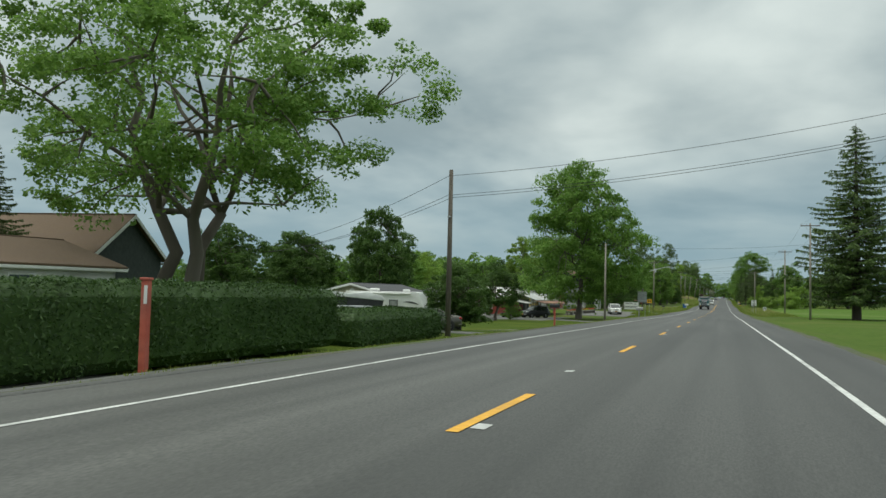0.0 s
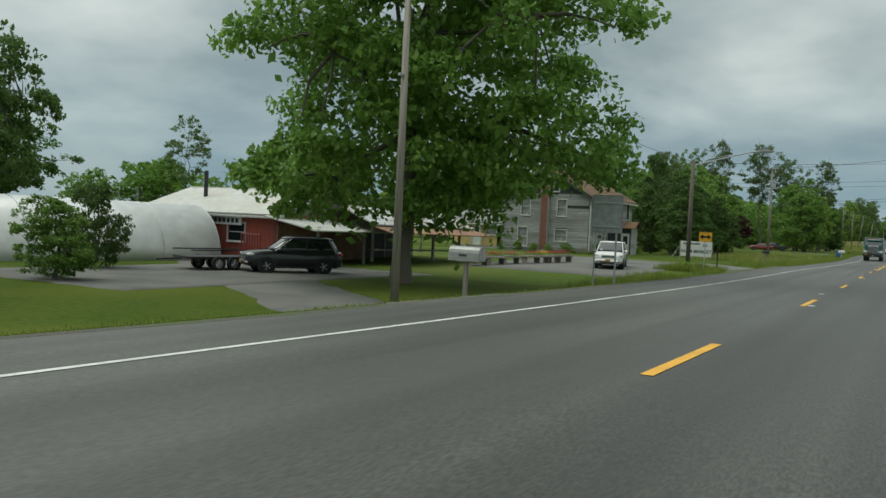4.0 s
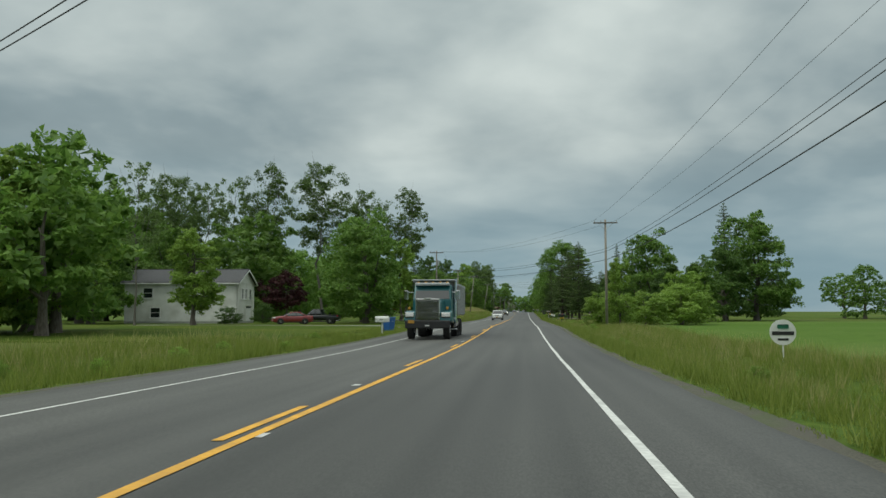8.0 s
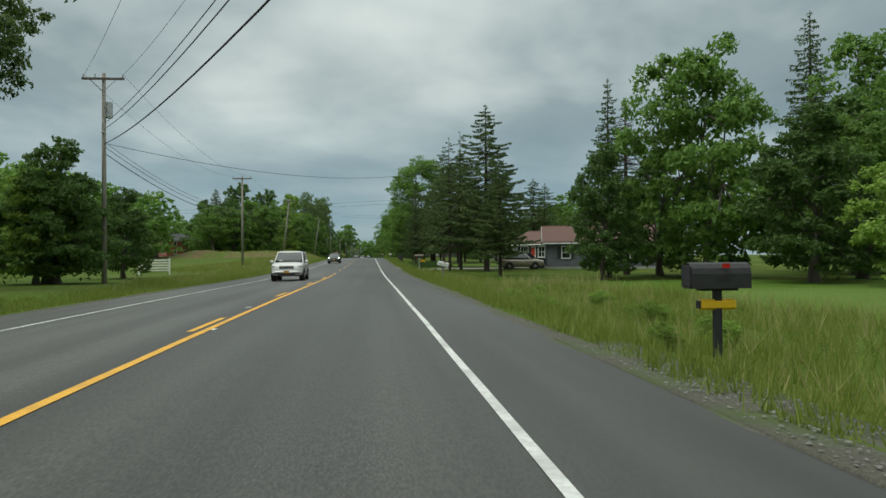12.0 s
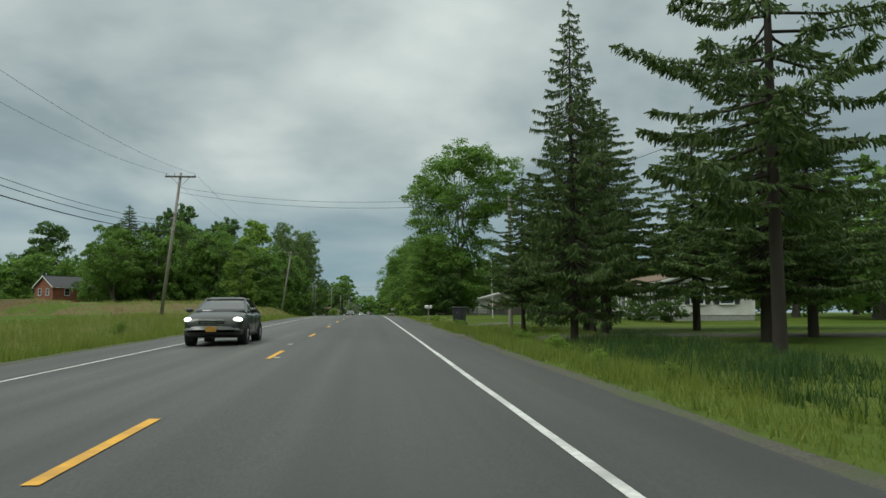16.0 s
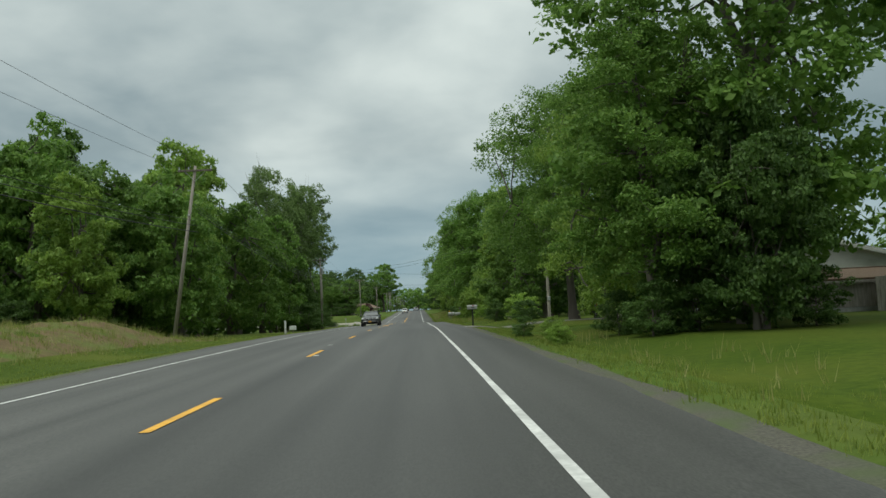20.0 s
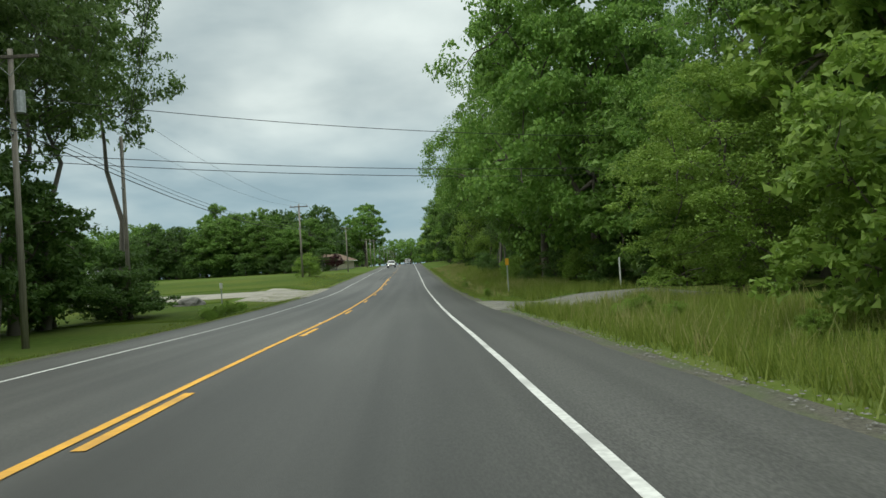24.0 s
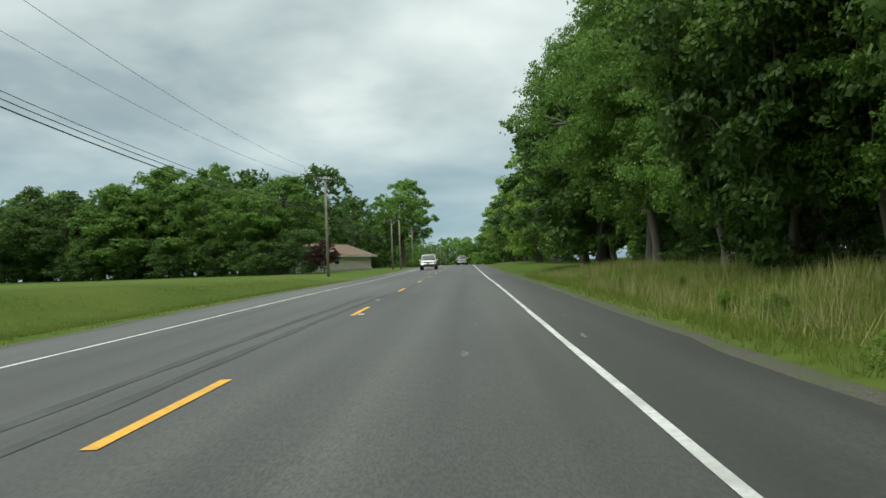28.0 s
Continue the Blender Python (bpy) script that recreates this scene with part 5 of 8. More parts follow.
def house(name, x, y, turn, L, W, eave, ridge, wall, roof, label, openings=(), trim=None, over=0.4, base=0.3, shutter=None, gable=None, hip=0.0, chimney=None, z=None, boards=False, rake_paint=None):
    """A gabled house L by W about its centre, ridge along local x. openings: (side, along, height, width, tall, what); sides f b l r."""
    trim = trim or M_trim
    t = thing(name, x, y, (ground_z(x, y) if z is None else z) - 0.05, turn, label, "house" if "house" in name else "building")
    th = 0.16
    part("foundation", box((L - 0.06, W - 0.06, base + 0.6), (0, 0, base / 2 - 0.3), 0.01), M_concrete, t)
    sides = {"f": (L, pose(-L / 2, -W / 2, base)), "b": (L, pose(L / 2, W / 2, base, 0, 0, 180)), "l": (W, pose(-L / 2, W / 2, base, 0, 0, -90)), "r": (W, pose(L / 2, -W / 2, base, 0, 0, 90))}
    for s, (ln, m) in sides.items():
        holes = [(a - w / 2, hz, w, hh) for so, a, hz, w, hh, k in openings if so == s]
        bm = wall_cells(bmesh.new(), ln if s in "fb" else ln, eave, holes, th)
        if boards and s in "fl":
            row, zc = 0.26, 0.13
            w_ob = part("wall", bm, M_darkboard, t)
            w_ob.matrix_basis = m
            brng = random.Random(5)
            while zc < eave:
                cuts = sorted({0.0, ln, *[v for h in holes if h[1] - 0.1 < zc < h[1] + h[3] + 0.1 for v in (h[0], h[0] + h[2])], brng.uniform(1, ln - 1)})
                for a, b in zip(cuts, cuts[1:]):
                    if any(h[0] < (a + b) / 2 < h[0] + h[2] and h[1] - 0.1 < zc < h[1] + h[3] + 0.1 for h in holes) or brng.random() < 0.012:
                        continue
                    p = part("clapboard", box((b - a - 0.01, 0.022, row - 0.012), ((a + b) / 2, -0.02 + brng.uniform(-0.006, 0.006), zc), 0.0, (-6, brng.uniform(-0.2, 0.2), 0)), M_board, w_ob)
                zc += row
        else:
            part("wall", bm, wall, t).matrix_basis = m
        for so, a, hz, w, hh, k in openings:
            if so != s:
                continue
            mm = m @ pose(a - w / 2, 0, hz)
            if k == "door":
                door(t, mm, w, hh, M_trim, trim)
            elif k == "reddoor":
                door(t, mm, w, hh, M_reddoor, trim, False)
            elif k == "garage":
                garage_door(t, mm, w, hh)
            elif k == "pale_pane":
                window(t, mm, w, hh, trim, M_paleglass, 1, shutter)
            elif k == "wide":
                window(t, mm, w, hh, trim, None, 1, shutter, 2)
            elif k == "slats":
                window(t, mm, w, hh, trim, None, 0, shutter, 3)
            else:
                window(t, mm, w, hh, trim, None, 1, shutter)
    top = base + eave
    for s in (-1, 1):
        e = s * L / 2
        part("gable", prism([(-W / 2, top), (W / 2, top), (0, ridge)], -th / 2, th / 2), gable or wall, t).matrix_basis = pose(e - s * th / 2, 0, 0, 0, 0, 90)
        k = (ridge - top) / (W / 2)
        for side in (-1, 1):
            rake = part("bargeboard", box((0.05, math.hypot(W / 2 + over, k * (W / 2 + over)), 0.2), (0, 0, 0), 0.008), rake_paint or trim, t)
            rake.matrix_basis = pose(e + s * (over + 0.01), side * (W / 2 + over) / 2, ridge - k * (W / 2 + over) / 2 - 0.02, -side * math.degrees(math.atan(k)), 0, 0)
    k = (ridge - top) / (W / 2)
    run = math.hypot(W / 2 + over, k * (W / 2 + over))
    for side in (-1, 1):
        r = part("roof", box((L + 2 * over, run, 0.1), (0, 0, 0), 0.012), roof, t)
        r.matrix_basis = pose(0, side * (W / 2 + over) / 2, ridge + 0.1 - k * (W / 2 + over) / 2, -side * math.degrees(math.atan(k)), 0, 0)
        part("gutter", box((L + 2 * over - 0.1, 0.1, 0.14), (0, side * (W / 2 + over + 0.03), top - k * over - 0.04), 0.02), trim, t)
    part("ridge_cap", box((L + 2 * over - 0.04, 0.3, 0.06), (0, 0, ridge + 0.14), 0.02), roof, t)
    if chimney:
        cx, cy, w, hgt = chimney
        c = part("chimney", box((w, w, hgt), (cx, cy, hgt / 2), 0.02), M_brick, t)
        part("chimney_cap", box((w + 0.12, w + 0.12, 0.12), (cx, cy, hgt + 0.05), 0.02), M_concrete, c)
    return t


# the white house behind the clipped hedge
house("house", -31.5, 15.5, 82, 15, 9, 2.5, 4.1, M_sid_white, M_roofbrown, "white sided house with a brown shingle roof behind the hedge",
      [("f", 4, 0.9, 1.2, 1.1, "w"), ("f", 10, 0.9, 1.2, 1.1, "w")], z=0.1)
house("house", -37.0, 30.0, 10, 9, 8, 3.4, 6.2, M_darkboard, M_roofbrown, "dark brown gabled wing of the house behind the silver maple", [("f", 4, 1.5, 1.0, 1.2, "w")], z=0.1)

# the tan ranch house with its porch, and the garage
ranch = house("house", -33.5, 71.1, 91, 13.4, 9.2, 2.4, 3.75, M_sid_tan, M_roofdark, "tan sided ranch house with a dark shingle roof and blue shutters",
              [("f", 2.5, 0.8, 0.95, 1.4, "w"), ("f", 5.0, 0.8, 0.95, 1.4, "w"), ("f", 7.7, 0.02, 0.95, 2.05, "door"), ("f", 10.5, 0.8, 1.5, 1.2, "wide"), ("l", 2.3, 0.9, 0.9, 1.2, "w")], shutter=M_shutblue, base=0.2)
part("gable_vent", tube((-6.68, 0, 3.05), (-6.76, 0, 3.05), 0.28, 0.28, 16), M_trim, ranch, "round white gable vent")
porch = thing("porch", -27.7, 74.5, ground_z(-27.7, 74.5), 90, "gabled porch with white posts and a red-brown railing", "porch")
part("deck", box((5.2, 2.2, 0.14), (0, 0, 0.4), 0.02), M_deck, porch)
part("porch_roof", prism([(-0.2, 2.5), (1.3, 3.05), (2.8, 2.5), (2.8, 2.4), (1.3, 2.95), (-0.2, 2.4)], -1.5, 1.3), M_roofdark, porch)
part("fascia", prism([(-0.25, 2.38), (1.3, 2.95), (2.85, 2.38), (2.85, 2.52), (1.3, 3.09), (-0.25, 2.52)], -1.56, -1.5), M_trim, porch)
part("pediment", prism([(0.0, 2.45), (2.6, 2.45), (1.3, 2.93)], -1.4, -1.3), M_sid_tan, porch)
for x in (-2.5, 0.0, 2.5):
    part("post", box((0.13, 0.13, 2.0), (x, -1.0, 1.45), 0.015), M_trim, porch)
part("handrail", box((5.0, 0.08, 0.07), (0, -1.0, 1.32), 0.01), M_deck, porch)
for i in range(26):
    part("baluster", box((0.05, 0.04, 0.88), (-2.45 + i * 0.19, -1.0, 0.88)), M_deck, porch)
for i in range(3):
    part("step", box((1.4, 0.3, 0.16), (1.6, -1.25 - 0.3 * i, 0.34 - 0.14 * i), 0.01), M_deck, porch)
part("skirting", box((5.2, 0.05, 0.4), (0, -1.08, 0.18), 0.005), M_deck, porch)
house("garage", -30.5, 83.2, 0, 9.0, 5.4, 2.4, 3.4, M_sid_tan, M_roofdark, "tan sided two-car garage with white panel doors",
      [("r", 1.5, 0.0, 2.1, 2.05, "garage"), ("r", 3.9, 0.0, 2.1, 2.05, "garage")], base=0.08)

# the plastic hoop tunnel and the red barn
tunnel = thing("hoop_tunnel", -36.0, 102.0, ground_z(-36, 102), 80, "white plastic hoop greenhouse with its open doorway painted dark", "greenhouse")
arc = [(3.0 * math.cos(math.pi * i / 14), 3.1 * math.sin(math.pi * i / 14)) for i in range(15)]
tm = bmesh.new()
for (x0, z0), (x1, z1) in zip(arc, arc[1:]):
    q = [tm.verts.new(p) for p in ((-7, x0, z0), (7, x0, z0), (7, x1, z1), (-7, x1, z1))]
    tm.faces.new(q)
bmesh.ops.remove_doubles(tm, verts=tm.verts, dist=0.001)
bmesh.ops.solidify(tm, geom=tm.faces[:], thickness=0.04)
part("cover", tm, M_plastic, tunnel, smooth=True)
for e in (-7, -3.5, 0, 3.5, 7):
    v, f = limb([np.array((e, a * 1.012, b * 1.012)) for a, b in arc], [0.035] * 15, 5)
    part("hoop", mesh_of("hoop", v, f, M_steel, True), None, tunnel)
part("end_wall", prism([(a * 0.985, b * 0.985) for a, b in arc], -0.03, 0.03), M_plastic, tunnel).matrix_basis = pose(-6.9, 0, 0, 0, 0, 90)
# near-black panel on the end wall paints the unlit inside of the opening
part("end_door", box((0.08, 1.2, 2.1), (-7.0, -0.6, 1.05), 0.01), M_nearblack, tunnel)

barn = house("barn", -34.5, 114.0, 4, 10.5, 9.0, 2.5, 4.3, M_redboard, M_whitetin, "red boarded barn with a pale sheet roof and a lean-to", [("f", 3.0, 0.0, 2.6, 2.2, "garage"), ("f", 7.5, 0.9, 1.2, 1.0, "w")], trim=M_oldtrim, gable=M_fence)
part("lean_to_roof", box((3.6, 10.5, 0.08), (6.6, 0, 2.35), 0.01, (0, 11, 0)), M_whitetin, barn)
for yy in (-4.8, 0, 4.8):
    part("lean_to_post", box((0.14, 0.14, 2.2), (8.2, yy, 1.0), 0.01), M_fence, barn)
part("end_boarding", box((0.08, 9.4, 2.2), (5.35, 0, 1.2), 0.01), M_rust, barn)
part("stovepipe", tube((-2.5, -2.0, 3.0), (-2.5, -2.0, 5.4), 0.13, 0.13, 10), M_nearblack, barn)
part("barn_sign", box((2.6, 0.05, 0.5), (1.4, -4.62, 2.35), 0.01), M_trim, barn, "pale board with dark faded lettering bars")
for i in range(7):
    part("letter_bar", box((0.2, 0.02, 0.24), (0.45 + i * 0.32, -4.66, 2.35)), M_nearblack, barn)

# the old grey farmhouse
farmhouse = house("farmhouse", -27.3, 150.6, 90, 12.8, 8.6, 5.1, 7.75, M_board, M_roofrust, "old two-storey farmhouse of weathered grey clapboards with a brown roof",
                  [("f", 1.9, 3.3, 0.8, 1.45, "pale_pane"), ("f", 4.3, 3.3, 0.8, 1.45, "pale_pane"), ("f", 6.6, 3.3, 0.7, 1.45, "pale_pane"), ("f", 9.1, 3.3, 0.75, 1.5, "w"), ("f", 11.4, 3.3, 0.75, 1.5, "w"),
                   ("f", 1.9, 0.5, 0.8, 1.75, "pale_pane"), ("f", 4.2, 0.7, 0.8, 1.6, "pale_pane"), ("f", 11.5, 0.9, 0.7, 1.2, "pale_pane"), 
                   ("l", 6.0, 3.2, 0.85, 1.45, "pale_pane"), ("l", 2.4, 3.2, 0.85, 1.5, "pale_pane"), ("l", 6.0, 0.9, 1.1, 1.0, "pale_pane"), ("l", 2.2, 0.3, 0.9, 1.7, "pale_pane")],
                  trim=M_oldtrim, over=0.45, base=0.25, gable=M_darkboard, boards=True, rake_paint=M_darkboard)
for zz, yy in ((5.7, -1.1), (5.7, 1.2)):
    window(farmhouse, pose(-6.4, yy + 0.25, zz, 0, 0, -90), 0.5, 0.75, M_oldtrim, M_paleglass)
# its outside chimney of single bricks
stack = part("chimney", box((0.34, 0.82, 9.1), (-6.64, -0.1, 4.55)), M_concrete, farmhouse, "red brick chimney stack up the gable wall")
brick_me = bpy.data.meshes.new("brick")
b_bm = box((0.024, 0.2, 0.062), (0, 0, 0), 0.004)
b_bm.to_mesh(brick_me)
b_bm.free()
brick_me.materials.append(M_brick)
for i in range(101):
    for j in range(4):
        yy = -0.1 + (j - 1.5) * 0.208 + (0.1 if i % 2 else 0.0)
        if j == 3 and i % 2:
            continue
        b = new("brick", brick_me)
        b.parent = stack
        b.matrix_basis = pose(-6.64 - 0.178, yy, 0.3 + i * 0.087 + 0.04)
part("chimney_top", box((0.42, 0.9, 1.25), (-6.64, -0.1, 8.52), 0.02), M_soot, stack, "soot-blackened head of the stack")
part("cap", box((0.52, 1.0, 0.16), (-6.64, -0.1, 9.2), 0.03), M_soot, stack)
# the gabled vestibule, its white door in the side wall
lobby = part("vestibule", box((0.09, 2.3, 2.55), (1.0, -5.4, 1.35), 0.01), M_board, farmhouse, "grey boarded vestibule with a white side door")
part("front_wall", box((1.9, 0.09, 2.5), (0.05, -6.56, 1.33), 0.01), M_board, lobby)
for i in range(6):
    part("board_seam", box((0.02, 0.02, 2.4), (-0.75 + 0.3 * i, -6.61, 1.32)), M_oldtrim, lobby)
part("gable", prism([(-1.0, 2.58), (1.1, 2.58), (0.05, 3.12)], -0.05, 0.04), M_board, lobby).matrix_basis = pose(0, -6.56, 0)
part("side_wall", box((0.09, 1.25, 2.5), (-0.88, -4.95, 1.33), 0.01), M_darkboard, lobby, "darker side wall of the vestibule")
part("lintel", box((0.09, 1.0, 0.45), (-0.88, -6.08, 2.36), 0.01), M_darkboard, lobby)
door(farmhouse, pose(-0.9, -5.6, 0.1, 0, 0, -90), 0.86, 2.03, M_trim, M_darkboard)
for sd in (-1, 1):
    r = part("roof_slope", box((1.42, 2.9, 0.07), (0, 0, 0), 0.01), M_roofrust, lobby)
    r.matrix_basis = pose(0.05 + sd * 0.62, -5.55, 2.9, 0, sd * 27, 0)
part("floor_slab", box((2.0, 2.4, 0.3), (0.05, -5.4, 0.05), 0.02), M_concrete, lobby)
part("meter_box", box((0.3, 0.16, 0.42), (-6.0, -4.42, 1.5), 0.03), M_steel, farmhouse, "grey electric meter box")
part("conduit", tube((-6.0, -4.4, 1.7), (-6.0, -4.4, 5.1), 0.025, 0.025, 6), M_steel, farmhouse)
part("downpipe", tube((-6.35, -4.42, 0.3), (-6.35, -4.42, 5.2), 0.045, 0.045, 7), M_trim, farmhouse)
house("annex_house", -34.35, 146.6, 0, 5.0, 5.0, 2.25, 3.7, M_sid_yellow, M_roofgrey, "small yellow boarded annex against the grey farmhouse",
      [("f", 2.6, 0.02, 0.9, 2.0, "door"), ("f", 4.25, 1.1, 0.95, 0.65, "pale_pane"), ("l", 2.6, 1.0, 0.9, 0.9, "pale_pane")], trim=M_oldtrim)

# the farm stand and its yellow shed
stand = thing("farm_stand", -27.5, 119.5, ground_z(-27.5, 119.5), 78, "open farm stand under a rusty tin roof with flower tables", "farm stand")
for x in (-4, -1.3, 1.4, 4):
    for yy in (-2.3, 2.3):
        part("post", box((0.15, 0.15, 2.4), (x, yy, 1.2), 0.01), M_fence, stand)
part("roof", prism([(-3.1, 2.3), (0, 3.3), (3.1, 2.3), (3.1, 2.22), (0, 3.22), (-3.1, 2.22)], -4.6, 4.6), M_tin, stand).matrix_basis = pose(0, 0, 0, 0, 0, 90)
# near-black sheet puts the shade under the roof into the wall's colour
part("back_wall", box((8.4, 0.08, 2.3), (0, 2.3, 1.15)), M_nearblack, stand)
part("lean_roof", box((9.2, 2.0, 0.06), (0, -3.6, 2.02), 0.005, (12, 0, 0)), M_rust, stand)
for x in (-3, 0, 3):
    part("table", box((2.4, 0.9, 0.07), (x, -2.6, 0.75), 0.01), M_fence, stand)
house("shed", -50.0, 142.5, 62, 9.0, 5.0, 2.0, 3.5, M_sid_yellow, M_tin, "low yellow shed with a grey metal roof", [("f", 5.6, 0.6, 0.9, 0.9, "w")], trim=M_darkboard, over=0.3)

# the white two-storey house across the lawn
house("house", -41.0, 262.5, 4, 14.5, 8.0, 5.0, 7.0, M_sid_white, M_roofdark, "white sided two-storey house with a dark roof among trees",
      [("f", 3, 3.0, 1.2, 1.2, "w"), ("f", 7.2, 3.0, 1.2, 1.2, "w"), ("f", 11.2, 3.0, 1.2, 1.2, "w"), ("f", 4, 0.5, 1.2, 1.2, "w"), ("f", 9, 0.3, 1.0, 2.0, "door"),
       ("r", 2.4, 2.9, 0.8, 1.3, "w"), ("r", 4.0, 2.9, 0.8, 1.3, "w"), ("r", 6.0, 2.9, 0.8, 1.3, "w"), ("r", 5.4, 0.0, 2.6, 2.1, "garage")], shutter=None)

# the grey ranch house behind the spruces
house("house", 29.8, 358.6, -52, 14.0, 8.6, 2.6, 4.6, M_sid_grey, M_roofmaroon, "dark grey sided ranch house with a maroon roof and white windows",
      [("f", 0.95, 0.9, 0.7, 1.1, "slats"), ("f", 2.65, 0.75, 1.25, 1.4, "wide"), ("f", 4.15, 0.02, 0.8, 2.05, "reddoor"), ("f", 5.85, 0.8, 1.45, 1.3, "wide"), ("f", 9.3, 0.8, 1.4, 1.35, "w")], shutter=M_nearblack)
house("house_wing", 27.8, 338.2, -11.5, 11.5, 8.6, 2.6, 4.6, M_sid_grey, M_roofmaroon, "dark grey sided wing of the ranch house with a maroon roof",
      [("f", 2.1, 0.9, 0.8, 1.15, "w"), ("f", 6.1, 0.9, 0.9, 1.15, "w"), ("f", 9.15, 0.9, 0.85, 1.15, "w")], shutter=M_nearblack)

# the white mobile home behind the spruces, and the low house with its sheds
house("mobile_home", 29.4, 419.0, 86, 28, 7.0, 2.7, 4.0, M_sid_white, M_roofbrown, "long white mobile home behind tall spruces",
      [("b", 3.0, 0.8, 1.3, 1.3, "w"), ("b", 7.0, 0.8, 1.4, 1.3, "wide"), ("b", 11.0, 0.02, 0.95, 2.05, "door"), ("b", 14.5, 0.8, 1.0, 1.2, "w"), ("b", 17.5, 0.8, 1.0, 1.2, "w"), ("b", 21.5, 0.8, 1.4, 1.3, "wide"), ("b", 25.0, 0.8, 1.0, 1.2, "w"),
       ("l", 2.5, 0.9, 1.0, 1.2, "w"), ("l", 4.8, 0.9, 1.0, 1.2, "w")], shutter=M_nearblack)
house("mobile_home", 25.6, 489.4, 90, 11.6, 9.0, 2.5, 4.0, M_sid_white, M_tin, "low white mobile home behind a plank fence", [("l", 7.2, 0.9, 0.5, 0.9, "w"), ("l", 4.4, 0.9, 0.9, 1.0, "w"), ("b", 3, 0.9, 0.9, 1.0, "w"), ("b", 8, 0.9, 0.9, 1.0, "w")])
shelter = thing("carport", 32.6, 485.5, ground_z(32.6, 485.5), 0, "open carport with a flat pale roof beside the mobile home", "carport")
part("roof", box((4.6, 5.4, 0.16), (0, 0, 2.55), 0.02), M_tin, shelter)
part("fascia", box((4.7, 0.06, 0.22), (0, -2.75, 2.5), 0.01), M_trim, shelter)
for cx, cy in ((-2.1, -2.5), (2.1, -2.5), (-2.1, 2.5), (2.1, 2.5)):
    part("post", box((0.12, 0.12, 2.6), (cx, cy, 1.2), 0.01), M_trim, shelter)
part("back_screen", box((4.4, 0.06, 1.9), (0, 2.4, 1.1), 0.01), M_fence, shelter)
house("shed", 25.4, 479.6, 0, 5.6, 3.0, 1.35, 2.1, M_fence, M_roofbrown, "low brown wooden shed with a swaybacked roof", trim=M_fence, over=0.3)
house("mobile_home", 27.6, 504.0, 90, 14.6, 8.0, 2.5, 3.7, M_sid_cream, M_roofdark, "cream sided mobile home with dark shutters and a red-brown deck",
      [("b", 3.7, 0.8, 0.8, 1.2, "w"), ("b", 5.9, 0.8, 0.8, 1.2, "w"), ("b", 10.1, 0.6, 1.5, 1.5, "wide"), ("l", 5.6, 0.02, 0.95, 2.05, "door"), ("l", 2.4, 0.8, 1.0, 1.2, "w")], shutter=M_nearblack)

# the little red brick house and the brick ranch beyond the field
house("house", -61.0, 520.0, 50, 10, 7, 5.2, 7.6, M_brick, M_roofdark, "red brick house with white windows beyond the earth bank",
      [(sd, a, z, 1.0, 1.3, "w") for sd, a in (("f", 3), ("f", 7), ("l", 2.0), ("l", 5.0), ("b", 3), ("b", 7)) for z in (0.9, 3.4)], z=1.8)
house("house", -22.5, 766.0, 70, 24, 10, 2.4, 4.5, M_sid_tan, M_roofbrown, "low tan ranch house with a broad brown roof", [("f", 4, 0.8, 1.6, 1.3, "w"), ("f", 12, 0.8, 1.6, 1.3, "w"), ("l", 4, 0.8, 1.4, 1.2, "w")], over=0.8)
house("shed", -41.0, 655.0, 20, 3.2, 2.6, 1.9, 2.7, M_sid_white, M_roofdark, "small white garden shed on the field", over=0.2)
house("house", -33.5, 183.0, 98, 8.0, 6.0, 3.2, 5.7, M_sid_cream, M_roofdark, "cream gabled house half hidden by dark trees", [("f", 3, 0.8, 1.0, 1.2, "w"), ("l", 3, 0.8, 1.0, 1.2, "w")])


# ---- things beside the road ----
def paint(name, c, coat=0.6, rough=0.35, metal=0.0):
    return surf(name, c, tuple(min(1, v * 1.08) for v in c), 2, rough, 0.0, metal=metal, coat=coat)


M_tyre = surf("tyre_rubber", (0.015, 0.015, 0.015), (0.03, 0.03, 0.03), 12, 0.9)
M_rim = surf("alloy_rim", (0.45, 0.46, 0.47), (0.55, 0.56, 0.57), 8, 0.35, metal=0.8)
M_chrome = surf("chrome", (0.6, 0.6, 0.6), (0.7, 0.7, 0.7), 4, 0.12, metal=1.0)
M_black = surf("black_plastic", (0.014, 0.014, 0.015), (0.024, 0.024, 0.025), 6, 0.6)
M_lamp = surf("headlamp_glass", (0.62, 0.63, 0.62), (0.75, 0.75, 0.74), 9, 0.1)
M_tail = surf("red_lamp_glass", (0.35, 0.015, 0.012), (0.45, 0.02, 0.018), 9, 0.15)
M_amber = surf("amber_plate", (0.4, 0.21, 0.03), (0.46, 0.25, 0.04), 6, 0.5)
M_autoglass = glassy("car_glass", (0.012, 0.015, 0.017), 0.02)
M_autoglass.node_tree.nodes["Principled BSDF"].inputs["Coat Weight"].default_value = 0.6
M_signwhite = surf("sign_white", (0.66, 0.66, 0.64), (0.74, 0.74, 0.72), 5, 0.5, c3=(0.58, 0.58, 0.55), scale3=1.0)
M_signback = surf("sign_back", (0.3, 0.31, 0.31), (0.4, 0.41, 0.41), 4, 0.5, metal=0.4)
M_signyellow = surf("sign_yellow", (0.72, 0.36, 0.015), (0.78, 0.42, 0.025), 5, 0.5)
M_signgreen = surf("sign_green", (0.012, 0.11, 0.06), (0.018, 0.14, 0.08), 5, 0.5)
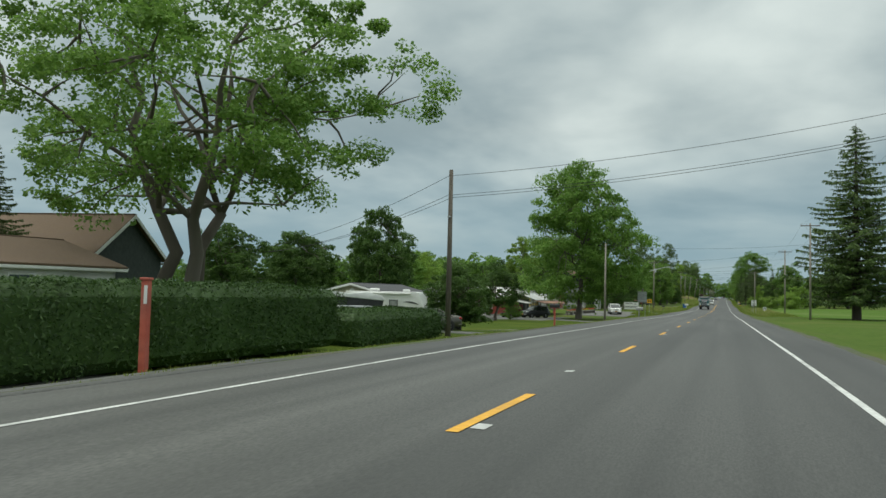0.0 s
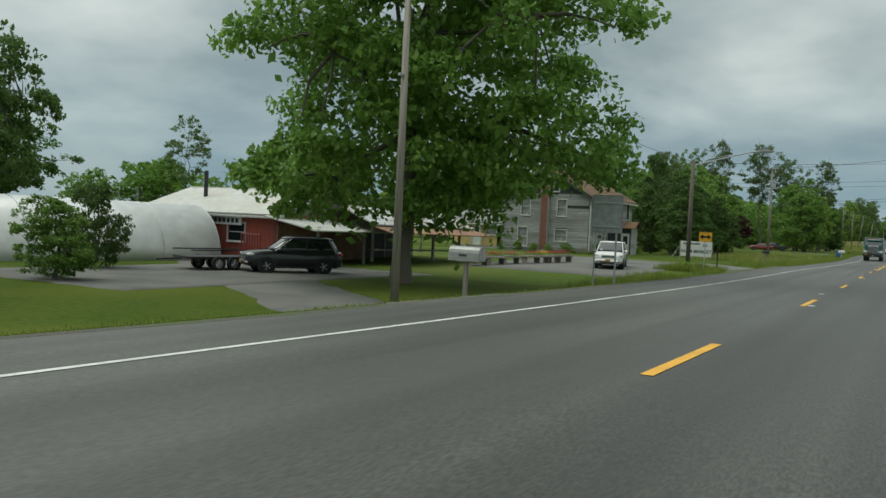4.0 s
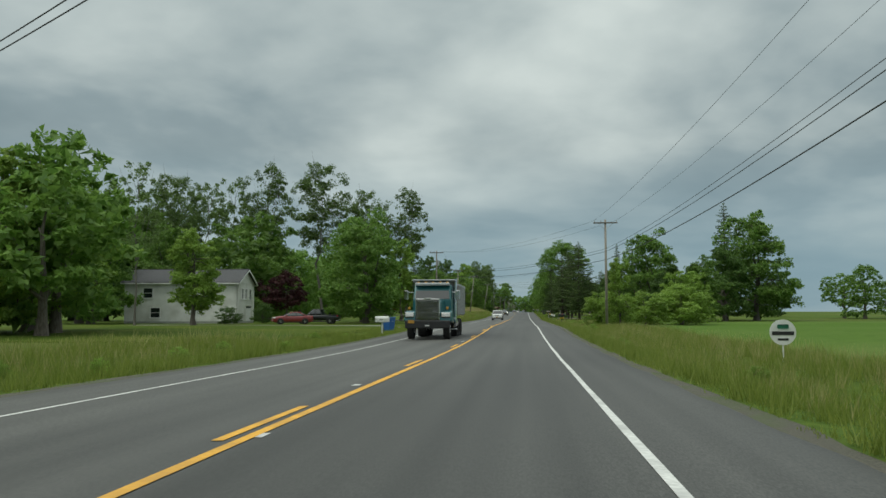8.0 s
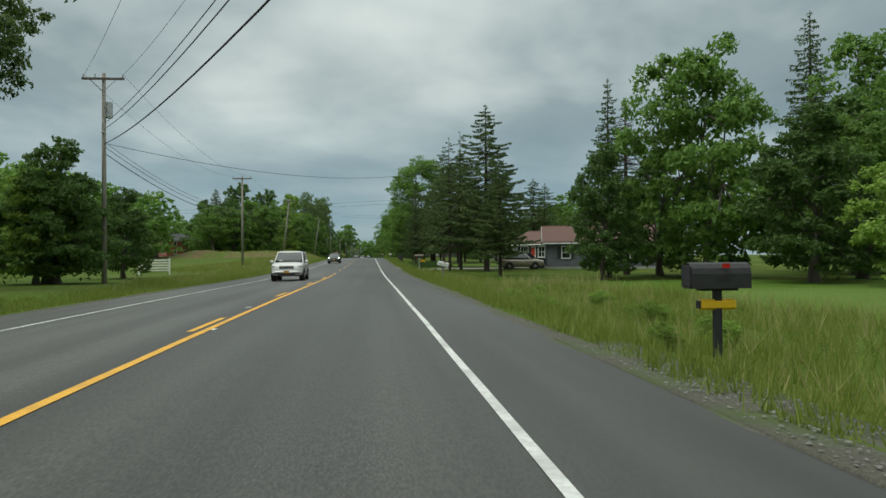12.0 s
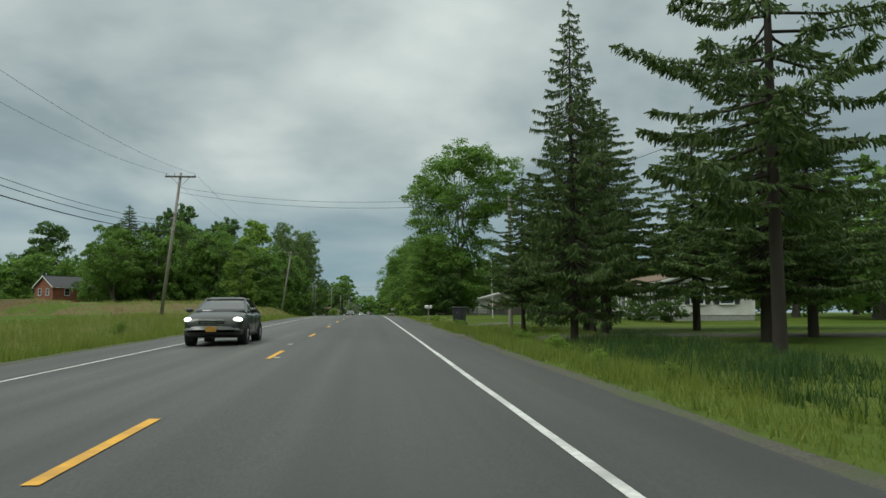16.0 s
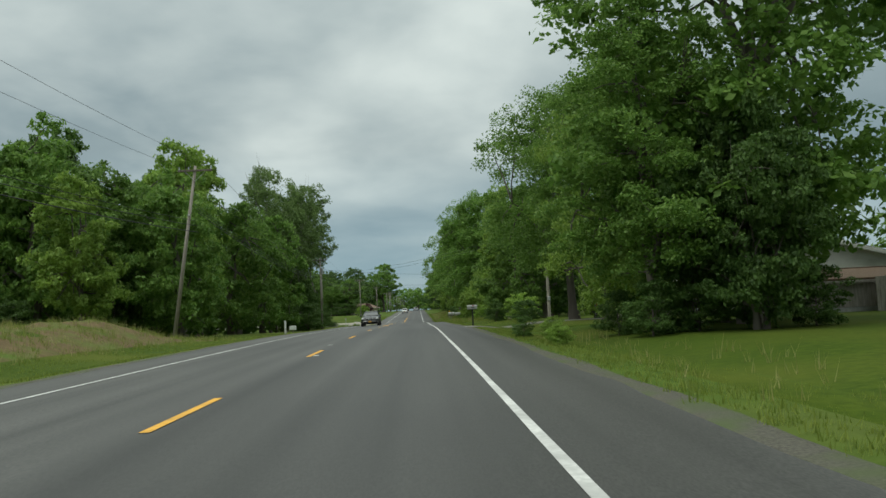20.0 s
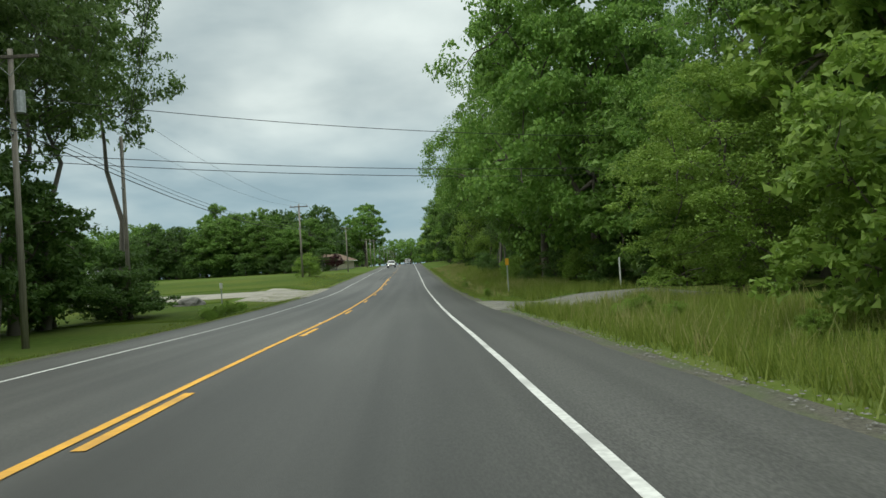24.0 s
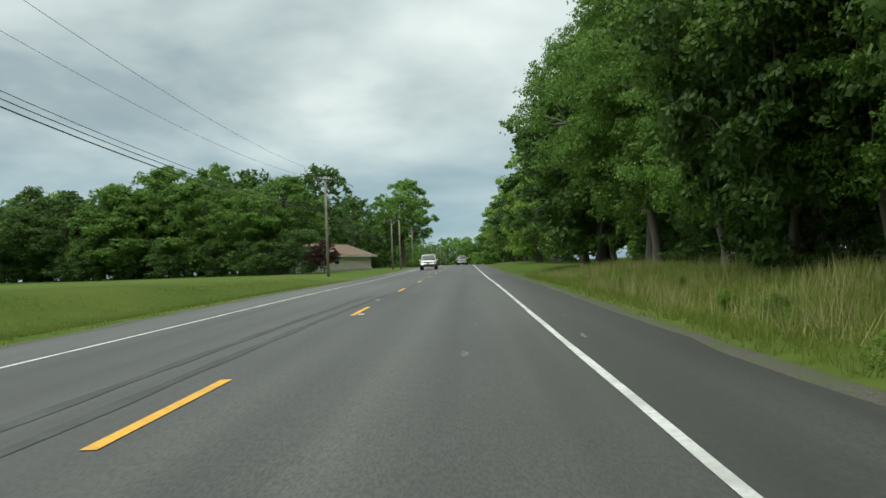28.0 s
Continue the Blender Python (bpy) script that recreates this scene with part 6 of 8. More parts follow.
M_ink = surf("black_ink", (0.012, 0.012, 0.012), (0.02, 0.02, 0.02), 5, 0.6)
M_redpost = surf("red_painted_post", (0.36, 0.07, 0.045), (0.46, 0.11, 0.07), 5, 0.7, c3=(0.3, 0.12, 0.09), scale3=1.5)
M_bluebin = surf("blue_bin_plastic", (0.02, 0.09, 0.3), (0.03, 0.12, 0.37), 5, 0.5)
M_darkbin = surf("dark_bin_plastic", (0.022, 0.024, 0.028), (0.035, 0.037, 0.042), 5, 0.55)
M_rock = surf("grey_rock", (0.13, 0.125, 0.115), (0.22, 0.21, 0.195), 3, 0.95, 0.05, c3=(0.1, 0.1, 0.09), scale3=1)
M_yellowbox = surf("yellow_newspaper_plastic", (0.72, 0.42, 0.01), (0.8, 0.5, 0.02), 5, 0.5)


def wheel(parent, x, y, r, w, hub=None):
    """Tyre with a rim and its spokes; axle along local y."""
    bm = bmesh.new()
    prof = [(r * 0.62, -w / 2), (r * 0.92, -w / 2), (r, -w * 0.36), (r, w * 0.36), (r * 0.92, w / 2), (r * 0.62, w / 2)]
    n = 22
    rings = [[bm.verts.new((p * math.cos(2 * math.pi * i / n), q, p * math.sin(2 * math.pi * i / n))) for p, q in prof] for i in range(n)]
    for i in range(n):
        a, b = rings[i], rings[(i + 1) % n]
        for j in range(len(prof) - 1):
            bm.faces.new((a[j], a[j + 1], b[j + 1], b[j]))
    wh = part("wheel", bm, M_tyre, parent, smooth=False)
    wh.matrix_basis = pose(x, y, r)
    rim = tube((0, -w * 0.3, 0), (0, w * 0.3, 0), r * 0.63, r * 0.63, 18)
    for s in (-1, 1):
        for k in range(5):
            a = 2 * math.pi * k / 5
            tube((0, s * w * 0.34, 0), (r * 0.55 * math.cos(a), s * w * 0.34, r * 0.55 * math.sin(a)), r * 0.1, r * 0.08, 5, bm=rim)
    part("rim", rim, hub or M_rim, wh)
    return wh


def hull(outline, half, tuck=0.9, bevel=0.06):
    """A car's shell: a side outline of (x, z) pairs given width, narrower towards the top."""
    zs = [z for _, z in outline]
    z0, z1 = min(zs), max(zs)
    bm = bmesh.new()
    sides = []
    for s in (-1, 1):
        sides.append([bm.verts.new((x, s * half * (1 - (1 - tuck) * ((z - z0) / (z1 - z0)) ** 1.5), z)) for x, z in outline])
    n = len(outline)
    bm.faces.new(sides[0])
    bm.faces.new(sides[1][::-1])
    for i in range(n):
        bm.faces.new((sides[0][i], sides[1][i], sides[1][(i + 1) % n], sides[0][(i + 1) % n]))
    bmesh.ops.recalc_face_normals(bm, faces=bm.faces)
    bmesh.ops.bevel(bm, geom=bm.edges[:], offset=bevel, segments=2, affect="EDGES", profile=0.7)
    return bm


SHAPES = {
    "sedan": dict(L=4.7, W=1.8, body=[(-2.36, 0.62, 0.46, 0.78), (-2.26, 0.8, 0.32, 0.99), (-1.9, 0.87, 0.26, 1.05), (-1.0, 0.9, 0.23, 1.0), (0.0, 0.9, 0.22, 0.97), (0.9, 0.9, 0.22, 0.98), (1.5, 0.89, 0.24, 0.96), (2.0, 0.86, 0.25, 0.89), (2.26, 0.79, 0.28, 0.81), (2.38, 0.64, 0.34, 0.69)],
                  cab=(-1.95, 1.3, 0.8, 0.94, -0.95, 0.32, 0.6, 1.46), wheels=(-1.4, 1.42), r=0.33),
    "suv": dict(L=4.6, W=1.84, body=[(-2.26, 0.78, 0.45, 1.0), (-2.2, 0.86, 0.36, 1.08), (-1.6, 0.91, 0.32, 1.1), (-0.5, 0.92, 0.3, 1.06), (0.8, 0.92, 0.3, 1.07), (1.5, 0.91, 0.32, 1.06), (2.0, 0.88, 0.33, 1.0), (2.24, 0.82, 0.35, 0.93), (2.34, 0.68, 0.4, 0.8)],
                cab=(-2.2, 1.3, 0.83, 1.02, -1.85, 0.42, 0.7, 1.72), wheels=(-1.32, 1.38), r=0.36),
    "pickup": dict(L=5.4, W=1.94, body=[(-2.7, 0.9, 0.55, 1.08), (-2.6, 0.95, 0.5, 1.12), (-0.8, 0.96, 0.46, 1.12), (1.0, 0.96, 0.46, 1.13), (1.8, 0.95, 0.46, 1.1), (2.4, 0.93, 0.48, 1.05), (2.62, 0.88, 0.5, 0.98), (2.7, 0.8, 0.55, 0.85)],
                   cab=(-0.95, 1.4, 0.86, 1.06, -0.7, 0.55, 0.72, 1.82), wheels=(-1.65, 1.72), r=0.39),
}
M_lampon = bpy.data.materials.new("lit_headlamp")
M_lampon.use_nodes = True
M_lampon.node_tree.nodes["Principled BSDF"].inputs["Emission Color"].default_value = (1, 0.95, 0.85, 1)
M_lampon.node_tree.nodes["Principled BSDF"].inputs["Emission Strength"].default_value = 4.0


def loft(rings, caps=True):
    """Skin over closed rings of equally many points."""
    bm = bmesh.new()
    vs = [[bm.verts.new(p) for p in r] for r in rings]
    n = len(vs[0])
    for a, b in zip(vs, vs[1:]):
        for i in range(n):
            bm.faces.new((a[i], a[(i + 1) % n], b[(i + 1) % n], b[i]))
    if caps:
        bm.faces.new(vs[0][::-1])
        bm.faces.new(vs[-1])
    bmesh.ops.recalc_face_normals(bm, faces=bm.faces)
    return bm


def body_ring(x, hw, lo, hi):
    half = [(0.86 * hw, lo), (0.97 * hw, lo + 0.1 * (hi - lo)), (hw, lo + 0.45 * (hi - lo)), (0.985 * hw, hi - 0.16), (0.945 * hw, hi - 0.06), (0.8 * hw, hi - 0.005), (0.42 * hw, hi + 0.022)]
    return [(x, y, z) for y, z in half] + [(x, -y, z) for y, z in half[::-1]]


def cab_ring(xa, xb, hw, z, k=0.3):
    """Rounded plan outline of the glasshouse at height z."""
    pts = [(xb - k, hw), (xb - 0.4 * k, hw * 0.9), (xb, hw * 0.55)]
    back = [(xa + k, hw), (xa + 0.4 * k, hw * 0.92), (xa, hw * 0.6)]
    right = pts + [(x, -y) for x, y in pts[::-1]]
    left = [(x, -y) for x, y in back] + back[::-1]
    return [(x, y, z) for x, y in right + left]


def blob(size, at):
    bm = bmesh.new()
    bmesh.ops.create_icosphere(bm, subdivisions=2, radius=0.5)
    bmesh.ops.scale(bm, vec=size, verts=bm.verts)
    bmesh.ops.translate(bm, vec=at, verts=bm.verts)
    return bm


def car(name, x, y, heading, kind, colour, label, z=None, lit=False):
    """heading: degrees the nose points, from +x."""
    s = SHAPES[kind]
    zz = ground_z(x, y) if z is None else z
    t = thing(name, x, y, zz, heading, label, "car" if kind != "pickup" else "pickup truck")
    h = s["W"] / 2
    part("body", loft([body_ring(*b) for b in s["body"]]), colour, t, smooth=True)
    xa, xb, hb, zb, ra, rb, hr, zr = s["cab"]

    def mid(f):
        return (xa + (ra - xa) * f, xb + (rb - xb) * f, hb + (hr - hb) * f ** 1.3, zb + (zr - 0.06 - zb) * f)

    part("cabin_glass", loft([cab_ring(*mid(f)) for f in (0, 0.35, 0.7, 1.0)]), M_autoglass, t, smooth=True)
    e, f_, g_, hh_ = mid(0.94)
    part("roof", loft([cab_ring(e - 0.01, f_ + 0.01, g_ + 0.012, hh_), cab_ring(ra - 0.02, rb + 0.02, hr + 0.008, zr - 0.045), cab_ring(ra + 0.12, rb - 0.12, hr - 0.1, zr)]), colour, t, smooth=True)
    xm = (xa + xb) / 2 - 0.05
    for sd in (-1, 1):
        part("pillar", tube((xb - 0.28, sd * (hb - 0.01), zb), (rb - 0.26, sd * hr, zr - 0.05), 0.04, 0.032, 6), colour, t)
        part("pillar", tube((xa + 0.3, sd * (hb - 0.01), zb), (ra + 0.28, sd * hr, zr - 0.05), 0.075, 0.05, 6), colour, t)
        part("pillar", tube((xm, sd * (hb + 0.005), zb), (xm - 0.03, sd * (hr + 0.005), zr - 0.06), 0.035, 0.03, 6), M_black, t)
        part("mirror", blob((0.2, 0.24, 0.16), (xb - 0.5, sd * (h + 0.08), zb + 0.1)), colour, t, smooth=True)
        nose, tail = s["body"][-2], s["body"][1]
        part("headlight", blob((0.5, 0.34, 0.15), (nose[0] - 0.16, sd * (nose[1] - 0.1), nose[3] - 0.06)), M_lampon if lit else M_lamp, t, smooth=True)
        part("fog_lamp", blob((0.1, 0.16, 0.1), (nose[0] + 0.02, sd * (nose[1] - 0.16), nose[2] + 0.08)), M_lamp, t, smooth=True)
        part("tail_light", blob((0.3, 0.3, 0.2), (tail[0] + 0.06, sd * (tail[1] - 0.1), tail[3] - 0.14)), M_tail, t, smooth=True)
        for xd in (xm, xm + 1.05, xm - 0.95):
            part("door_seam", box((0.012, 0.012, 0.5), (xd, sd * h * 0.998, 0.68)), M_black, t)
        part("door_handle", box((0.16, 0.03, 0.03), (xm + 0.16, sd * h * 0.992, zb - 0.14), 0.008), colour, t)
        part("sill", box((s["L"] * 0.45, 0.05, 0.1), (0, sd * h * 0.95, 0.31), 0.02), M_black, t)
    nx, nw, nl, nh = s["body"][-1]
    part("grille", box((0.1, nw * 1.25, 0.17), (nx - 0.03, 0, nh - 0.02), 0.04), M_black, t)
    for k in range(3):
        part("grille_bar", box((0.03, nw * 1.2, 0.022), (nx + 0.025, 0, nh - 0.08 + 0.06 * k), 0.006), M_chrome, t)
    part("air_intake", box((0.08, nw * 1.5, 0.12), (nx - 0.02, 0, nl + 0.03), 0.03), M_black, t)
    part("bumper", loft([body_ring(s["body"][0][0] - 0.05, s["body"][0][1] * 0.9, 0.42, 0.6), body_ring(s["body"][1][0], s["body"][1][1] + 0.02, 0.36, 0.64), body_ring(s["body"][1][0] + 0.25, s["body"][1][1] + 0.03, 0.36, 0.62)]), colour if kind != "pickup" else M_chrome, t, smooth=True)
    part("bumper", loft([body_ring(nx + 0.06, nw * 0.95, nl + 0.04, nl + 0.2), body_ring(nx - 0.08, s["body"][-2][1] + 0.02, nl, nl + 0.22), body_ring(nx - 0.3, s["body"][-3][1] + 0.01, nl - 0.02, nl + 0.2)]), colour if kind != "pickup" else M_chrome, t, smooth=True)
    part("number_plate", box((0.02, 0.31, 0.15), (nx + 0.09, 0, nl + 0.13)), M_amber, t)
    part("underside", box((s["L"] * 0.88, h * 1.6, 0.14), (0, 0, s["body"][3][2] + 0.05)), M_black, t)
    if kind == "pickup":
        part("bed", box((1.6, h * 1.6, 0.04), (-1.78, 0, 1.125)), M_black, t)
    if kind == "suv":
        for sd in (-1, 1):
            part("roof_rail", tube((-1.5, sd * 0.6, zr + 0.03), (0.1, sd * 0.6, zr + 0.03), 0.022, 0.022, 6), M_black, t)
    for wx in s["wheels"]:
        for sd in (-1, 1):
            part("wheel_arch", tube((wx, sd * (h - 0.25), s["r"] + 0.02), (wx, sd * (h + 0.004), s["r"] + 0.02), s["r"] + 0.06, s["r"] + 0.06, 20), M_black, t)
            wheel(t, wx, sd * (h - 0.08), s["r"], 0.21)
    return t


P_tan = paint("champagne_paint", (0.3, 0.26, 0.21), metal=0.4)
P_taupe = paint("taupe_paint", (0.1, 0.092, 0.08), metal=0.5)
P_black = paint("black_paint", (0.012, 0.013, 0.014))
P_white = paint("white_paint", (0.68, 0.68, 0.66))
P_grey = paint("dark_olive_paint", (0.03, 0.034, 0.028), metal=0.3)
P_silver = paint("silver_paint", (0.35, 0.36, 0.36), metal=0.6)
P_red = paint("dark_red_paint", (0.2, 0.02, 0.02))
P_teal = paint("teal_truck_paint", (0.012, 0.1, 0.11), 0.3, 0.4)
car("parked_sedan", -16.5, 40.6, 214, "sedan", P_taupe, "taupe-grey saloon car parked on the drive by the hedge")
car("parked_car", -23.5, 104.8, 235, "suv", P_black, "black compact hatchback parked before the red barn")
car("parked_suv", -14.8, 126.1, 284, "suv", P_white, "white estate SUV parked on the farm stand's lot")
car("parked_car", -24.5, 253.0, 200, "sedan", P_red, "dark red saloon car parked by the white house")
car("parked_pickup", -22.5, 257.0, 185, "pickup", P_black, "black pickup parked by the white house")
car("parked_suv", 18.6, 335.0, -3, "suv", P_tan, "silver-tan SUV parked on the drive of the grey house")
car("parked_pickup", 19.4, 338.0, 8, "pickup", P_grey, "dark grey pickup truck parked by the grey house")
car("parked_suv", 16.2, 496.0, 80, "suv", P_black, "black SUV parked between two maples")
car("sedan", -2.45, 371.6, 270, "sedan", P_grey, "dark grey saloon car in the opposite lane with headlamps on", z=road_z(371.6) - 0.05, lit=True)
car("sedan", -1.9, 521.0, 270, "sedan", P_black, "black saloon car in the opposite lane", z=road_z(521) - 0.05)
car("sedan", -1.9, 300.0, 270, "suv", P_white, "white car in the opposite lane", z=road_z(300) - 0.05)
car("pickup", -1.9, 735.0, 270, "pickup", P_white, "white pickup in the opposite lane far ahead", z=road_z(735) - 0.05)
car("sedan", 1.9, 790.0, 90, "suv", P_silver, "silver car far ahead in the same lane", z=road_z(790) - 0.05)
car("parked_sedan", -52.0, 213.0, 190, "pickup", P_red, "red pickup parked far back on a lawn")


# the big dump truck in the opposite lane
def dump_truck(x, y):
    t = thing("dump_truck", x, y, road_z(y) - 0.05, 270, "teal dump truck with a chrome grille and dusty grey tipper body", "truck")
    part("hood", hull([(1.4, 1.2), (1.4, 2.12), (3.3, 1.98), (3.42, 1.15)], 0.72, 0.9, 0.08), P_teal, t, smooth=True)
    for s in (-1, 1):
        part("fender", hull([(2.0, 0.85), (2.15, 1.3), (2.7, 1.5), (3.35, 1.4), (3.5, 0.95)], 0.3, 0.9, 0.06), P_teal, t, smooth=True).matrix_basis = pose(0, s * 0.95, 0)
        part("headlight", box((0.1, 0.42, 0.18), (3.5, s * 0.95, 1.27), 0.02), M_lamp, t)
        part("headlight_bezel", box((0.08, 0.5, 0.26), (3.47, s * 0.95, 1.27), 0.02), M_chrome, t)
        part("turn_lamp", box((0.08, 0.12, 0.14), (3.2, s * 1.0, 1.62), 0.02), M_amber, t)
        part("exhaust_pipe", tube((0.05, s * 1.15, 1.0), (0.05, s * 1.15, 3.3), 0.1, 0.1, 10), M_chrome, t)
        part("mirror", box((0.08, 0.22, 0.5), (1.5, s * 1.42, 2.35), 0.02), M_chrome, t)
        part("mirror_arm", tube((1.4, s * 1.05, 2.5), (1.5, s * 1.4, 2.5), 0.02, 0.02, 5), M_chrome, t)
        part("fuel_tank", tube((-0.2, s * 1.0, 0.85), (1.3, s * 1.0, 0.85), 0.3, 0.3, 14), M_chrome, t)
        part("step", box((0.9, 0.3, 0.05), (0.9, s * 1.15, 0.5), 0.01), M_steel, t)
    part("grille_frame", box((0.08, 1.3, 1.12), (3.44, 0, 1.58), 0.05), M_chrome, t)
    gr = part("grille", box((0.05, 1.14, 0.98), (3.475, 0, 1.58), 0.02), M_black, t)
    for i in range(14):
        part("slat", box((0.03, 1.1, 0.03), (3.505, 0, 1.14 + i * 0.066), 0.005), M_chrome, gr)
    part("badge", box((0.02, 0.36, 0.07), (3.5, 0, 2.12), 0.01), M_chrome, t)
    part("bumper", box((0.2, 2.35, 0.42), (3.55, 0, 0.78), 0.04), M_black, t)
    part("tow_plate", box((0.02, 0.22, 0.06), (3.66, 0, 0.72)), M_signwhite, t)
    part("number_plate", box((0.02, 0.32, 0.16), (3.66, -0.85, 0.92)), M_amber, t)
    part("cab", hull([(-0.1, 0.9), (-0.1, 2.9), (1.05, 2.95), (1.5, 2.1), (1.5, 0.9)], 1.08, 0.93, 0.07), P_teal, t, smooth=True)
    part("windscreen", hull([(1.03, 2.12), (0.98, 2.78), (1.12, 2.8), (1.5, 2.14)], 0.95, 0.95, 0.01), M_autoglass, t)
    for s in (-1, 1):
        part("side_window", box((0.8, 0.03, 0.55), (0.6, s * 1.05, 2.42), 0.02), M_autoglass, t)
    part("sun_visor", box((0.3, 1.9, 0.16), (1.2, 0, 2.95), 0.03), M_steel, t)
    for i in range(5):
        part("roof_lamp", box((0.1, 0.14, 0.08), (1.0, -0.8 + 0.4 * i, 3.06), 0.02), M_amber, t)
    tip = part("tipper_body", hull([(-5.2, 1.25), (-5.3, 2.9), (-0.3, 2.95), (-0.45, 1.25)], 1.25, 1.0, 0.04), surf("dusty_steel", (0.27, 0.26, 0.24), (0.38, 0.37, 0.34), 3, 0.7, 0.01, metal=0.3, c3=(0.2, 0.17, 0.14), scale3=0.7), t)
    for s in (-1, 1):
        for i in range(8):
            part("rib", box((0.1, 0.08, 1.6), (-5.0 + i * 0.64, s * 1.28, 2.1), 0.01), M_steel, tip)
        part("top_rail", box((5.0, 0.12, 0.14), (-2.8, s * 1.26, 2.95), 0.02), M_steel, tip)
    part("cab_shield", box((1.1, 2.4, 0.06), (0.2, 0, 3.15), 0.01, (0, -6, 0)), M_steel, tip)
    part("shield_front", box((0.06, 2.4, 0.4), (-0.3, 0, 3.0), 0.01), M_steel, tip)
    part("load", box((4.4, 2.2, 0.2), (-2.8, 0, 2.95), 0.08), M_gravel, tip)
    part("chassis", box((8.2, 0.9, 0.25), (-1.2, 0, 0.98), 0.02), M_black, t)
    for wx, half in ((2.75, 0.95), (-1.7, 0.9), (-2.95, 0.9), (-4.2, 0.9)):
        for s in (-1, 1):
            wheel(t, wx, s * half, 0.53, 0.34 if wx > 0 else 0.5)
    return t


dump_truck(-2.25, 205.3)


# mailboxes
def mailbox(x, y, colour, label, post=None, h=1.05, facing=0, bars=True, paper=None, size=1.0, tilt=0.0):
    t = thing("mailbox", x, y, ground_z(x, y), facing, label, "mailbox", "roadside mailboxes")
    part("post", box((0.1, 0.1, h + 0.15), (0, 0, h / 2 - 0.07), 0.01), post or M_fence, t)
    part("shelf", box((0.2, 0.5, 0.03), (0, 0, h), 0.005), post or M_fence, t)
    o = [(-0.1, 0), (0.1, 0), (0.1, 0.13)] + [(0.1 * math.cos(a), 0.13 + 0.1 * math.sin(a)) for a in (0.5, 1.0, 1.57, 2.14, 2.64)] + [(-0.1, 0.13)]
    b = part("box", prism([(p * size, q * size) for p, q in o], -0.27 * size, 0.27 * size), colour, t)
    b.matrix_basis = pose(0, 0, h + 0.015, tilt)
    part("door", box((0.19 * size, 0.02, 0.2 * size), (0, -0.28 * size, 0.11 * size), 0.02), colour, b)
    part("flag", box((0.012, 0.1, 0.06), (0.115 * size, 0.05, 0.2 * size)), M_tail, b)
    if bars:
        for s in (-1, 1):
            for i in range(4):
                part("number_bar", box((0.006, 0.035, 0.06), (s * 0.102 * size, -0.06 + 0.055 * i, 0.09 * size)), M_ink, b)
    if paper:
        part("newspaper_tube", box((0.16, 0.5, 0.14), (-0.02, 0, h - 0.2), 0.03), paper, t)
        part("tube_mouth", box((0.12, 0.02, 0.1), (-0.02, -0.25, h - 0.2)), M_black, t)
    return t


P_mailw = surf("white_mailbox", (0.62, 0.62, 0.6), (0.7, 0.7, 0.68), 6, 0.5, c3=(0.5, 0.5, 0.47), scale3=2)
P_mailg = surf("grey_mailbox", (0.3, 0.3, 0.29), (0.38, 0.38, 0.36), 6, 0.5, metal=0.3)
mailbox(-7.2, 37.5, M_black, "black mailbox on a red-brown post", M_redpost, 1.2, 90)
mailbox(-7.6, 92.9, P_mailg, "grey mailbox on a broad wooden post", None, 1.15, 90, size=1.6)
mailbox(-8.4, 147.5, M_black, "black mailbox in the weeds", None, 1.1, 90)
mailbox(-7.0, 215.0, P_mailw, "white leaning mailbox in long grass", M_signwhite, 0.85, 90, size=1.7)
mailbox(7.4, 262.0, M_black, "black mailbox with a yellow newspaper tube on a post", M_black, 1.05, -90, paper=M_yellowbox, size=1.5)
mb = mailbox(7.85, 307.4, P_mailw, "white tilted mailbox with red bars on a weathered post", None, 1.0, -80, bars=False, size=1.35, tilt=-13)
for i, (zz, ln) in enumerate(((0.22, 0.5), (0.15, 0.62), (0.08, 0.4))):
    part("red_bar", box((0.006, ln * 0.7, 0.025), (-0.138, 0.05, zz * 0.72 + 0.01)), M_tail, [c for c in mb.children if c.name.startswith("box")][0])
mailbox(6.7, 406.8, P_mailw, "white mailbox beside the tall grass", None, 1.05, -90, size=1.0)
mailbox(6.5, 494.0, P_mailg, "grey mailbox on a black post", M_black, 1.1, -90, size=1.2)
pair = mailbox(7.2, 545.3, P_mailg, "pair of grey mailboxes on a wooden arm in the grass", None, 1.0, -90, size=1.4)
part("arm", box((0.14, 1.5, 0.09), (0, 0.2, 0.94), 0.01), M_fence, pair)
part("second_box", prism([(-0.14, 0), (0.14, 0), (0.14, 0.18), (0.07, 0.28), (-0.07, 0.28), (-0.14, 0.18)], 0.5, 1.15), P_mailg, pair).matrix_basis = pose(0, 0, 1.0)
part("brace", tube((0, -0.4, 0.9), (0, 0, 0.3), 0.04, 0.04, 6), M_fence, pair)

# the wooden letter box with a little roof, its yellow paper tube and the green sign
wb = thing("letter_box", 8.0, 337.0, ground_z(8.0, 337.0), 78, "wooden letter box with a little shingled roof on a post", "mailbox", "roadside mailboxes")
part("post", box((0.15, 0.15, 1.3), (0, 0, 0.6), 0.01), M_fence, wb)
part("box", box((0.34, 0.62, 0.32), (0, 0, 1.38), 0.01), M_deck, wb)
for s in (-1, 1):
    for i in range(4):
        part("shingle", box((0.1, 0.86, 0.02), (s * (0.06 + 0.085 * i), 0, 1.78 - 0.045 * i), 0.004, (0, s * 28, 0)), M_poledark, wb)
yb = thing("newspaper_box", 8.2, 335.9, ground_z(8.2, 335.9), -82, "bright yellow newspaper tube on a dark post", "newspaper box")
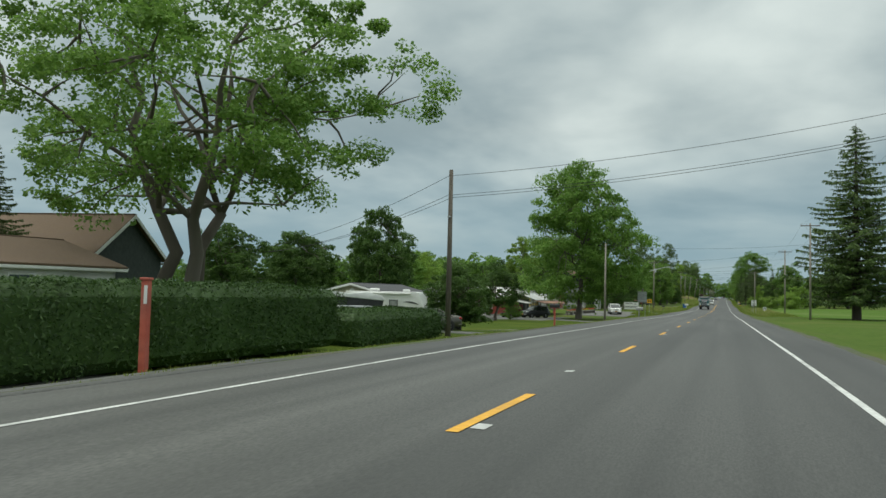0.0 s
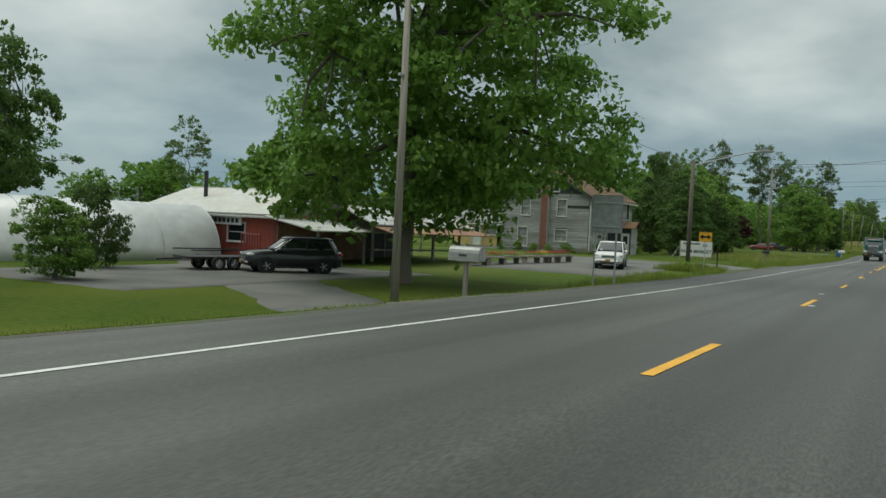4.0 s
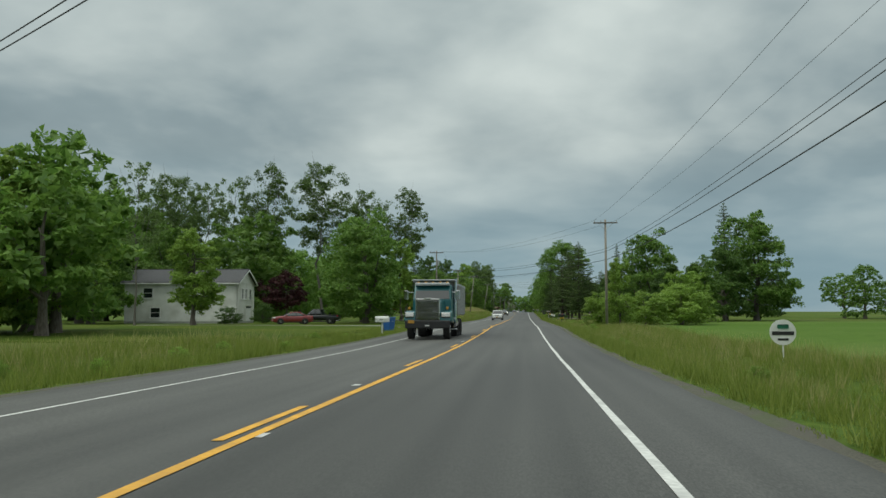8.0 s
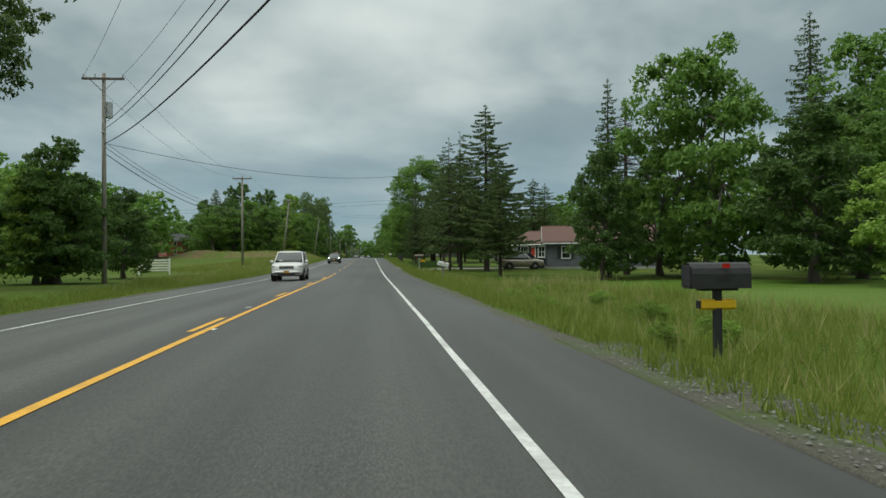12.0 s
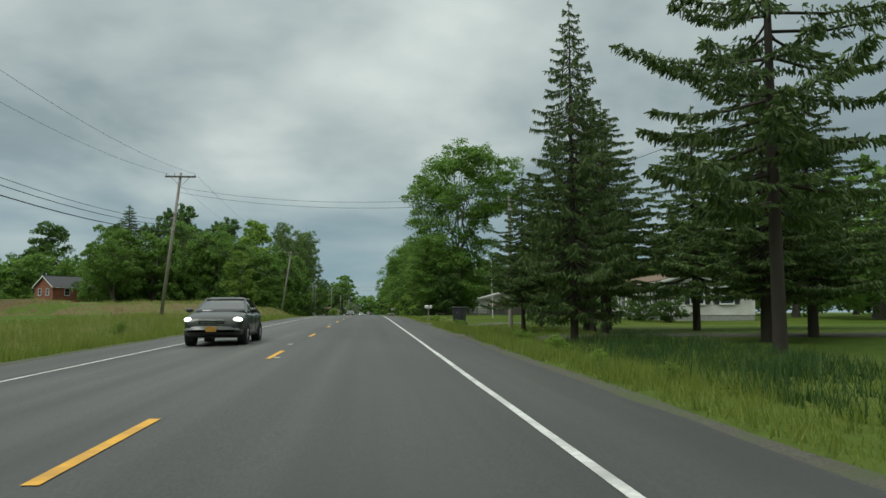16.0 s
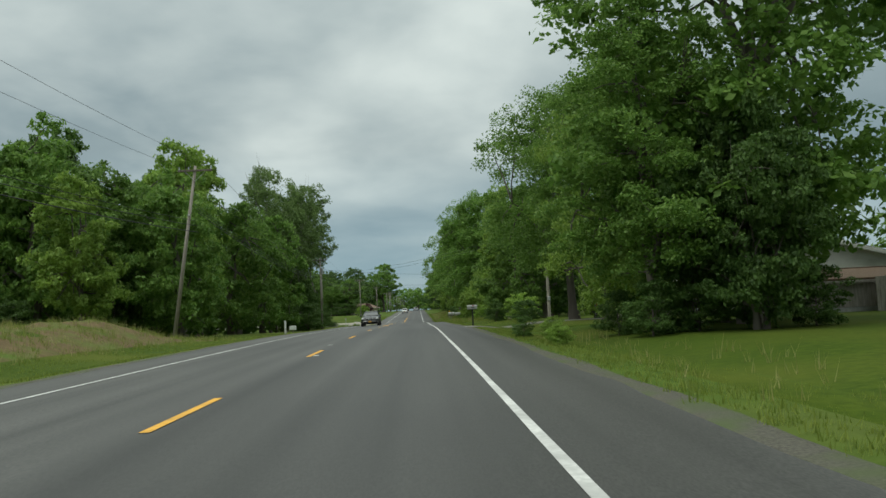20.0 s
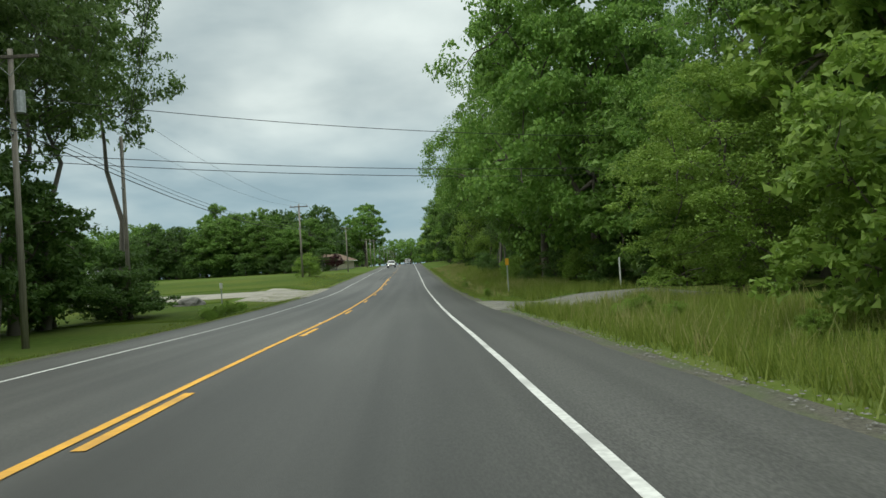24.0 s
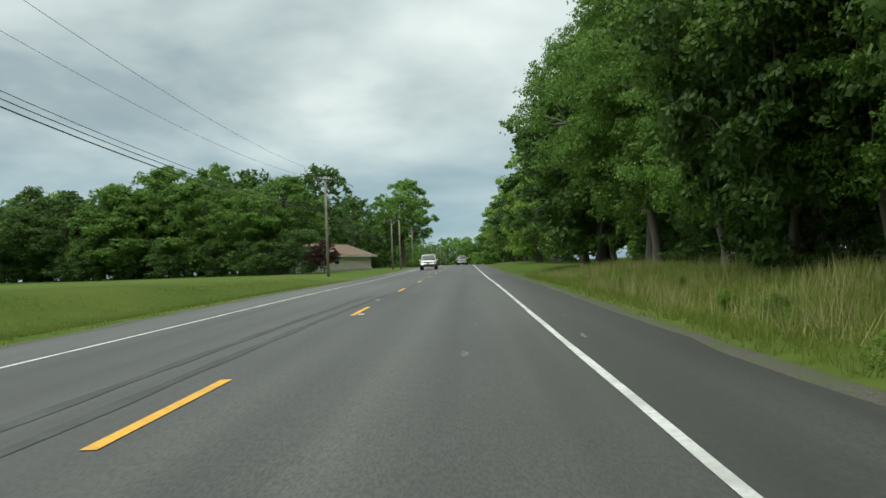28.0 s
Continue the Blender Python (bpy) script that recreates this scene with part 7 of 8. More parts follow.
part("post", box((0.08, 0.08, 1.1), (0, 0, 0.5), 0.01), M_black, yb)
part("tube", box((0.24, 0.78, 0.26), (0, 0, 1.15), 0.04, (-7, 0, 0)), M_yellowbox, yb)
part("mouth", box((0.18, 0.02, 0.2), (0, -0.385, 1.195)), M_black, yb)
gs = thing("address_sign", 7.9, 334.9, ground_z(7.9, 334.9), 8, "small green reflective address sign with pale bars on a post", "sign")
part("post", box((0.05, 0.05, 1.4), (0, 0, 0.65)), M_steel, gs)
part("plate", box((0.3, 0.02, 0.36), (0, -0.03, 1.3), 0.01), M_signgreen, gs)
for i in range(3):
    for j in range(2):
        part("number_bar", box((0.05, 0.006, 0.09), (-0.07 + 0.07 * i, -0.043, 1.24 + 0.13 * j)), M_signwhite, gs)


# signs
def words(text, size, parent, m, material, name="lettering"):
    cu = bpy.data.curves.new(name, "FONT")
    cu.body, cu.size, cu.align_x, cu.align_y, cu.extrude = text, size, "CENTER", "CENTER", 0.002
    cu.offset = size * 0.022
    cu.materials.append(material)
    ob = new(name, cu)
    dg = bpy.context.evaluated_depsgraph_get()
    me = bpy.data.meshes.new_from_object(ob.evaluated_get(dg))
    bpy.data.objects.remove(ob)
    bpy.data.curves.remove(cu)
    o = new(name, me)
    o.parent = parent
    o.matrix_basis = m
    return o


spd = thing("speed_limit_sign", 8.1, 163.6, ground_z(8.1, 163.6), 4, "white road sign reading state speed limit 55 on two steel posts", "road sign")
for x in (-0.36, 0.36):
    part("post", box((0.06, 0.05, 3.1), (x, 0.04, 1.4), 0.005), M_steel, spd)
part("plate", box((0.98, 0.02, 1.18), (0, 0, 2.35), 0.03), M_signwhite, spd)
for sx, sz, px, pz in ((0.9, 0.018, 0, 2.91), (0.9, 0.018, 0, 1.79), (0.018, 1.12, -0.45, 2.35), (0.018, 1.12, 0.45, 2.35)):
    part("border", box((sx, 0.006, sz), (px, -0.013, pz)), M_ink, spd)
for txt, sz, zz in (("STATE", 0.17, 2.8), ("SPEED", 0.17, 2.58), ("LIMIT", 0.17, 2.36), ("55", 0.56, 2.0)):
    words(txt, sz, spd, pose(0, -0.014, zz, 90, 0, 0), M_ink)

farm = thing("market_sign", -14.5, 149.0, ground_z(-14.5, 149.0), 12, "white farm market board on leaning wooden legs", "sign")
part("board", box((2.7, 0.05, 1.35), (0, 0, 0.95), 0.01), M_signwhite, farm)
for x in (-1.38, 1.38):
    part("leg", box((0.1, 0.1, 1.9), (x, 0.02, 0.75), 0.01), M_fence, farm)
part("prop", tube((-1.45, 0.1, 1.2), (-2.1, 0.2, 0.0), 0.05, 0.05, 6), M_fence, farm)
words("FARM MARKET", 0.4, farm, pose(0, -0.03, 0.72, 90, 0, 0), M_ink)
for i in range(9):
    part("name_bar", box((0.12, 0.012, 0.13), (-1.05 + i * 0.16, -0.03, 1.42)), M_ink, farm)
part("picture_patch", box((0.4, 0.012, 0.22), (0.75, -0.03, 1.3)), M_signback, farm)

arr = thing("arrow_sign", -9.4, 128.6, ground_z(-9.4, 128.6) + 0.2, 20, "yellow road sign with a black two-headed arrow", "road sign")
part("post", box((0.06, 0.05, 2.8), (0, 0.04, 1.05), 0.005), M_steel, arr)
part("plate", box((0.8, 0.02, 0.62), (0, 0, 2.1), 0.03), M_signyellow, arr)
for sx in (-1, 1):
    a_bm = bmesh.new()
    vs = [a_bm.verts.new(p) for p in ((sx * 0.34, -0.014, 2.1), (sx * 0.15, -0.014, 2.28), (sx * 0.15, -0.014, 1.92))]
    a_bm.faces.new(vs)
    bmesh.ops.solidify(a_bm, geom=a_bm.faces[:], thickness=0.004)
    part("arrow_head", a_bm, M_ink, arr)
part("arrow_shaft", box((0.34, 0.006, 0.12), (0, -0.014, 2.1)), M_ink, arr)

back = thing("road_sign", -8.5, 106.2, ground_z(-8.5, 106.2), 5, "large grey back of a road sign on two posts", "road sign")
for x in (-0.45, 0.4):
    part("post", box((0.07, 0.06, 4.2), (x, 0.05, 1.9), 0.005), M_steel, back)
part("plate", box((1.25, 0.03, 1.5), (0, 0, 3.2), 0.04), M_signback, back)
for zz in (2.7, 3.65):
    part("stiffener", box((1.1, 0.05, 0.07), (0, -0.04, zz), 0.005), M_steel, back)

rnd = thing("seed_sign", 11.2, 187.6, ground_z(11.2, 187.6), 0, "round white seed plot sign with plain green shapes", "sign")
part("stake", box((0.04, 0.03, 0.9), (0, 0.02, 0.4)), M_signwhite, rnd)
part("disc", tube((0, 0.01, 0.95), (0, -0.015, 0.95), 0.42, 0.42, 28), M_signwhite, rnd)
part("emblem", box((0.36, 0.006, 0.14), (0, -0.02, 1.14), 0.03), M_signgreen, rnd)
part("name_bar", box((0.7, 0.006, 0.12), (0, -0.02, 0.92)), M_ink, rnd)
part("line_bar", box((0.34, 0.006, 0.07), (0, -0.02, 0.72)), M_ink, rnd)


def marker(x, y, h, label, colour=None, post=None):
    t = thing("marker_post", x, y, ground_z(x, y), 0, label, "marker post")
    part("post", box((0.07, 0.05, h), (0, 0, h / 2 - 0.05), 0.005), post or M_steel, t)
    if colour:
        part("plate", box((0.22, 0.02, 0.42), (0, -0.035, h - 0.12), 0.02), colour, t)
    return t


marker(8.3, 172.0, 2.1, "thin post with a small yellow plate at the field's edge", M_signyellow)
marker(8.7, 589.2, 2.1, "thin post with a small yellow plate at the wood's edge", M_signyellow)
marker(13.2, 579.4, 1.6, "thin white stake before the wood", None, M_signwhite)
marker(-8.9, 130.2, 1.5, "thin dark stake in the weeds", None, M_black)
marker(-11.5, 600.0, 1.6, "leaning thin pale sign post", M_signwhite)
marker(-10.4, 259.5, 1.2, "short fence stake in the grass", None, M_fence)
for i, yy in enumerate((512.0, 514.5)):
    marker(-9.0 - 0.5 * i, yy, 1.4, "white plastic marker stake by the road", None, M_signwhite)
bm_ = thing("utility_box", -9.3, 518.0, ground_z(-9.3, 518.0), 0, "small white utility box on a post", "utility box")
part("post", box((0.08, 0.08, 0.6), (0, 0, 0.25)), M_fence, bm_)
part("box", box((0.6, 0.4, 0.4), (0, 0, 0.62), 0.03), M_signwhite, bm_)

rp = thing("driveway_marker", -7.9, 2.6, ground_z(-7.9, 2.6), 0, "tall red wooden driveway post with a white reflector strip", "marker post")
part("post", box((0.16, 0.12, 1.95), (0, 0, 0.9), 0.015), M_redpost, rp)
part("reflector", box((0.07, 0.01, 0.34), (0.04, -0.066, 1.6)), M_signwhite, rp)
part("cap", box((0.2, 0.16, 0.05), (0, 0, 1.89), 0.01), M_redpost, rp)

# the street lamp pole by the farm stand
lp = Vector((-10.58, 129.2, ground_z(-10.58, 129.2)))
lamp = thing("street_lamp", lp.x, lp.y, lp.z, 0, "wooden lamp pole with a long grey arm over the road", "street lamp")
part("pole", tube((0, 0, -0.2), (0, 0, 7.3), 0.15, 0.11, 10), M_poledark, lamp, smooth=True)
v, f = limb([np.array(p) for p in ((0, 0, 6.9), (1.2, 0.7, 7.3), (2.4, 1.4, 7.7), (3.4, 2.0, 8.0), (4.0, 2.35, 8.1))], [0.055, 0.05, 0.045, 0.04, 0.04], 8)
part("arm", mesh_of("arm", v, f, M_steel, True), None, lamp)
part("stay", tube((0, 0, 7.2), (3.0, 1.77, 7.9), 0.015, 0.015, 5), M_steel, lamp)
hd = part("lamp_head", hull([(-0.1, -0.06), (-0.1, 0.1), (0.3, 0.14), (0.75, 0.04), (0.72, -0.05)], 0.16, 0.9, 0.02), M_signback, lamp)
hd.matrix_basis = pose(3.9, 2.3, 8.07, 0, 0, 31)
part("lens", box((0.4, 0.2, 0.06), (0.4, 0, -0.07), 0.02), M_lamp, hd)
wires("service_wire", lp + Vector((0, 0, 7.15)), P_d + Vector((0, 0, -1.0)), 0.6)
wires("service_wire", lp + Vector((0, 0, 7.15)), P_c + Vector((0, 0, -1.6)), 0.6)
wires("service_wire", lp + Vector((0, 0, 7.1)), (-23.1, 146.0, 4.8), 0.5)


# bins
def wheelie(name, x, y, turn, colour, label, s=1.0):
    t = thing(name, x, y, ground_z(x, y), turn, label, "bin")
    bm = bmesh.new()
    lo = [bm.verts.new((a * 0.25 * s, b * 0.27 * s, 0.1 * s)) for a, b in ((-1, -1), (1, -1), (1, 1), (-1, 1))]
    hi = [bm.verts.new((a * 0.32 * s, b * 0.36 * s, 1.0 * s)) for a, b in ((-1, -1), (1, -1), (1, 1), (-1, 1))]
    bm.faces.new(lo[::-1])
    bm.faces.new(hi)
    for i in range(4):
        bm.faces.new((lo[i], lo[(i + 1) % 4], hi[(i + 1) % 4], hi[i]))
    bmesh.ops.bevel(bm, geom=bm.edges[:], offset=0.03 * s, segments=2, affect="EDGES")
    part("body", bm, colour, t)
    part("lid", box((0.7 * s, 0.8 * s, 0.07 * s), (0, 0.02, 1.05 * s), 0.03), colour, t)
    part("handle", tube((-0.25 * s, 0.42 * s, 0.98 * s), (0.25 * s, 0.42 * s, 0.98 * s), 0.025, 0.025, 6), colour, t)
    for sd in (-1, 1):
        w_bm = tube((sd * 0.26 * s, 0.3 * s, 0.13 * s), (sd * 0.32 * s, 0.3 * s, 0.13 * s), 0.13 * s, 0.13 * s, 14)
        part("wheel", w_bm, M_tyre, t)
    for i in range(4):
        part("mark_bar", box((0.03 * s, 0.006, 0.07 * s), (-0.06 + 0.05 * i, -0.335 * s, 0.8 * s)), M_signwhite, t)
    return t


wheelie("recycling_bin", -7.8, 222.5, 60, M_bluebin, "blue wheeled recycling bin at the roadside", 1.1)
wheelie("rubbish_bin", 8.5, 401.4, -30, M_darkbin, "big dark wheeled rubbish bin in the tall grass", 1.25)
wheelie("rubbish_bin", -31.0, 92.5, 60, M_darkbin, "dark wheeled rubbish bin by the hoop tunnel", 1.2)
wheelie("rubbish_bin", 22.5, 499.0, 10, M_darkbin, "dark wheeled bin beside the deck", 1.0)


# hedges: a dense dark core with leaves all over it
def hedge(x0, x1, y0, y1, h, label, seed):
    cx, cy = (x0 + x1) / 2, (y0 + y1) / 2
    t = thing("hedge", cx, cy, ground_z(cx, cy), 0, label, "hedge")
    rs = np.random.RandomState(seed)
    sx, sy = x1 - x0, y1 - y0
    part("core", box((sx - 0.3, sy - 0.3, h - 0.1), (0, 0, h / 2 - 0.05), 0.25), M_yew, t)
    n = int((sx * sy + 2 * h * (sx + sy)) * 330)
    u = rs.uniform(-1, 1, (n, 3))
    ax = rs.choice(3, n, p=np.array([h * sy, h * sx, sx * sy / 2]) / (h * sy + h * sx + sx * sy / 2))
    u[np.arange(n), ax] = np.where(ax == 2, 1.0, np.sign(u[np.arange(n), ax]))
    p = u * np.array((sx / 2, sy / 2, h / 2)) + np.array((0, 0, h / 2))
    k = np.abs(u) ** 6
    p[:, :2] *= (1 - 0.08 * k[:, 2:3])
    bump = np.array([noise.noise((q[0] * 0.9, (q[1] + cy) * 0.9, q[2] * 0.9)) for q in p])
    p += u * (0.13 * bump)[:, None] - u * rs.uniform(0, 0.14, (n, 1))
    nrm = u * 0.5 + rs.normal(0, 0.7, (n, 3)) + np.array((0, 0, 0.4))
    nrm /= np.linalg.norm(nrm, axis=1)[:, None]
    a = np.cross(nrm, rs.normal(size=(n, 3)))
    a /= np.linalg.norm(a, axis=1)[:, None]
    b = np.cross(nrm, a)
    s = rs.uniform(0.035, 0.075, (n, 1))
    part("foliage", quads_mesh("foliage", np.stack([p - a * s, p + b * s * 0.6, p + a * s * 1.1], 1), M_yew), None, t)
    return t


hedge(-13.0, -9.6, -14.0, 14.5, 1.95, "tall clipped dark green yew hedge along the drive", 1)
hedge(-13.2, -10.0, 16.5, 26.0, 1.35, "lower clipped green hedge beside the lawn", 2)


# the caravan and the covered boat
rv = thing("caravan", -28.2, 62.2, ground_z(-28.2, 62.2), 7, "white travel trailer caravan with dark swoosh stripes", "caravan")
part("body", hull([(-4.2, 0.62), (-4.25, 2.75), (-4.1, 2.9), (2.75, 2.95), (3.1, 2.86), (3.72, 1.15), (3.6, 0.62)], 1.2, 0.98, 0.06), paint("caravan_white", (0.66, 0.66, 0.64)), rv, smooth=True)
for (xa, wa, za, ha) in ((-2.4, 0.8, 1.9, 0.5), (0.65, 0.8, 1.85, 0.55), (-3.5, 0.5, 1.9, 0.5)):
    pane = part("window", box((wa, 0.03, ha), (xa, -1.2, za), 0.03), M_paleglass, rv, "pale tinted caravan window")
    part("window_frame", ring(wa - 0.04, ha - 0.04, 0.05, -0.02, 0.015), M_black, pane).matrix_basis = pose(xa - wa / 2 + 0.02, -1.215, za - ha / 2 + 0.02)
entry = part("door", box((0.68, 0.02, 1.9), (-0.5, -1.195, 1.65), 0.02), paint("caravan_door", (0.7, 0.7, 0.68)), rv)
part("door_pane", box((0.3, 0.02, 0.5), (-0.5, -1.207, 2.15), 0.02), M_autoglass, entry)
part("grab_handle", tube((0.0, -1.24, 1.2), (0.0, -1.24, 1.7), 0.018, 0.018, 6), M_black, rv)
def swoosh(parent, x0, z0, x1, z1, rise, w):
    """A curved stripe on the wall, thick in the middle and tapering to both ends."""
    bm = bmesh.new()
    up, lo = [], []
    for i in range(9):
        u = i / 8
        x, z = x0 + (x1 - x0) * u, z0 + (z1 - z0) * u + rise * 4 * u * (1 - u)
        k = w * (0.12 + 3.2 * u * (1 - u) * (0.5 + u)) / 2
        up.append([bm.verts.new((x, yy, z + k)) for yy in (-1.215, -1.19)])
        lo.append([bm.verts.new((x, yy, z - k)) for yy in (-1.215, -1.19)])
    for i in range(8):
        bm.faces.new((lo[i][0], lo[i + 1][0], up[i + 1][0], up[i][0]))
        bm.faces.new((up[i][0], up[i + 1][0], up[i + 1][1], up[i][1]))
        bm.faces.new((lo[i][1], lo[i + 1][1], lo[i + 1][0], lo[i][0]))
    return part("stripe", bm, M_black, parent)


for q in ((-3.9, 0.95, -0.6, 1.02, 0.12, 0.26), (-0.1, 1.3, 1.7, 0.7, 0.18, 0.2), (0.2, 1.42, 2.2, 1.3, 0.1, 0.1), (0.5, 1.15, 2.0, 0.68, 0.1, 0.14), (1.6, 1.95, 3.1, 1.75, 0.1, 0.16)):
    swoosh(rv, *q)
part("side_emblem", box((0.45, 0.02, 0.16), (-1.35, -1.2, 1.6), 0.03, (0, 8, 0)), M_steel, rv)
part("front_emblem", box((0.02, 0.5, 0.14), (3.3, -0.1, 2.25), 0.02, (0, -20, 0)), M_steel, rv)
part("front_stripe", box((0.02, 1.7, 0.1), (3.62, 0, 1.65), 0.02, (0, 18, 0)), M_black, rv)
part("roof_vent", box((0.6, 0.6, 0.22), (1.6, 0, 3.05), 0.06), M_trim, rv)
part("air_conditioner", box((0.9, 0.7, 0.28), (-1.6, 0, 3.08), 0.1), M_trim, rv)
part("gas_bottle_cover", box((0.5, 0.8, 0.8), (4.1, 0, 1.0), 0.12), M_trim, rv)
part("drawbar", tube((3.5, 0, 0.6), (5.0, 0, 0.5), 0.05, 0.05, 6), M_black, rv)
part("jack", tube((4.7, 0, 0.0), (4.7, 0, 0.7), 0.04, 0.04, 6), M_black, rv)
part("awning", tube((-3.4, -1.28, 2.75), (2.3, -1.28, 2.75), 0.07, 0.07, 8), M_trim, rv)
for wx in (-2.85, -2.05):
    for s in (-1, 1):
        wheel(rv, wx, s * 1.02, 0.36, 0.2, M_trim)
part("chassis", box((7.4, 1.6, 0.12), (0, 0, 0.58)), M_black, rv)
part("step", box((0.7, 0.3, 0.04), (-0.5, -1.4, 0.4)), M_black, rv)

boat = thing("boat", -26.0, 44.0, ground_z(-26.0, 44.0), 208, "long pontoon boat under a dark cover with a white top", "boat")
part("cover", hull([(-4.3, 0.45), (-4.5, 2.2), (-1.0, 2.35), (3.4, 2.4), (4.15, 1.95), (3.5, 0.5)], 1.25, 0.96, 0.16), M_nearblack, boat, smooth=True)
part("top_sheet", hull([(-4.6, 1.95), (-4.4, 2.3), (-3.3, 2.58), (-1.9, 2.46), (0.1, 2.72), (2.2, 2.6), (3.8, 2.42), (4.1, 2.2), (0.0, 2.3)], 1.27, 0.9, 0.05), M_plastic, boat, smooth=True)
for s in (-1, 1):
    part("pontoon", tube((-3.9, s * 0.85, 0.75), (3.6, s * 0.85, 0.75), 0.3, 0.26, 12), M_steel, boat, smooth=True)
    wheel(boat, -0.8, s * 0.95, 0.32, 0.18)
part("trailer_frame", box((6.6, 1.4, 0.1), (0, 0, 0.45)), M_steel, boat)
boat2 = thing("motor_boat", -21.5, 36.0, ground_z(-21.5, 36.0), 208, "white open motor boat with a raked windscreen behind the hedge", "boat")
part("hull", hull([(-2.7, 0.7), (-2.8, 1.4), (1.2, 1.5), (3.0, 1.55), (2.1, 0.75)], 1.0, 1.2, 0.08), M_signwhite, boat2, smooth=True)
part("windscreen", hull([(0.1, 1.48), (0.0, 1.52), (-0.5, 1.95), (-0.42, 1.95)], 0.85, 0.9, 0.01), M_autoglass, boat2)
part("rub_rail", box((5.6, 2.3, 0.06), (-0.1, 0, 1.42), 0.02), M_steel, boat2)
part("trailer_frame", box((4.8, 1.2, 0.1), (0, 0, 0.45)), M_steel, boat2)
for s in (-1, 1):
    wheel(boat2, -0.6, s * 0.85, 0.32, 0.18)

# the black utility trailer by the barn
ut = thing("utility_trailer", -26.6, 103.0, ground_z(-26.6, 103.0), 75, "black flatbed utility trailer with a red ramp gate", "trailer")
part("bed", box((3.6, 1.8, 0.12), (0, 0, 0.6), 0.02), M_black, ut)
for s in (-1, 1):
    part("side_rail", box((3.6, 0.06, 0.06), (0, s * 0.9, 0.95), 0.01), M_black, ut)
    wheel(ut, -0.45, s * 0.98, 0.34, 0.2)
    wheel(ut, 0.35, s * 0.98, 0.34, 0.2)
for i in range(8):
    part("gate_bar", box((0.05, 0.05, 1.1), (1.8, -0.85 + i * 0.243, 1.2)), P_red, ut)
part("gate_top", box((0.06, 1.8, 0.06), (1.8, 0, 1.75)), P_red, ut)
part("drawbar", tube((-1.8, 0, 0.55), (-3.0, 0, 0.5), 0.05, 0.05, 6), M_black, ut)


def boulder(x, y, s, label, seed):
    bm = bmesh.new()
    bmesh.ops.create_icosphere(bm, subdivisions=3, radius=1)
    for v in bm.verts:
        v.co *= 1 + 0.28 * noise.noise(v.co * 1.3 + Vector((seed, 0, 0))) + 0.08 * noise.noise(v.co * 4)
        v.co = Vector((v.co.x * s[0], v.co.y * s[1], max(v.co.z, -0.25) * s[2]))
    me = bpy.data.meshes.new("boulder")
    bm.to_mesh(me)
    bm.free()
    me.materials.append(M_rock)
    o = new("boulder", me)
    o.location = (x, y, ground_z(x, y) + 0.2 * s[2])
    return tagged(o, label, "boulder")


boulder(-24.0, 80.6, (1.0, 0.7, 0.6), "grey boulder on the lawn by the garage", 1)
boulder(-14.6, 602.5, (1.1, 0.8, 0.55), "dark grey boulder by the gravel drive", 5)

# flag on the porch
fl = thing("flag", -26.6, 71.4, ground_z(-26.6, 71.4) + 1.2, 90, "hanging flag with red and white stripes on a slanted staff", "flag")
part("staff", tube((0, 0, 0), (0, -0.9, 1.2), 0.02, 0.015, 6), M_trim, fl)
for i in range(7):
    part("stripe", box((0.012, 0.1, 1.25), (0, -0.85 + 0.1 * i, 0.45 + 0.1 * i), 0.0, (8 * math.sin(i), 0, 5 * math.cos(i))), M_reddoor if i % 2 == 0 else M_trim, fl)
part("canton", box((0.02, 0.32, 0.5), (0, -0.72, 0.95)), M_shutblue, fl)


# fences
def rail_fence(pts, rails, label, h=1.2, group=""):
    x0, y0 = pts[0]
    t = thing("rail_fence", x0, y0, ground_z(x0, y0), 0, label, "fence")
    for i, (x, y) in enumerate(pts):
        part("post", box((0.13, 0.13, h + 0.3), (x - x0, y - y0, h / 2 - 0.1 + ground_z(x, y) - ground_z(x0, y0)), 0.01, (0, 0, 7 * i)), M_fence, t)
        if i:
            a, b = pts[i - 1], (x, y)
            for r in range(rails):
                z = 0.35 + (h - 0.45) * r / max(1, rails - 1)
                part("rail", tube((a[0] - x0, a[1] - y0, z + ground_z(*a) - ground_z(x0, y0)), (b[0] - x0, b[1] - y0, z + ground_z(*b) - ground_z(x0, y0)), 0.055, 0.045, 6), M_fence, t)
    return t


def plank_fence(x0, y0, x1, y1, h, label, material=None, gap=0.15):
    d = math.hypot(x1 - x0, y1 - y0)
    t = thing("plank_fence", x0, y0, ground_z(x0, y0), math.degrees(math.atan2(y1 - y0, x1 - x0)), label, "fence")
    n = int(d / gap)
    frng = random.Random(int(x0 * 10))
    for i in range(n):
        part("plank", box((gap - 0.02, 0.022, h + frng.uniform(-0.04, 0.04)), (gap * (i + 0.5), frng.uniform(-0.01, 0.01), h / 2 - 0.03), 0.0), material or M_fence, t)
    for z in (0.4, h - 0.3):
        part("rail", box((d, 0.05, 0.09), (d / 2, 0.04, z)), material or M_fence, t)
    return t


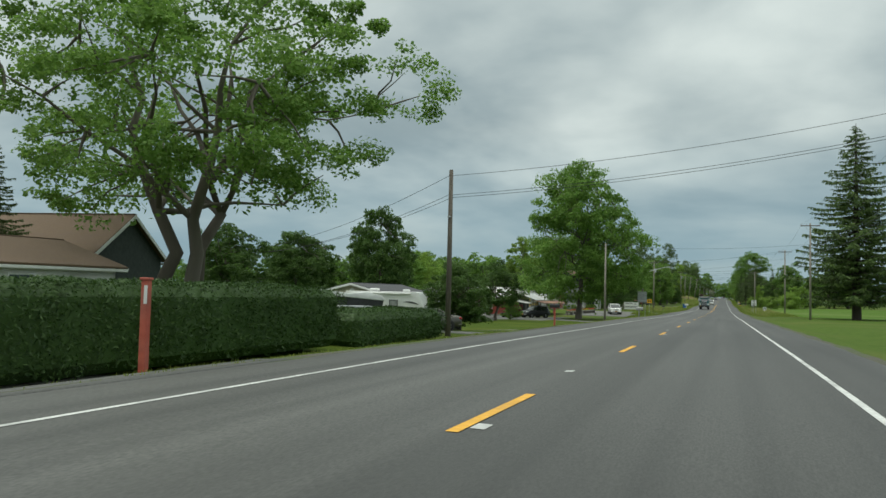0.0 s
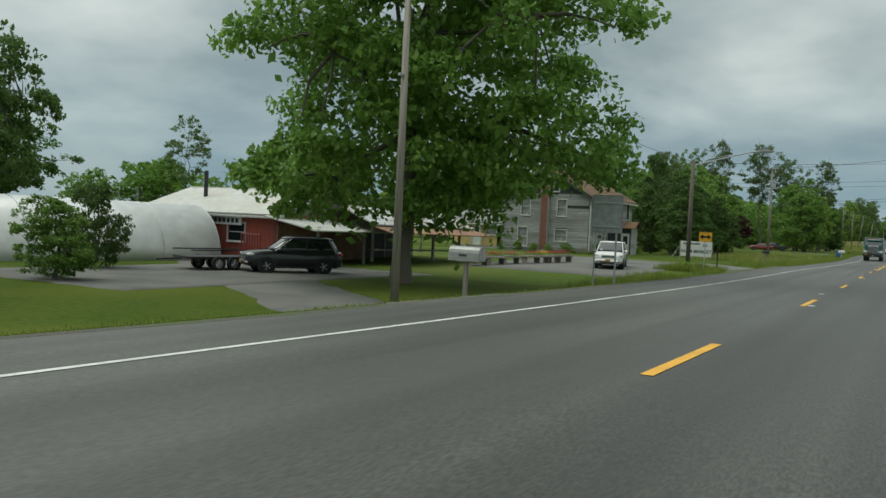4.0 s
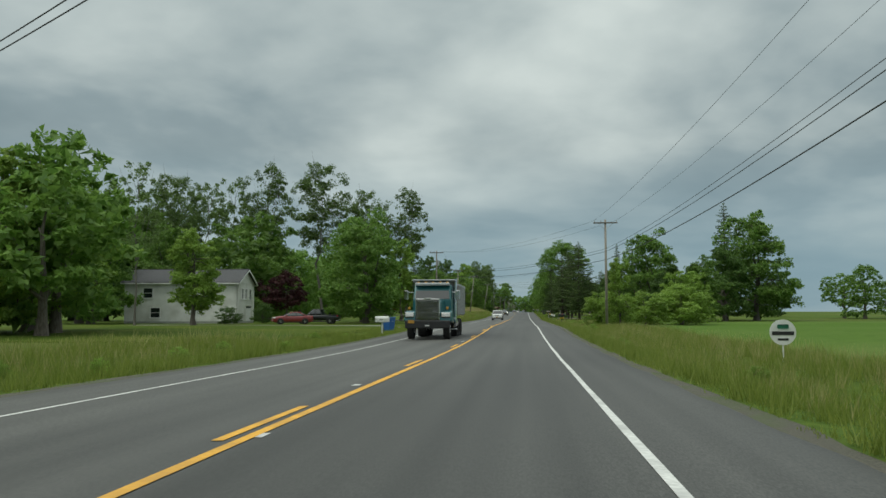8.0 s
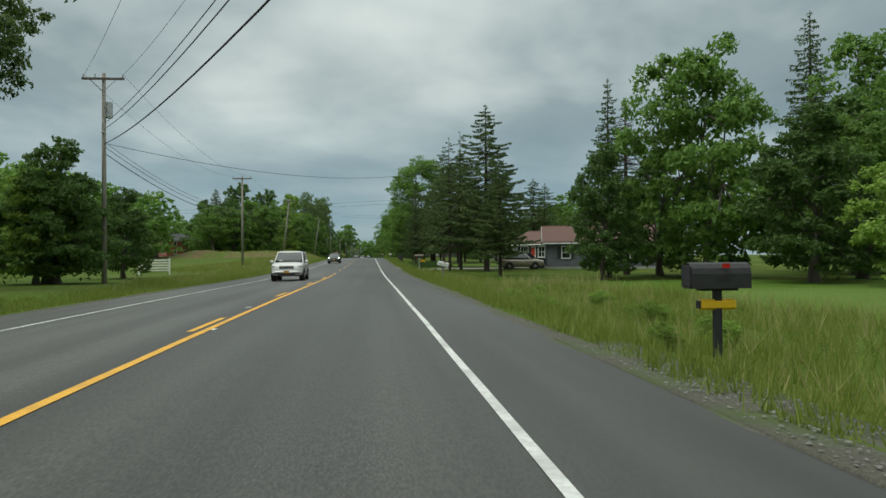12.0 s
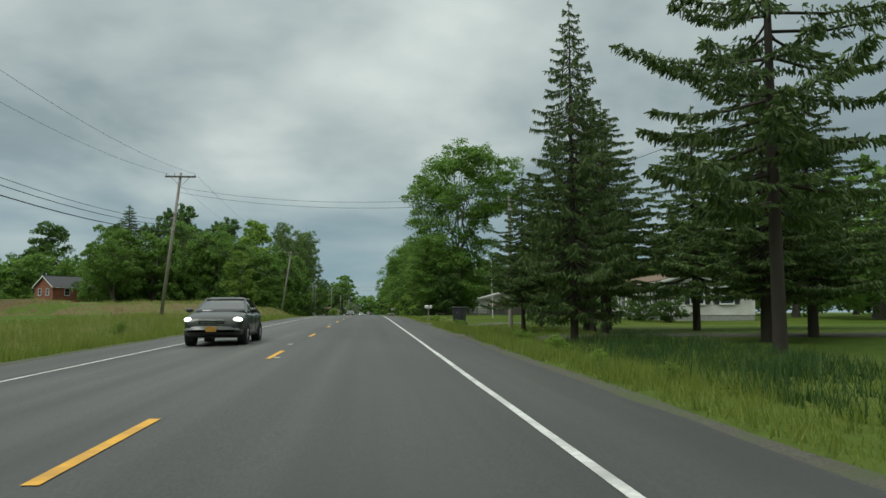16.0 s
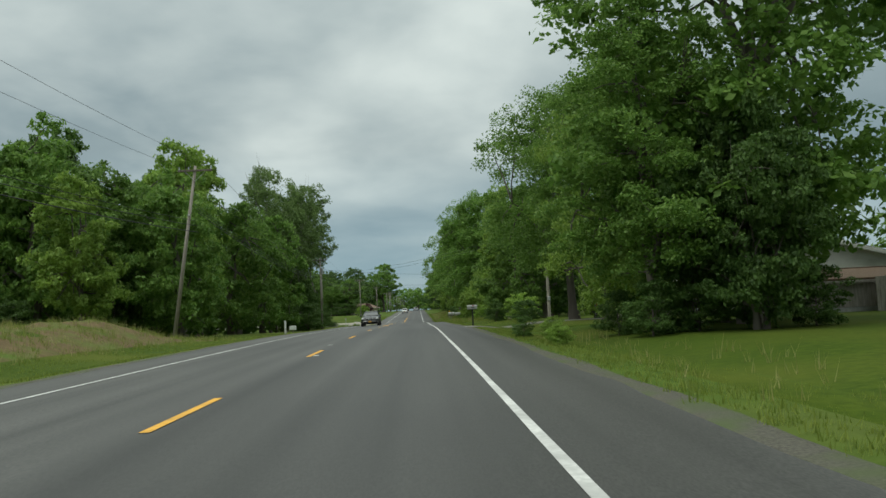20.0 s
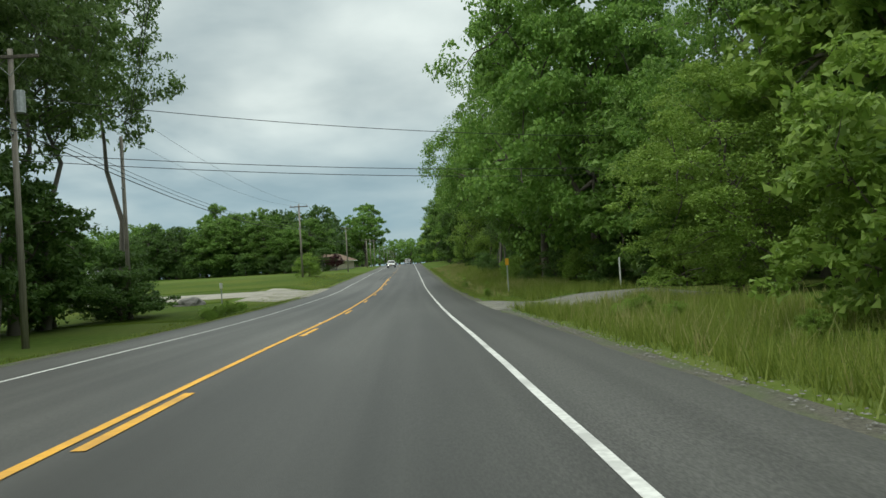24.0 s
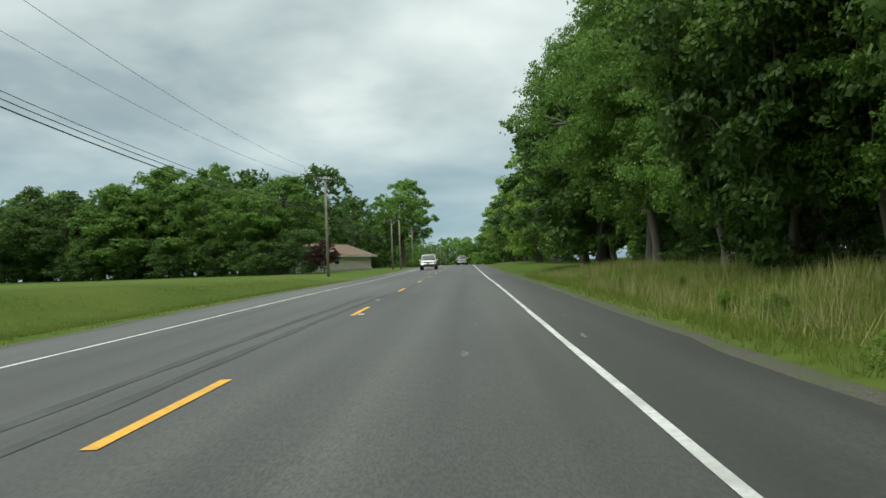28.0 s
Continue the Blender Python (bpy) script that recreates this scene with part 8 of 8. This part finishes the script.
wr = thing("porch_railing", 20.6, 345.2, ground_z(20.6, 345.2), -56, "white painted picket railing before the grey house", "railing")
for i in range(3):
    part("post", box((0.11, 0.11, 1.12), (0.05 + 0.85 * i, 0, 0.54), 0.01), M_trim, wr)
for z in (0.16, 0.95):
    part("rail", box((1.8, 0.05, 0.07), (0.9, 0, z), 0.008), M_trim, wr)
for i in range(14):
    if i != 7:
        part("picket", box((0.05, 0.03, 0.8), (0.13 + 0.12 * i, 0, 0.56)), M_trim, wr)
rail_fence([(17.5, 480.5), (19.8, 481.0), (22.2, 480.2), (24.0, 480.8)], 4, "weathered stacked rail fence before the mobile home")
plank_fence(24.5, 477.0, 37.0, 478.5, 1.7, "tall weathered grey plank fence", None, 0.2)
plank_fence(37.5, 478.5, 58.0, 476.0, 1.7, "tall weathered brown plank fence", None, 0.3)
rail_fence([(12.8, 480.0), (15.2, 479.2), (17.6, 478.4), (20.0, 477.6)], 3, "weathered split-rail fence at the lawn's edge", 1.3)
plank_fence(17.8, 497.0, 20.0, 496.6, 1.05, "red-brown deck railing of close boards", M_deck, 0.2)
plank_fence(18.2, 498.3, 23.3, 498.0, 1.6, "weathered grey privacy fence before the mobile home", None, 0.2)
plank_fence(24.3, 432.5, 24.3, 422.5, 1.1, "red-brown boarded railing before the mobile home", M_deck, 0.2)
rail_fence([(-12.5, 262.5), (-15.0, 262.0), (-17.5, 261.6)], 2, "low red-brown wooden pasture gate", 1.1)
sw = thing("white_gate", -15.5, 322.0, ground_z(-15.5, 322.0), 5, "white slatted gate across a farm track", "gate")
for i in range(5):
    part("slat", box((2.6, 0.04, 0.12), (0, 0, 0.4 + 0.22 * i), 0.01), M_trim, sw)
for x in (-1.25, 1.25):
    part("post", box((0.12, 0.12, 1.5), (x, 0, 0.7), 0.01), M_trim, sw)
rl = thing("porch_railing", 18.1, 341.1, ground_z(18.1, 341.1), -62, "white picket railing before the grey house", "railing")
for i in range(12):
    part("baluster", box((0.07, 0.03, 0.95), (0.07 + i * 0.14, 0, 0.52), 0.005), M_trim, rl)
for z in (0.2, 0.95):
    part("handrail", box((1.75, 0.07, 0.07), (0.85, 0, z), 0.01), M_trim, rl)
for x in (-0.04, 1.76):
    part("post", box((0.12, 0.12, 1.3), (x, 0, 0.55), 0.01), M_trim, rl)
fp = thing("clothes_pole", 14.2, 423.0, ground_z(14.2, 423.0), 0, "tall thin white flagpole on the lawn", "flagpole")
part("pole", tube((0, 0, -0.2), (-0.12, 0, 5.7), 0.045, 0.03, 8), M_signwhite, fp)
sp_ = thing("service_pole", 10.6, 392.6, ground_z(10.6, 392.6) - 0.2, 0, "short weathered service pole among the spruces", "utility pole")
part("pole", tube((0, 0, 0), (0, 0, 8.1), 0.14, 0.1, 10), M_pole, sp_)
part("meter", box((0.25, 0.15, 0.35), (0, -0.18, 7.3), 0.03), M_steel, sp_)
sp2_ = thing("service_pole", 14.5, 511.0, ground_z(14.5, 511.0) - 0.2, 0, "pale service pole among the trees", "utility pole")
part("pole", tube((0, 0, 0), (0, 0, 9.0), 0.14, 0.1, 10), M_pole, sp2_)
part("meter", box((0.25, 0.15, 0.35), (0, -0.18, 2.0), 0.03), M_steel, sp2_)
for a, b, s in ((P_j, Vector((10.6, 392.6, 8.2)), 0.8), (P_m, Vector((14.5, 511.0, 9.0)), 0.9)):
    wires("service_wire", a + Vector((0, 0, -1.2)), b, s)
    wires("service_wire", a + Vector((0, 0, -1.6)), b - Vector((0, 0, 0.4)), s)
wires("service_wire", (10.6, 392.6, ground_z(10.6, 392.6) + 7.6), (17.5, 362.0, 8.2), 0.3)

# flowers on and round the farm stand
for i, (x, y, c) in enumerate(((-17.6, 118.0, 0), (-17.3, 119.6, 1), (-16.6, 121.4, 0), (-15.9, 123.4, 0), (-16.2, 122.5, 2), (-18.0, 116.4, 1), (-15.6, 124.6, 0))):
    x, y = x - 3.2, y + 3.2
    cols = ((0.42, 0.02, 0.05), (0.5, 0.08, 0.16), (0.6, 0.36, 0.02))
    fm = leafy("petals", cols[c], tuple(min(1, v * 1.5) for v in cols[c]), 0.0, 0.3)
    rs = np.random.RandomState(60 + i)
    t = thing("flower_tray", x, y, ground_z(x, y), 70, "wooden tray of red and pink bedding flowers" if c < 2 else "tray of yellow bedding flowers", "flowers", "flower trays")
    part("tray", box((1.4, 0.7, 0.12), (0, 0, 0.5), 0.01), M_fence, t)
    for lx in (-0.6, 0.6):
        part("leg", box((0.06, 0.5, 0.5), (lx, 0, 0.22)), M_fence, t)
    part("leaves", quads_mesh("leaves", leaf_quads(rs.uniform((-0.6, -0.3, 0.6), (0.6, 0.3, 0.72), (26, 3)), np.full(26, 0.12), 16, 0.035, rs, 3), M_maple), None, t)
    part("blossom", quads_mesh("blossom", leaf_quads(rs.uniform((-0.6, -0.3, 0.7), (0.6, 0.3, 0.84), (26, 3)), np.full(26, 0.1), 14, 0.03, rs, 3), fm), None, t)

# clipped bushes before the ranch house
for x, y, h, w in ((-26.0, 64.3, 1.2, 1.0), (-26.6, 67.4, 1.3, 1.0), (-26.6, 68.9, 1.3, 1.1), (-25.6, 77.6, 1.2, 0.9), (-25.6, 75.0, 0.8, 1.0)):
    plant("dark_shrub", x, y, h, w, label="round clipped dark green bush by the porch")
g_ = plant("dark_round", -25.4, 81.8, 2.0, 1.1, label="small clipped umbrella-shaped tree on the lawn")


# ---- lawns, drives and fields laid over the meadow ----
def sheet(name, x0, x1, y0, y1, lift, material, label, category, ragged=0.2, step=0.75, skew=0.0):
    """Like band, but its long way may run across the road's direction, leaning by skew metres a metre."""
    lo, hi = min(x0, x1), max(x0, x1)
    n = max(2, int((hi - lo) / step) + 1)
    rows = []
    k = max(2, int(abs(y1 - y0) / 2.0) + 1)
    for i in range(n):
        x = lo + (hi - lo) * i / (n - 1)
        d = skew * (abs(x) - EDGE)
        a, b = y0 + d + rng.uniform(-ragged, ragged), y1 + d + rng.uniform(-ragged, ragged)
        up = min(lift, 0.016 + 0.12 * max(0.0, abs(x) - EDGE + 0.1))
        r = [(x, a + (b - a) * j / (k - 1), ground_z(x, a + (b - a) * j / (k - 1)) + up) for j in range(k)]
        r = [(x, a - 0.05, r[0][2] - 0.15)] + r + [(x, b + 0.05, r[-1][2] - 0.15)]
        rows.append(r)
    first_row, last_row = rows[0], rows[-1]
    rows.insert(0, [(p[0] - 0.05, p[1], p[2] - 0.15) for p in first_row])
    rows.append([(p[0] + 0.05, p[1], p[2] - 0.15) for p in last_row])
    return tagged(new(name, strip(name, rows, material)), label, category, kind="structure")


for x0, x1, y0, y1 in ((-70, -6.4, -25, 112), (-45, -9.5, 140, 166), (-46, -9.5, 198, 262), (9.5, 48, 286, 350), (7.4, 44, 396, 478), (6.15, 26, 478, 530), (-30, -7.0, 425, 530), (7.5, 16, 526, 550), (-60, -6.6, 585, 603.5), (-60, -6.6, 623, 700), (-60, -12.5, 603.5, 623)):
    sheet("lawn", x0, x1, y0, y1, 0.018, M_lawn, "mown green lawn with paler dry patches", "lawn", 0.3, 1.2)
sheet("crop_field", 13.5, 260, 120, 300, 0.025, M_field, "bright green crop field", "field", 0.5, 6)
sheet("crop_field", -260, -62, 560, 780, 0.03, M_field, "green hay field before the tree line", "field", 0.5, 6)

sheet("gravel_verge", 6.9, EDGE - 0.05, 222.0, 264.0, 0.03, M_shoulder, "crumbling strip of grey gravel along the asphalt", "gravel")
sheet("driveway", -34, -EDGE + 0.1, -22.0, 4.0, 0.03, M_asphalt, "grey asphalt drive mouth", "driveway")
sheet("driveway", -22, -EDGE + 0.1, 33.5, 37.5, 0.032, M_patch, "old asphalt drive beside the hedge", "driveway", skew=0.25)
sheet("driveway", -26, -EDGE + 0.1, 53.2, 55.4, 0.032, M_gravel, "thin grey gravel drive before the caravan", "driveway", skew=-0.3)
sheet("driveway", -34, -EDGE + 0.1, 87.0, 92.0, 0.032, M_patch, "pale old asphalt drive to the barn", "driveway", skew=0.7)
sheet("yard", -30, -19.5, 92.0, 112.0, 0.036, M_patch, "pale worn yard before the barn", "driveway")
sheet("yard", -22, -11.5, 119.0, 136.0, 0.036, M_patch, "worn asphalt parking lot of the farm stand", "driveway")
sheet("driveway", -12, -EDGE + 0.1, 133.0, 141.0, 0.032, M_patch, "asphalt drive mouth of the farm stand", "driveway", skew=-0.5)
sheet("driveway", -40, -EDGE + 0.1, 236.0, 240.5, 0.032, M_gravel, "gravel drive across the lawn", "driveway", skew=0.2)
sheet("driveway", 30, EDGE - 0.1, 337.8, 344.2, 0.032, M_gravel, "worn gravel drive to the grey house", "driveway", skew=-0.05)
sheet("driveway", 26, EDGE - 0.1, 376.0, 380.0, 0.032, M_shoulder, "worn earth drive among the spruces", "driveway")
sheet("driveway", 13, EDGE - 0.1, 397.5, 401.5, 0.032, M_shoulder, "worn gravel drive mouth", "driveway", skew=0.1)
sheet("driveway", 26, EDGE - 0.1, 487.5, 491.5, 0.032, M_gravel, "worn gravel drive under the maples", "driveway", skew=0.35)
sheet("driveway", 14, EDGE - 0.1, 568.2, 576.8, 0.034, M_gravel, "broad gravel turn-in before the wood", "driveway", 0.6)
M_palegravel = surf("pale_gravel", (0.24, 0.225, 0.19), (0.36, 0.34, 0.29), 30, 0.95, 0.03, c3=(0.2, 0.19, 0.15), scale3=0.5)
sheet("driveway", -11.5, -EDGE + 0.1, 604.5, 622.0, 0.03, M_palegravel, "broad mouth of the pale gravel drive", "driveway", 0.5)
sheet("driveway", -60, -EDGE + 0.1, 609.0, 617.0, 0.038, M_palegravel, "pale gravel drive across the field", "driveway", skew=0.12)

# the overgrown earth bank
bank_rows = []
for i in range(75):
    y = 422 + i
    bank_rows.append([(-10 - j * 0.9, y, ground_z(-10 - j * 0.9, y) + (0.06 if 0 < j < 38 and 0 < i < 74 else -0.2)) for j in range(39)])
tagged(new("earth_bank", strip("earth_bank", bank_rows, M_dirt)), "brown overgrown heap of earth beside the road", "earth bank", kind="structure")


# ---- grass ----
def grass(name, zones, label, material, seed, per=9, width=0.011):
    """zones: x0, x1, y0, y1, tufts a square metre, height. One sheet of blades."""
    rs = np.random.RandomState(seed)
    out = []
    for x0, x1, y0, y1, dens, h in zones:
        n = int(abs(x1 - x0) * (y1 - y0) * dens)
        xs, ys = rs.uniform(min(x0, x1), max(x0, x1), n), rs.uniform(y0, y1, n)
        patch = np.array([noise.noise((x * 0.35, y * 0.35, seed)) for x, y in zip(xs, ys)])
        keep = patch > rs.uniform(-0.75, 0.05, n)
        xs, ys, patch = xs[keep], ys[keep], patch[keep]
        zs = np.array([ground_z(x, y) for x, y in zip(xs, ys)])
        c = np.repeat(np.stack([xs, ys, zs], 1), per, axis=0)
        k = np.repeat(0.75 + 0.6 * patch, per)
        p = c + rs.normal(0, 0.07, c.shape) * np.array((1, 1, 0))
        lean = rs.normal(0, 0.28, c.shape)
        lean[:, 2] = 1
        tip = lean * (h * k * rs.uniform(0.45, 1.15, len(p)))[:, None]
        a = rs.uniform(0, 2 * math.pi, len(p))
        w = (width * (0.5 + h) * rs.uniform(0.7, 1.5, len(p)))[:, None] * np.stack([np.cos(a), np.sin(a), 0 * a], 1)
        out.append(np.stack([p - w, p + w, p + tip], 1))
    return tagged(new(name, quads_mesh(name, np.concatenate(out), material)), label, "grass", kind="stuff")


grass("tall_grass", [(6.1, 9.2, 128, 335, 16, 0.5), (9.2, 13.5, 128, 290, 8, 0.55), (6.1, 9.0, 346, 396, 15, 0.45), (9, 12, 346, 396, 7, 0.35), (6.1, 8.6, 403, 440, 13, 0.3), (6.1, 8.6, 440, 478, 12, 0.14),
                     (6.2, 12.0, 536, 569, 15, 0.55), (6.3, 8.4, 577.5, 642, 15, 0.16), (6.3, 8.8, 642, 690, 17, 0.34), (8.4, 13.5, 577.5, 690, 13, 0.6), (9.2, 13, 614, 640, 12, 1.1), (8.0, 11, 545, 551, 10, 0.4),
                     (-10.0, -6.1, 141, 212, 15, 0.55), (-14, -10, 150, 200, 7, 0.7), (-10, -6.1, 212, 300, 12, 0.33), (-11, -6.1, 300, 424, 14, 0.48), (-20, -11, 330, 424, 4, 0.5),
                     (-11.5, -6.8, 109, 122, 14, 0.6), (-12, -8.5, 127, 133, 14, 0.6), (-34, -10, 424, 500, 3.5, 0.42), (-24.5, -22.4, 143.5, 158.5, 22, 0.7), (-12.5, -9.0, 127.2, 131.0, 16, 0.65)],
      "tall uncut green grass and weeds along the verge", M_grass, 7, 9, 0.0092)
grass("seed_grass", [(9.5, 14.0, 150, 300, 3, 0.75), (8.8, 12.5, 585, 600, 4, 0.8), (8.8, 12.5, 614, 640, 2, 1.0), (7.0, 9.5, 128, 330, 4.5, 0.6), (-16, -8, 150, 205, 2.5, 0.85), (-12, -7.5, 300, 424, 5, 0.6), (-18, -12, 340, 424, 2.5, 0.6), (7, 10, 412, 470, 1.5, 0.45), (6.6, 12, 536, 569, 4, 0.75), (-34, -10, 424, 498, 2.5, 0.55), (6.9, 10.5, 640, 690, 8, 0.8), (10.5, 13.5, 640, 690, 6, 0.85), (6.6, 9, 585, 640, 4, 0.5)],
      "pale seeding grass stems standing above the verge", M_straw, 8, 5, 0.008)
grass("lawn_grass", [(6.0, 12, 286, 340, 14, 0.14), (6.0, 11, 478, 487, 22, 0.07), (6.0, 11, 494, 545, 22, 0.07), (-10, -6.0, -5, 110, 15, 0.1), (-10.5, -6.0, 424, 590, 12, 0.13), (-10, -6.0, 590, 690, 11, 0.12), (6.0, 7.2, 128, 339, 12, 0.16), (6.0, 7.2, 347, 375, 12, 0.16), (6.0, 7.2, 381, 396, 12, 0.16), (6.0, 7.2, 403, 477, 12, 0.16), (6.0, 7.2, 510, 569, 12, 0.13), (6.0, 7.2, 581, 668, 12, 0.16), (-6.9, -6.0, 128, 424, 12, 0.16)],
      "short mown grass blades at the lawn's edge", M_grass, 9, 5, 0.015)
grass("rushes", [(8.4, 12.9, 349, 374, 15, 0.5)], "dark green rank rushes before the spruces", M_rush, 11, 8, 0.012)
grass("reed_bed", [(12.8, 18.5, 613, 634, 9, 1.75)], "tan dry reeds standing in the hollow before the wood", M_reed, 10, 6, 0.012)


# ---- loose stones on the gravel ----
def stones(name, zones, label, seed):
    """zones: x0, x1, y0, y1, count, size. Small angular stones in one sheet."""
    rs = np.random.RandomState(seed)
    base = np.array(((1, 0, 0), (0, 1, 0), (-1, 0, 0), (0, -1, 0), (0, 0, 0.45)), float)
    out = []
    for x0, x1, y0, y1, n, size in zones:
        for _ in range(n):
            x, y = rs.uniform(x0, x1), rs.uniform(y0, y1)
            r = size * rs.uniform(0.4, 1.3)
            a = rs.uniform(0, 6.28)
            spin = np.array(((math.cos(a), math.sin(a), 0), (-math.sin(a), math.cos(a), 0), (rs.normal(0, 0.3), rs.normal(0, 0.3), 1)))
            p = (base * rs.uniform(0.5, 1.3, (5, 1)) * r) @ spin + np.array((x, y, ground_z(x, y) + 0.03))
            out += [np.stack((p[i], p[(i + 1) % 4], p[4])) for i in range(4)]
    return tagged(new(name, quads_mesh(name, np.array(out), M_stones)), label, "gravel", kind="stuff")


M_stones = leafy("loose_stone", (0.09, 0.088, 0.08), (0.2, 0.195, 0.18), 0.0, 0.0)
stones("loose_gravel", [(5.75, 6.9, 223, 263, 3600, 0.024), (6.0, 13.5, 568.5, 577, 3500, 0.026), (5.75, 6.2, 536, 569, 900, 0.024), (5.9, 13, 397, 402.5, 1200, 0.026)], "loose grey gravel stones strewn over the road's edge", 14)
